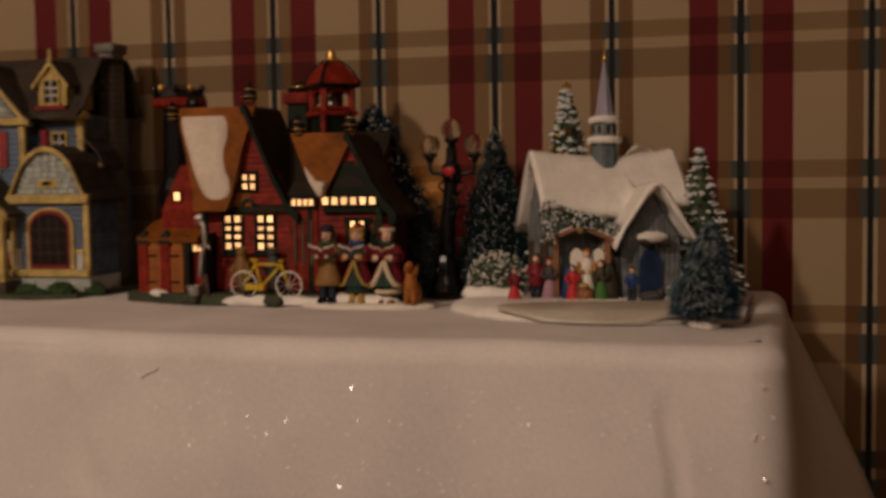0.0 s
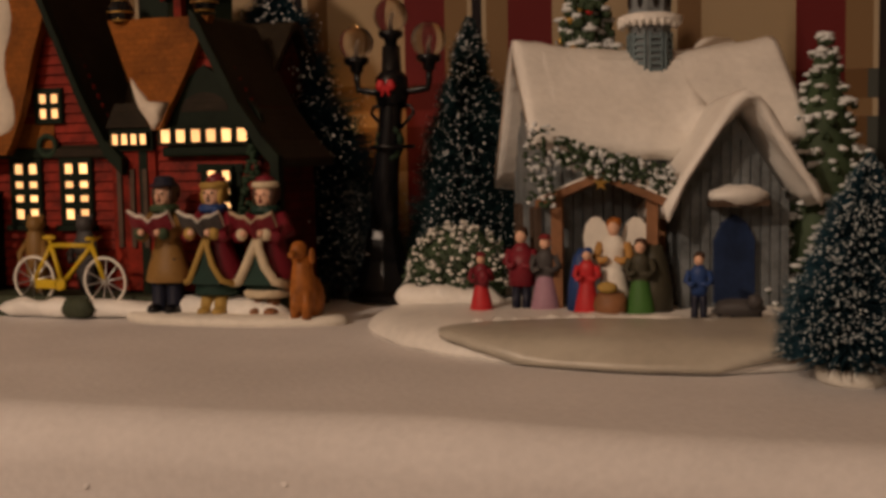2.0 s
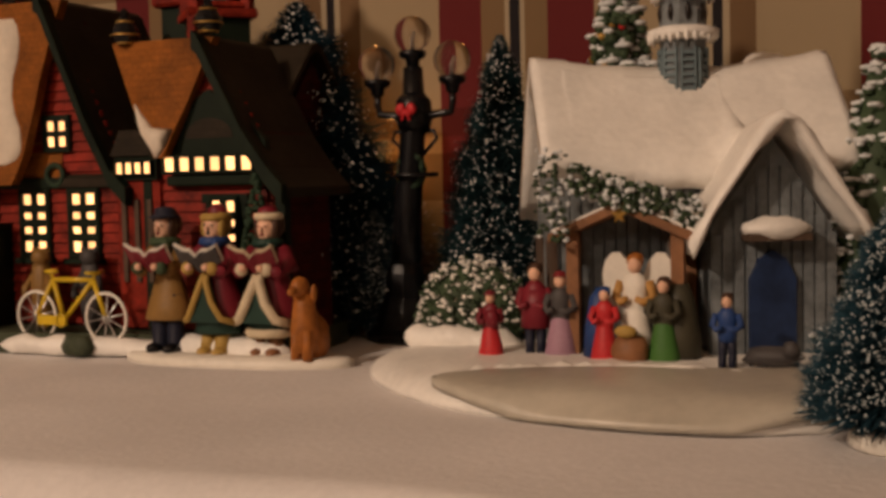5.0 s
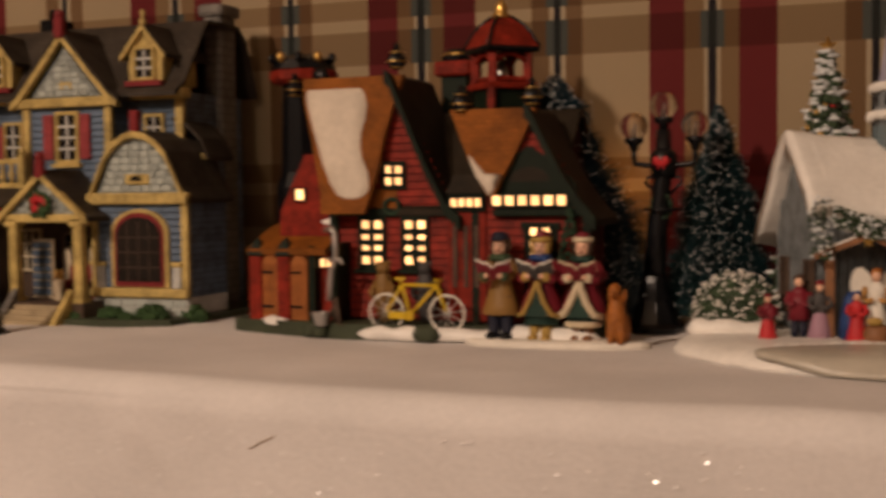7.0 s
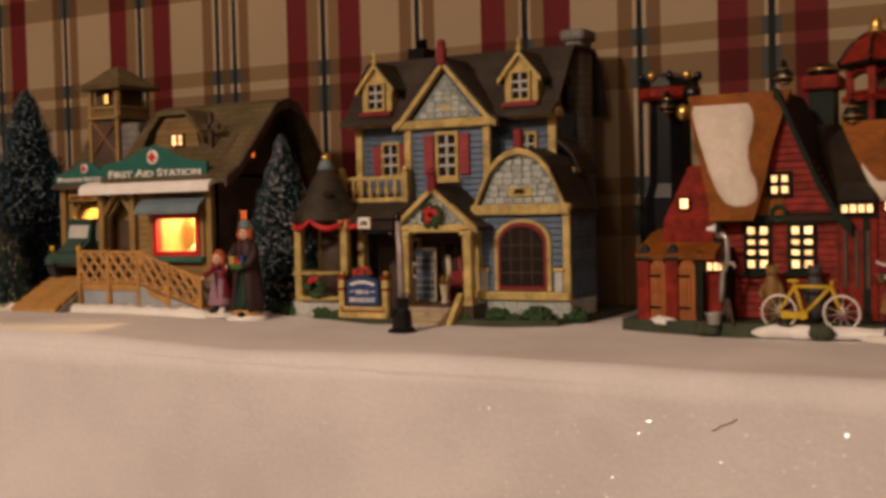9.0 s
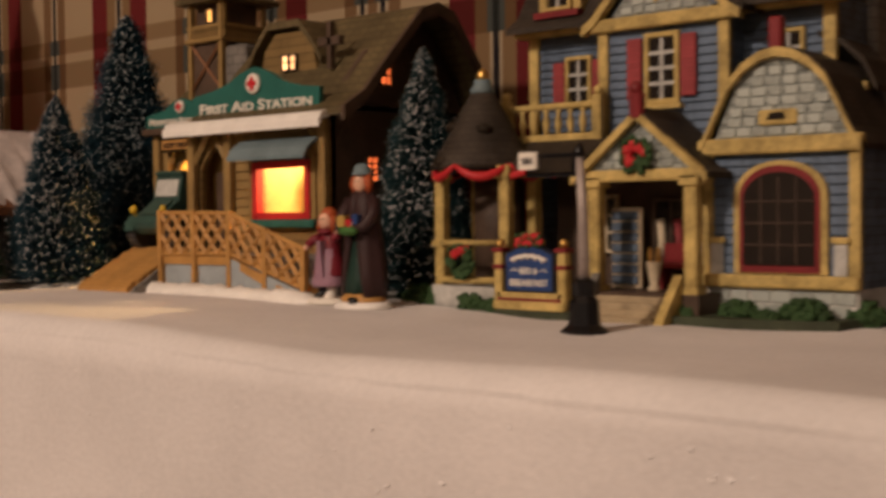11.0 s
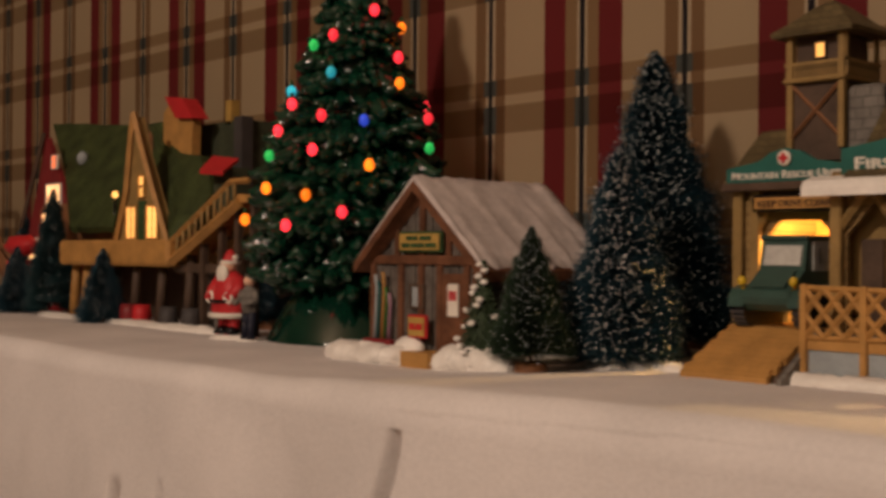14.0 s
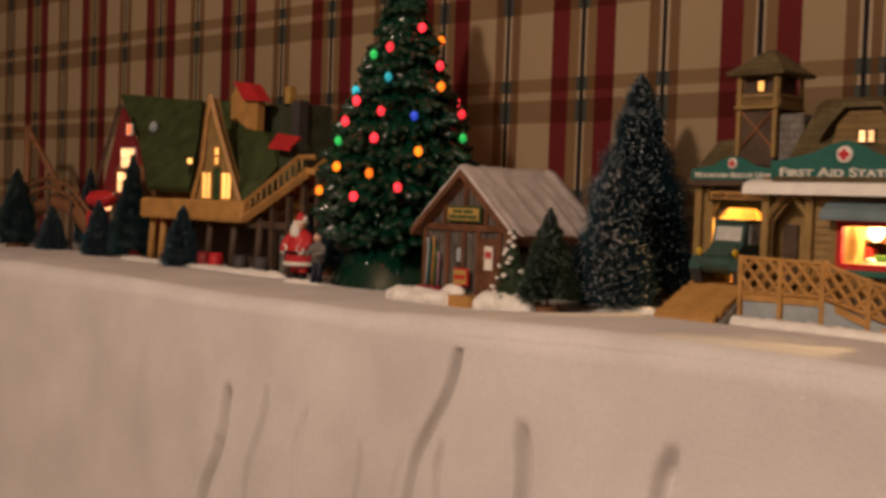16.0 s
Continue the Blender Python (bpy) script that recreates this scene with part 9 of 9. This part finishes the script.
    bars(sg, X - 0.0030, X + 0.0090, 0.0235, 0.0040, F - 0.0109, "signred", [3, 0.6, 3])
    for x, m, dz in ((-0.0440, "bluegrey", 0.058), (-0.0410, "teal", 0.054), (-0.0365, "tanwood", 0.060), (-0.0335, "leaf", 0.050), (-0.0300, "mauve", 0.046)):
        part("ski", Shape().tube([(X + x, F - 0.0060, 0.012), (X + x + 0.001, F - 0.0050, dz - 0.008), (X + x + 0.002, F - 0.0072, dz)], 0.0013, seg=5), m, t, "upright coloured ski")
    part("bench", Shape().box(X - 0.0500, X - 0.0200, F - 0.0120, F - 0.0050, 0.0080, 0.0155, bev=0.0008), "maroon", t, "dark red low bench")
    part("path", Shape().prism([(X + 0.002, 0.7640), (X + 0.030, 0.7620), (X + 0.036, 0.788), (X + 0.016, 0.788)], 0.0, 0.0105, "z"), "tanwood", t, "tan board path")
    s = Shape()
    bank(s, [(-1.318, 0.786, 0.003), (-1.300, 0.777, 0.004), (-1.275, 0.775, 0.005), (-1.252, 0.774, 0.005), (-1.236, 0.771, 0.005)], 0.0135, 0.0078, 31, flat=-0.002, steps=10)
    bank(s, [(-1.203, 0.771, 0.005), (-1.188, 0.772, 0.007), (-1.170, 0.773, 0.008), (-1.152, 0.773, 0.006), (-1.138, 0.776, 0.003)], 0.0135, 0.0095, 32, flat=-0.002, steps=10)
    s.lump((X - 0.006, 0.7790, 0.0105), (0.014, 0.007, 0.0085), 3, 0.12), s.lump((X - 0.045, 0.7790, 0.008), (0.016, 0.008, 0.0070), 5, 0.12)
    part("snow", s, "snow", t, "heaped white snow")

cabin()
fir = resin_fir("small_fir_tree", (-1.1720, 0.778, 0.006), 0.064, 0.0165, 15, "small bright green fir dotted with snow by the cabin", 0.0)
rng = random.Random(9)
for i in range(16):
    f, a = (i + 0.5) / 16, rng.uniform(-3.0, 0.2)
    q = 0.0165 * (1 - f) + 0.002
    part("snow_tuft", Shape().lump((-1.1720 + q * math.cos(a), 0.778 + q * math.sin(a), 0.012 + 0.056 * f), (0.0030, 0.0024, 0.0018), i, 0.3, 0, 8, 5), "snow", fir)


def christmas_tree():
    X, Y = -1.4210, 0.876
    t = thing("christmas_tree", (X, Y, 0), "glossy dark green Christmas tree with glowing coloured bulbs", "Christmas tree")
    st = part("stand", Shape().lathe([(0.0720, -0.002), (0.0700, 0.004), (0.0560, 0.030), (0.0380, 0.052), (0.0180, 0.056)], (X, Y, 0), 28), "standgreen", t, "glossy green plastic tree stand")
    part("trunk", Shape().tube([(X, Y, 0.05), (X, Y, 0.33)], [0.008, 0.002], seg=8), "darkwood", t)
    rng = random.Random(77)
    H0, H1, R = 0.050, 0.345, 0.108
    crown = Shape()
    core = []
    for k in range(47):
        g = k / 46
        core.append(((R * (1 - g) ** 1.05 + 0.004) * min(1, 0.70 + (H1 - H0) * g / 0.06 * 0.30) * (0.74 + 0.06 * math.cos(g * 15 * 2 * math.pi)), H0 + (H1 - H0) * g * 0.985))
    crown.lathe([(0.02, H0 - 0.004)] + core, (X, Y, 0), 28)
    for k in range(26):   # ragged glazed boughs that droop, fork and turn up at the tip
        g = k / 25
        z0 = H0 + 0.006 + (H1 - H0) * 0.965 * g
        m = int(21 * (1 - g) + 6)
        for i in range(m):
            zz = z0 + rng.uniform(-0.006, 0.006)
            rad = (R * (1 - g) ** 1.05 + 0.006) * min(1, 0.70 + (zz - 0.055) / 0.06 * 0.30)
            a = 2 * math.pi * (i + rng.uniform(-0.4, 0.4) + 0.5 * (k % 2)) / m
            d = Vector((math.cos(a), math.sin(a), 0))
            q, w = rad * rng.uniform(0.84, 1.07), (0.0036 + 0.034 * rad) * rng.uniform(0.75, 1.25)
            droop = rng.uniform(0.4, 1.5)
            at = lambda f, dz: tuple(Vector((X, Y, zz + dz * rad * droop)) + d * (q * f))
            crown.tube([at(0.45, 0.10), at(0.66, 0.03), at(0.82, -0.06), at(0.94, -0.10), at(1.0, -0.08), at(1.03, -0.05)], [w * 1.1, w * 1.3, w * 1.2, w * 0.85, w * 0.45, w * 0.06], 0, 7)
            for side in (-1, 1):
                e = Vector((-d.y, d.x, 0)) * (side * w)
                c0, c1 = Vector(at(0.72, 0.0)) + e * 0.6, Vector(at(rng.uniform(0.86, 1.0), rng.uniform(-0.16, -0.02))) + e * rng.uniform(1.8, 2.8)
                crown.tube([tuple(c0), tuple(c0.lerp(c1, 0.6)), tuple(c1)], [w * 0.8, w * 0.7, w * 0.08], 0, 6)
    part("crown", crown, "tinsel", t, "glossy dark green glazed boughs")
    kinds = {"r": "bulbred", "o": "bulborange", "g": "bulbgreen", "b": "bulbblue", "c": "bulbcyan"}
    def bulb(kind, a, z):
        g = (z - H0) / (H1 - H0)
        q = (R * max(0, 1 - g) ** 1.05 + 0.006) * 1.03
        p = (X + q * math.cos(a), Y + q * math.sin(a), z)
        b = part("bulb", Shape().lathe([(0.0008, -0.0048), (0.0032, -0.0030), (0.0040, 0.0), (0.0030, 0.0030), (0.0013, 0.0046)], p, 10), kinds[kind], t)
        part("socket", Shape().lathe([(0.0016, 0.0044), (0.0016, 0.0086)], p, 7), "shrub", b)
    for kind, a, z in (("r", -96, 0.168), ("r", -90, 0.189), ("r", -61, 0.178), ("r", -63, 0.151), ("r", -44, 0.103), ("r", -69, 0.093), ("r", 22, 0.180), ("r", 6, 0.228), ("o", -1, 0.206), ("o", -31, 0.139), ("o", -88, 0.122),
                       ("o", -62, 0.116), ("o", -97, 0.098), ("g", -96, 0.148), ("g", 11, 0.155), ("c", -59, 0.213), ("c", -97, 0.200), ("b", -33, 0.174), ("r", -13, 0.266), ("o", 45, 0.257), ("r", -63, 0.244), ("g", -86, 0.237)):
        bulb(kind, radians(a), z)
    for i in range(30):   # the far side and the top
        bulb("rorgrobrcro"[i % 11], radians(62 + (i * 61) % 130), H0 + 0.02 + 0.26 * ((i + 0.5) / 30) ** 1.1)

christmas_tree()

def santa():
    s = Shape()
    x, y, z = -1.4960, 0.808, 0.0
    s.lathe([(0.0200, 0), (0.0205, 0.002), (0.016, 0.005)], (x + 0.004, y, z), 18, 3, squash=0.7)
    for k in (-1, 1):
        s.tube([(x + k * 0.0055, y - 0.004, 0.004), (x + k * 0.0055, y - 0.001, 0.012), (x + k * 0.005, y, 0.026)], [0.0042, 0.0040, 0.0058], 0, 9)
        s.tube([(x + k * 0.0055, y - 0.005, 0.004), (x + k * 0.0055, y - 0.001, 0.010)], [0.0050, 0.0046], 4, 9)
        s.tube([(x + k * 0.0095, y, 0.050), (x + k * 0.0140, y - 0.003, 0.041), (x + k * 0.010, y - 0.010, 0.034)], [0.0050, 0.0050, 0.0040], 0, 9)
        s.ring((x + k * 0.0105, y - 0.009, 0.035), 0.0036, 0.0018, "y", 1, 12, 6)
    s.lathe([(0.0135, 0.019), (0.0145, 0.026), (0.0130, 0.040), (0.0095, 0.052), (0.0050, 0.056)], (x, y, 0), 16, 0, squash=0.85)
    s.ring((x, y, 0.0205), 0.0130, 0.0024, "z", 1, 20, 6)
    s.ring((x, y, 0.0320), 0.0135, 0.0014, "z", 4, 20, 6)
    s.ball((x, y - 0.002, 0.0595), (0.0058, 0.0058, 0.0060), 2)
    s.lump((x, y - 0.0062, 0.0530), (0.0062, 0.0036, 0.0090), 2, 0.15, 1)
    s.ring((x, y, 0.0630), 0.0056, 0.0019, "z", 1, 16, 6)
    s.lathe([(0.0058, 0.063), (0.0046, 0.068), (0.0022, 0.0725), (0.0008, 0.0735)], (x, y, 0), 12, 0)
    s.ball((x + 0.006, y, 0.0670), 0.0024, 1)
    s.bm.transform(Matrix.Translation((-1.4990, y, 0)) @ Matrix.Diagonal((1.28, 1.15, 1.02, 1)) @ Matrix.Translation((-x, -y, 0)))
    x = -1.4990
    single("santa_figurine", s, ["pinkred", "white", "skin", "snow", "black"], (x, y, z), "red and white Santa figurine on a snowy base", "figurine")
    s = Shape()
    doll(s, -1.4630, 0.803, 0.003, 0.052, 0, 1, hair=1, skirt=False, wide=1.25)
    s.lathe([(0.011, 0), (0.011, 0.003)], (-1.4630, 0.803, 0), 14, 3)
    single("child_figurine", s, ["navy", "stone", "skin", "snow"], (-1.4630, 0.803, 0), "small grey-coated figurine beside the Santa", "figurine")

santa()

def cottage():
    t = thing("tree_house_cottage", (-1.80, 0.87, 0), "tan cottage on stilts with a moss-green roof and lit windows", "cottage")
    F = 0.850
    part("deck", Shape().box(-1.853, -1.630, 0.824, 0.985, 0.0590, 0.0840, bev=0.003), "tanwood", t, "tan wooden deck")
    for i, x in enumerate((-1.850, -1.825, -1.80, -1.76, -1.72, -1.67, -1.62)):
        # stilts beyond the first two go dark, for the shade under the deck
        part("stilt", Shape().tube([(x, 0.84, 0.0), (x + 0.004, 0.842, 0.07)], [0.0055, 0.0045], seg=7), "tanwood" if i in (0, 1) else "darkwood", t)
    # added dark box fills the shaded space below the deck
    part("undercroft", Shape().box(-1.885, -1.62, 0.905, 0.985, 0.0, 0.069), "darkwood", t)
    part("wall", Shape().prism([(F + 0.012, 0.085), (0.985, 0.085), (0.980, 0.125), (0.925, 0.2050), (F + 0.012, 0.118)], -1.985, -1.80, "x"), "brown", t, "orange-brown end wall")
    part("lower_wall", Shape().box(-1.985, -1.88, F + 0.012, 0.985, 0.0, 0.086), "maroon", t)
    window(t, (-1.9860, 0.905, 0.1200), 0.030, 0.030, 3, 2, "maroon", "lit", rz=-90, edge=0.002)
    window(t, (-1.9860, 0.925, 0.1680), 0.014, 0.014, 2, 1, "maroon", "litred", rz=-90, edge=0.002)
    window(t, (-1.9600, F + 0.0105, 0.0900), 0.026, 0.026, 2, 2, "maroon", "lit", edge=0.002)
    window(t, (-1.9350, F + 0.0105, 0.0480), 0.014, 0.020, 2, 2, "maroon", "lit", edge=0.002)
    # sweeping mossy roofs: lines of (x, y, z) across the front slope, eave to ridge, then the back
    def sheet(lines, label):
        s = Shape()
        rings = []
        for ln in lines:
            ring = [(x, y, z + 0.002 * noise.noise(Vector((x * 50, y * 50, z * 50)))) for x, y, z in ln]
            rings.append(ring + [(x, y + 0.004, z - 0.006) for x, y, z in reversed(ring)])
        s.loft(rings)
        part("roof", s, "mossroof", t, label)
    lines = []
    for i in range(11):
        f = i / 10
        top = -2.078 + 0.214 * f
        low = -1.866 + 0.098 * f
        lines.append([(low + (top - low) * g ** 1.25, 0.842 + 0.078 * g ** 1.1, 0.098 + (0.134 - 0.018 * f) * g) for g in [k / 6 for k in range(7)]] + [(top, 0.960, 0.190), (top, 0.992, 0.140)])
    sheet(lines, "sweeping moss-green roof")
    # steep second roof, a front sheet that narrows to its foot
    s = Shape()
    rings = []
    for z, xl, xr, y in ((0.209, -1.806, -1.754, 0.902), (0.195, -1.787, -1.742, 0.895), (0.183, -1.774, -1.730, 0.889), (0.172, -1.762, -1.712, 0.884), (0.166, -1.755, -1.668, 0.881), (0.150, -1.738, -1.638, 0.872), (0.126, -1.708, -1.612, 0.859), (0.108, -1.684, -1.622, 0.850), (0.094, -1.668, -1.636, 0.843), (0.083, -1.655, -1.645, 0.838)):
        n = 8
        row = [(xl + (xr - xl) * k / n, y + 0.003 * noise.noise(Vector((k * 0.9, z * 60, 2))) - 0.004 * math.sin(math.pi * k / n), z) for k in range(n + 1)]
        rings.append(row + [(x, yy + 0.012, zz) for x, yy, zz in reversed(row)])
    s.loft(rings)
    part("roof", s, "mossroof", t, "steep moss-green roof")
    # front wall of the far gable, its windows aglow, under a long dark bargeboard
    part("front_wall", Shape().prism([(-2.030, 0.088), (-1.890, 0.088), (-1.905, 0.100), (-1.980, 0.2040)], 0.868, 0.874, "y"), "maroon", t, "dark red boarded gable wall")
    part("bargeboard", Shape().tube([(-2.036, 0.862, 0.100), (-1.984, 0.866, 0.2090)], 0.0030, seg=4, smooth=False), "darkwood", t)
    window(t, (-1.9580, 0.8672, 0.1230), 0.0330, 0.0250, 3, 2, "white", "lit", edge=0.002, bar=0.0016)
    window(t, (-1.9560, 0.8672, 0.1680), 0.0110, 0.0130, 2, 2, "white", "litred", edge=0.0016)
    window(t, (-1.9950, 0.8600, 0.0640), 0.0180, 0.0220, 2, 2, "white", "lit", edge=0.002)
    part("roof_light", Shape().ball((-1.925, 0.885, 0.178), (0.008, 0.006, 0.008)), "bluegrey", t)
    lan = part("lantern", Shape().tube([(-1.780, 0.850, 0.084), (-1.780, 0.850, 0.127)], 0.0016, seg=6), "black", t, "small lit post lantern")
    part("globe", Shape().ball((-1.780, 0.850, 0.1310), (0.0034, 0.0034, 0.0038), 0, 12, 8), "litamber", lan)
    # tall narrow front gable
    G = -1.700
    part("gable", Shape().prism([(-1.746, 0.084), (-1.654, 0.084), (-1.680, 0.130), (-1.704, 0.175), (-1.716, 0.2050), (-1.721, 0.175), (-1.727, 0.130)], 0.838, 0.848, "y"), "khakitrim", t, "tall narrow tan gable")
    for line in ([(-1.750, 0.083), (-1.730, 0.130), (-1.7225, 0.176), (-1.716, 0.2085)], [(-1.716, 0.2085), (-1.701, 0.176), (-1.676, 0.130), (-1.650, 0.083)]):
        part("bargeboard", Shape().tube([(x, 0.8355, z) for x, z in line], 0.0032, seg=4, smooth=False), "tanwood", t)
    for x in (-1.7200, -1.6790):
        window(t, (x, 0.8370, 0.0860), 0.0190, 0.0300, 2, 1, "tanwood", "litamber", edge=0.002, bar=0.0006)
    part("door", Shape().box(-1.7055, -1.6935, 0.8350, 0.8385, 0.084, 0.122, bev=0.001), "shrub", t, "green door between the lit windows")
    window(t, (-1.7000, 0.8370, 0.1260), 0.0095, 0.0200, 1, 2, "tanwood", "litamber", edge=0.0015, bar=0.0022)
    # perched box with red roof, dark side room, red awning, and stair up the side
    part("birdhouse", Shape().prism([(-1.746, 0.162), (-1.692, 0.162), (-1.690, 0.204), (-1.714, 0.2080), (-1.732, 0.2260), (-1.747, 0.2140)], 0.886, 0.896, "y"), "tanwood", t)
    part("birdhouse_roof", Shape().prism([(-1.735, 0.2300), (-1.702, 0.2260), (-1.679, 0.2040), (-1.713, 0.2065)], 0.880, 0.898, "y"), "signred", t, "small red roof")
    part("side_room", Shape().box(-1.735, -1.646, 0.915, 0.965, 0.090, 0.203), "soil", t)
    part("side_pipe", Shape().box(-1.656, -1.642, 0.912, 0.925, 0.10, 0.206), "charcoal", t)
    part("side_pipe", Shape().box(-1.676, -1.666, 0.915, 0.925, 0.20, 0.224), "strawy", t)
    part("side_roof", Shape().loft([[(-1.630, 0.872, 0.1640), (-1.586, 0.872, 0.1590), (-1.586, 0.872, 0.1560), (-1.630, 0.872, 0.1600)], [(-1.611, 0.846, 0.1480), (-1.572, 0.846, 0.1450), (-1.572, 0.846, 0.1415), (-1.611, 0.846, 0.1445)]]), "signred", t, "small red roof")
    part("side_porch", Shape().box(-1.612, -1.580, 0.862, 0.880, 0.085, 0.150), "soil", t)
    low, high = Vector((-1.628, 0.832, 0.0700)), Vector((-1.524, 0.832, 0.1215))
    n = 11
    for k in range(n):
        p = low.lerp(high, k / (n - 1))
        part("step", Shape().box(p.x - 0.006, p.x + 0.006, 0.832, 0.866, p.z - 0.0040, p.z + 0.0010), "tanwood", t)
    for y in (0.830, 0.868):
        st = part("stair_string", Shape().tube([(low.x - 0.004, y, low.z - 0.006), (high.x + 0.004, y, high.z - 0.006)], 0.0050, seg=4, smooth=False), "tanwood", t, "tan wooden stair string")
        part("handrail", Shape().tube([(low.x - 0.010, y, low.z + 0.010), (high.x - 0.010, y, high.z + 0.012), (high.x + 0.018, y, high.z + 0.012)], 0.0028, seg=4, smooth=False), "tanwood", st)
        for k in range(n):
            p = low.lerp(high, k / (n - 1))
            part("baluster", Shape().tube([(p.x - 0.004, y, p.z - 0.006), (p.x - 0.004, y, p.z + 0.013)], 0.0016, seg=6), "khakitrim", st)
    part("landing", Shape().box(-1.526, -1.505, 0.830, 0.870, 0.1150, 0.1215, bev=0.001), "tanwood", t)
    for x, z in ((-1.590, 0.080), (-1.560, 0.095), (-1.534, 0.112), (-1.510, 0.115)):
        # posts and beam coloured dark for the shade beneath the stair
        part("stair_post", Shape().box(x - 0.003, x + 0.003, 0.836, 0.842, 0.0, z), "darkwood", t)
    part("lower_beam", Shape().box(-1.640, -1.555, 0.838, 0.846, 0.0540, 0.0620), "darkwood", t)
    part("stone_pier", Shape().box(-1.610, -1.585, 0.850, 0.880, 0.0, 0.055, bev=0.002), "stone", t)
    for x, m in ((-1.715, "maroon"), (-1.690, "signred"), (-1.880, "signred"), (-1.640, "charcoal"), (-1.60, "charcoal"), (-1.75, "darkwood")):
        part("barrel", Shape().lathe([(0.008, 0.0), (0.0095, 0.008), (0.0095, 0.014), (0.008, 0.022)], (x, 0.832, 0), 10), m, t)
    s = Shape()
    bank(s, [(-1.905, 0.826, 0.003), (-1.84, 0.820, 0.003), (-1.78, 0.824, 0.002), (-1.70, 0.822, 0.002), (-1.60, 0.826, 0.002), (-1.55, 0.83, 0.002)], 0.009, 0.006, 13, flat=-0.002)
    part("snow", s, "snow", t)

cottage()

def red_stand():
    t = thing("red_booth", (-2.000, 0.84, 0), "small red painted booth with a snowy canopy", "booth")
    for x in (-2.000, -1.972):
        part("post", Shape().box(x - 0.0065, x + 0.0065, 0.832, 0.846, 0.004, 0.062, bev=0.001), "signred", t)
    part("canopy", Shape().lump((-1.984, 0.842, 0.0790), (0.030, 0.018, 0.012), 3, 0.25), "signred", t)
    part("counter", Shape().box(-2.004, -1.966, 0.846, 0.870, 0.004, 0.050), "black", t)
    part("snow", Shape().lump((-1.975, 0.826, 0.001), (0.034, 0.012, 0.008), 5, 0.3, flat=-0.002), "snow", t)

red_stand()

def arch_bridge():
    t = thing("log_bridge", (-2.16, 0.88, 0), "brown wooden arched bridge between small trees", "bridge")
    pts = [(-2.30, 0.87, 0.02), (-2.24, 0.87, 0.058), (-2.17, 0.87, 0.072), (-2.10, 0.87, 0.058), (-2.04, 0.87, 0.02)]
    part("deck", Shape().tube(pts, 0.012, seg=6), "brown", t)
    for dz in (0.022, 0.036):
        part("rail", Shape().tube([(x, y - 0.012, z + dz) for x, y, z in pts], 0.003, seg=6), "brown", t)
    for x, y, z in pts:
        part("post", Shape().tube([(x, y - 0.012, 0.0), (x, y - 0.012, z + 0.042)], 0.003, seg=6), "darkwood", t)
    part("mast", Shape().tube([(-2.215, 0.90, 0.09), (-2.33, 0.90, 0.185), (-2.38, 0.90, 0.185)], 0.005, seg=6).tube([(-2.33, 0.90, 0.0), (-2.33, 0.90, 0.19)], 0.006, seg=6), "brown", t, "slanting brown pole")

arch_bridge()

for n, (x, y, h, r, seed, nm, lab) in enumerate((
        (-1.742, 0.818, 0.076, 0.026, 51, "needleblue", "small blue-green bottle brush tree before the cottage"),
        (-1.885, 0.832, 0.140, 0.032, 52, "needle", "slim dark blue bottle brush tree before the cottage"),
        (-1.952, 0.822, 0.078, 0.026, 53, "needleblue", "small blue-green bottle brush tree before the cottage"),
        (-2.110, 0.835, 0.066, 0.024, 54, "needleblue", "small blue-green bottle brush tree by the bridge"),
        (-2.225, 0.835, 0.120, 0.036, 55, "needle", "dark blue-green bottle brush tree by the bridge"),
        (-2.180, 0.930, 0.125, 0.026, 56, "needleblue", "blue-green bottle brush tree behind the bridge"),
        (-1.575, 0.900, 0.130, 0.028, 57, "needleblue", "blue bottle brush tree behind the stair"))):
    brush_tree("bottle_brush_tree", (x, y, 0.0), h, r, seed, nm, "palefrost", 0.12, lab, base="wood", density=0.8)
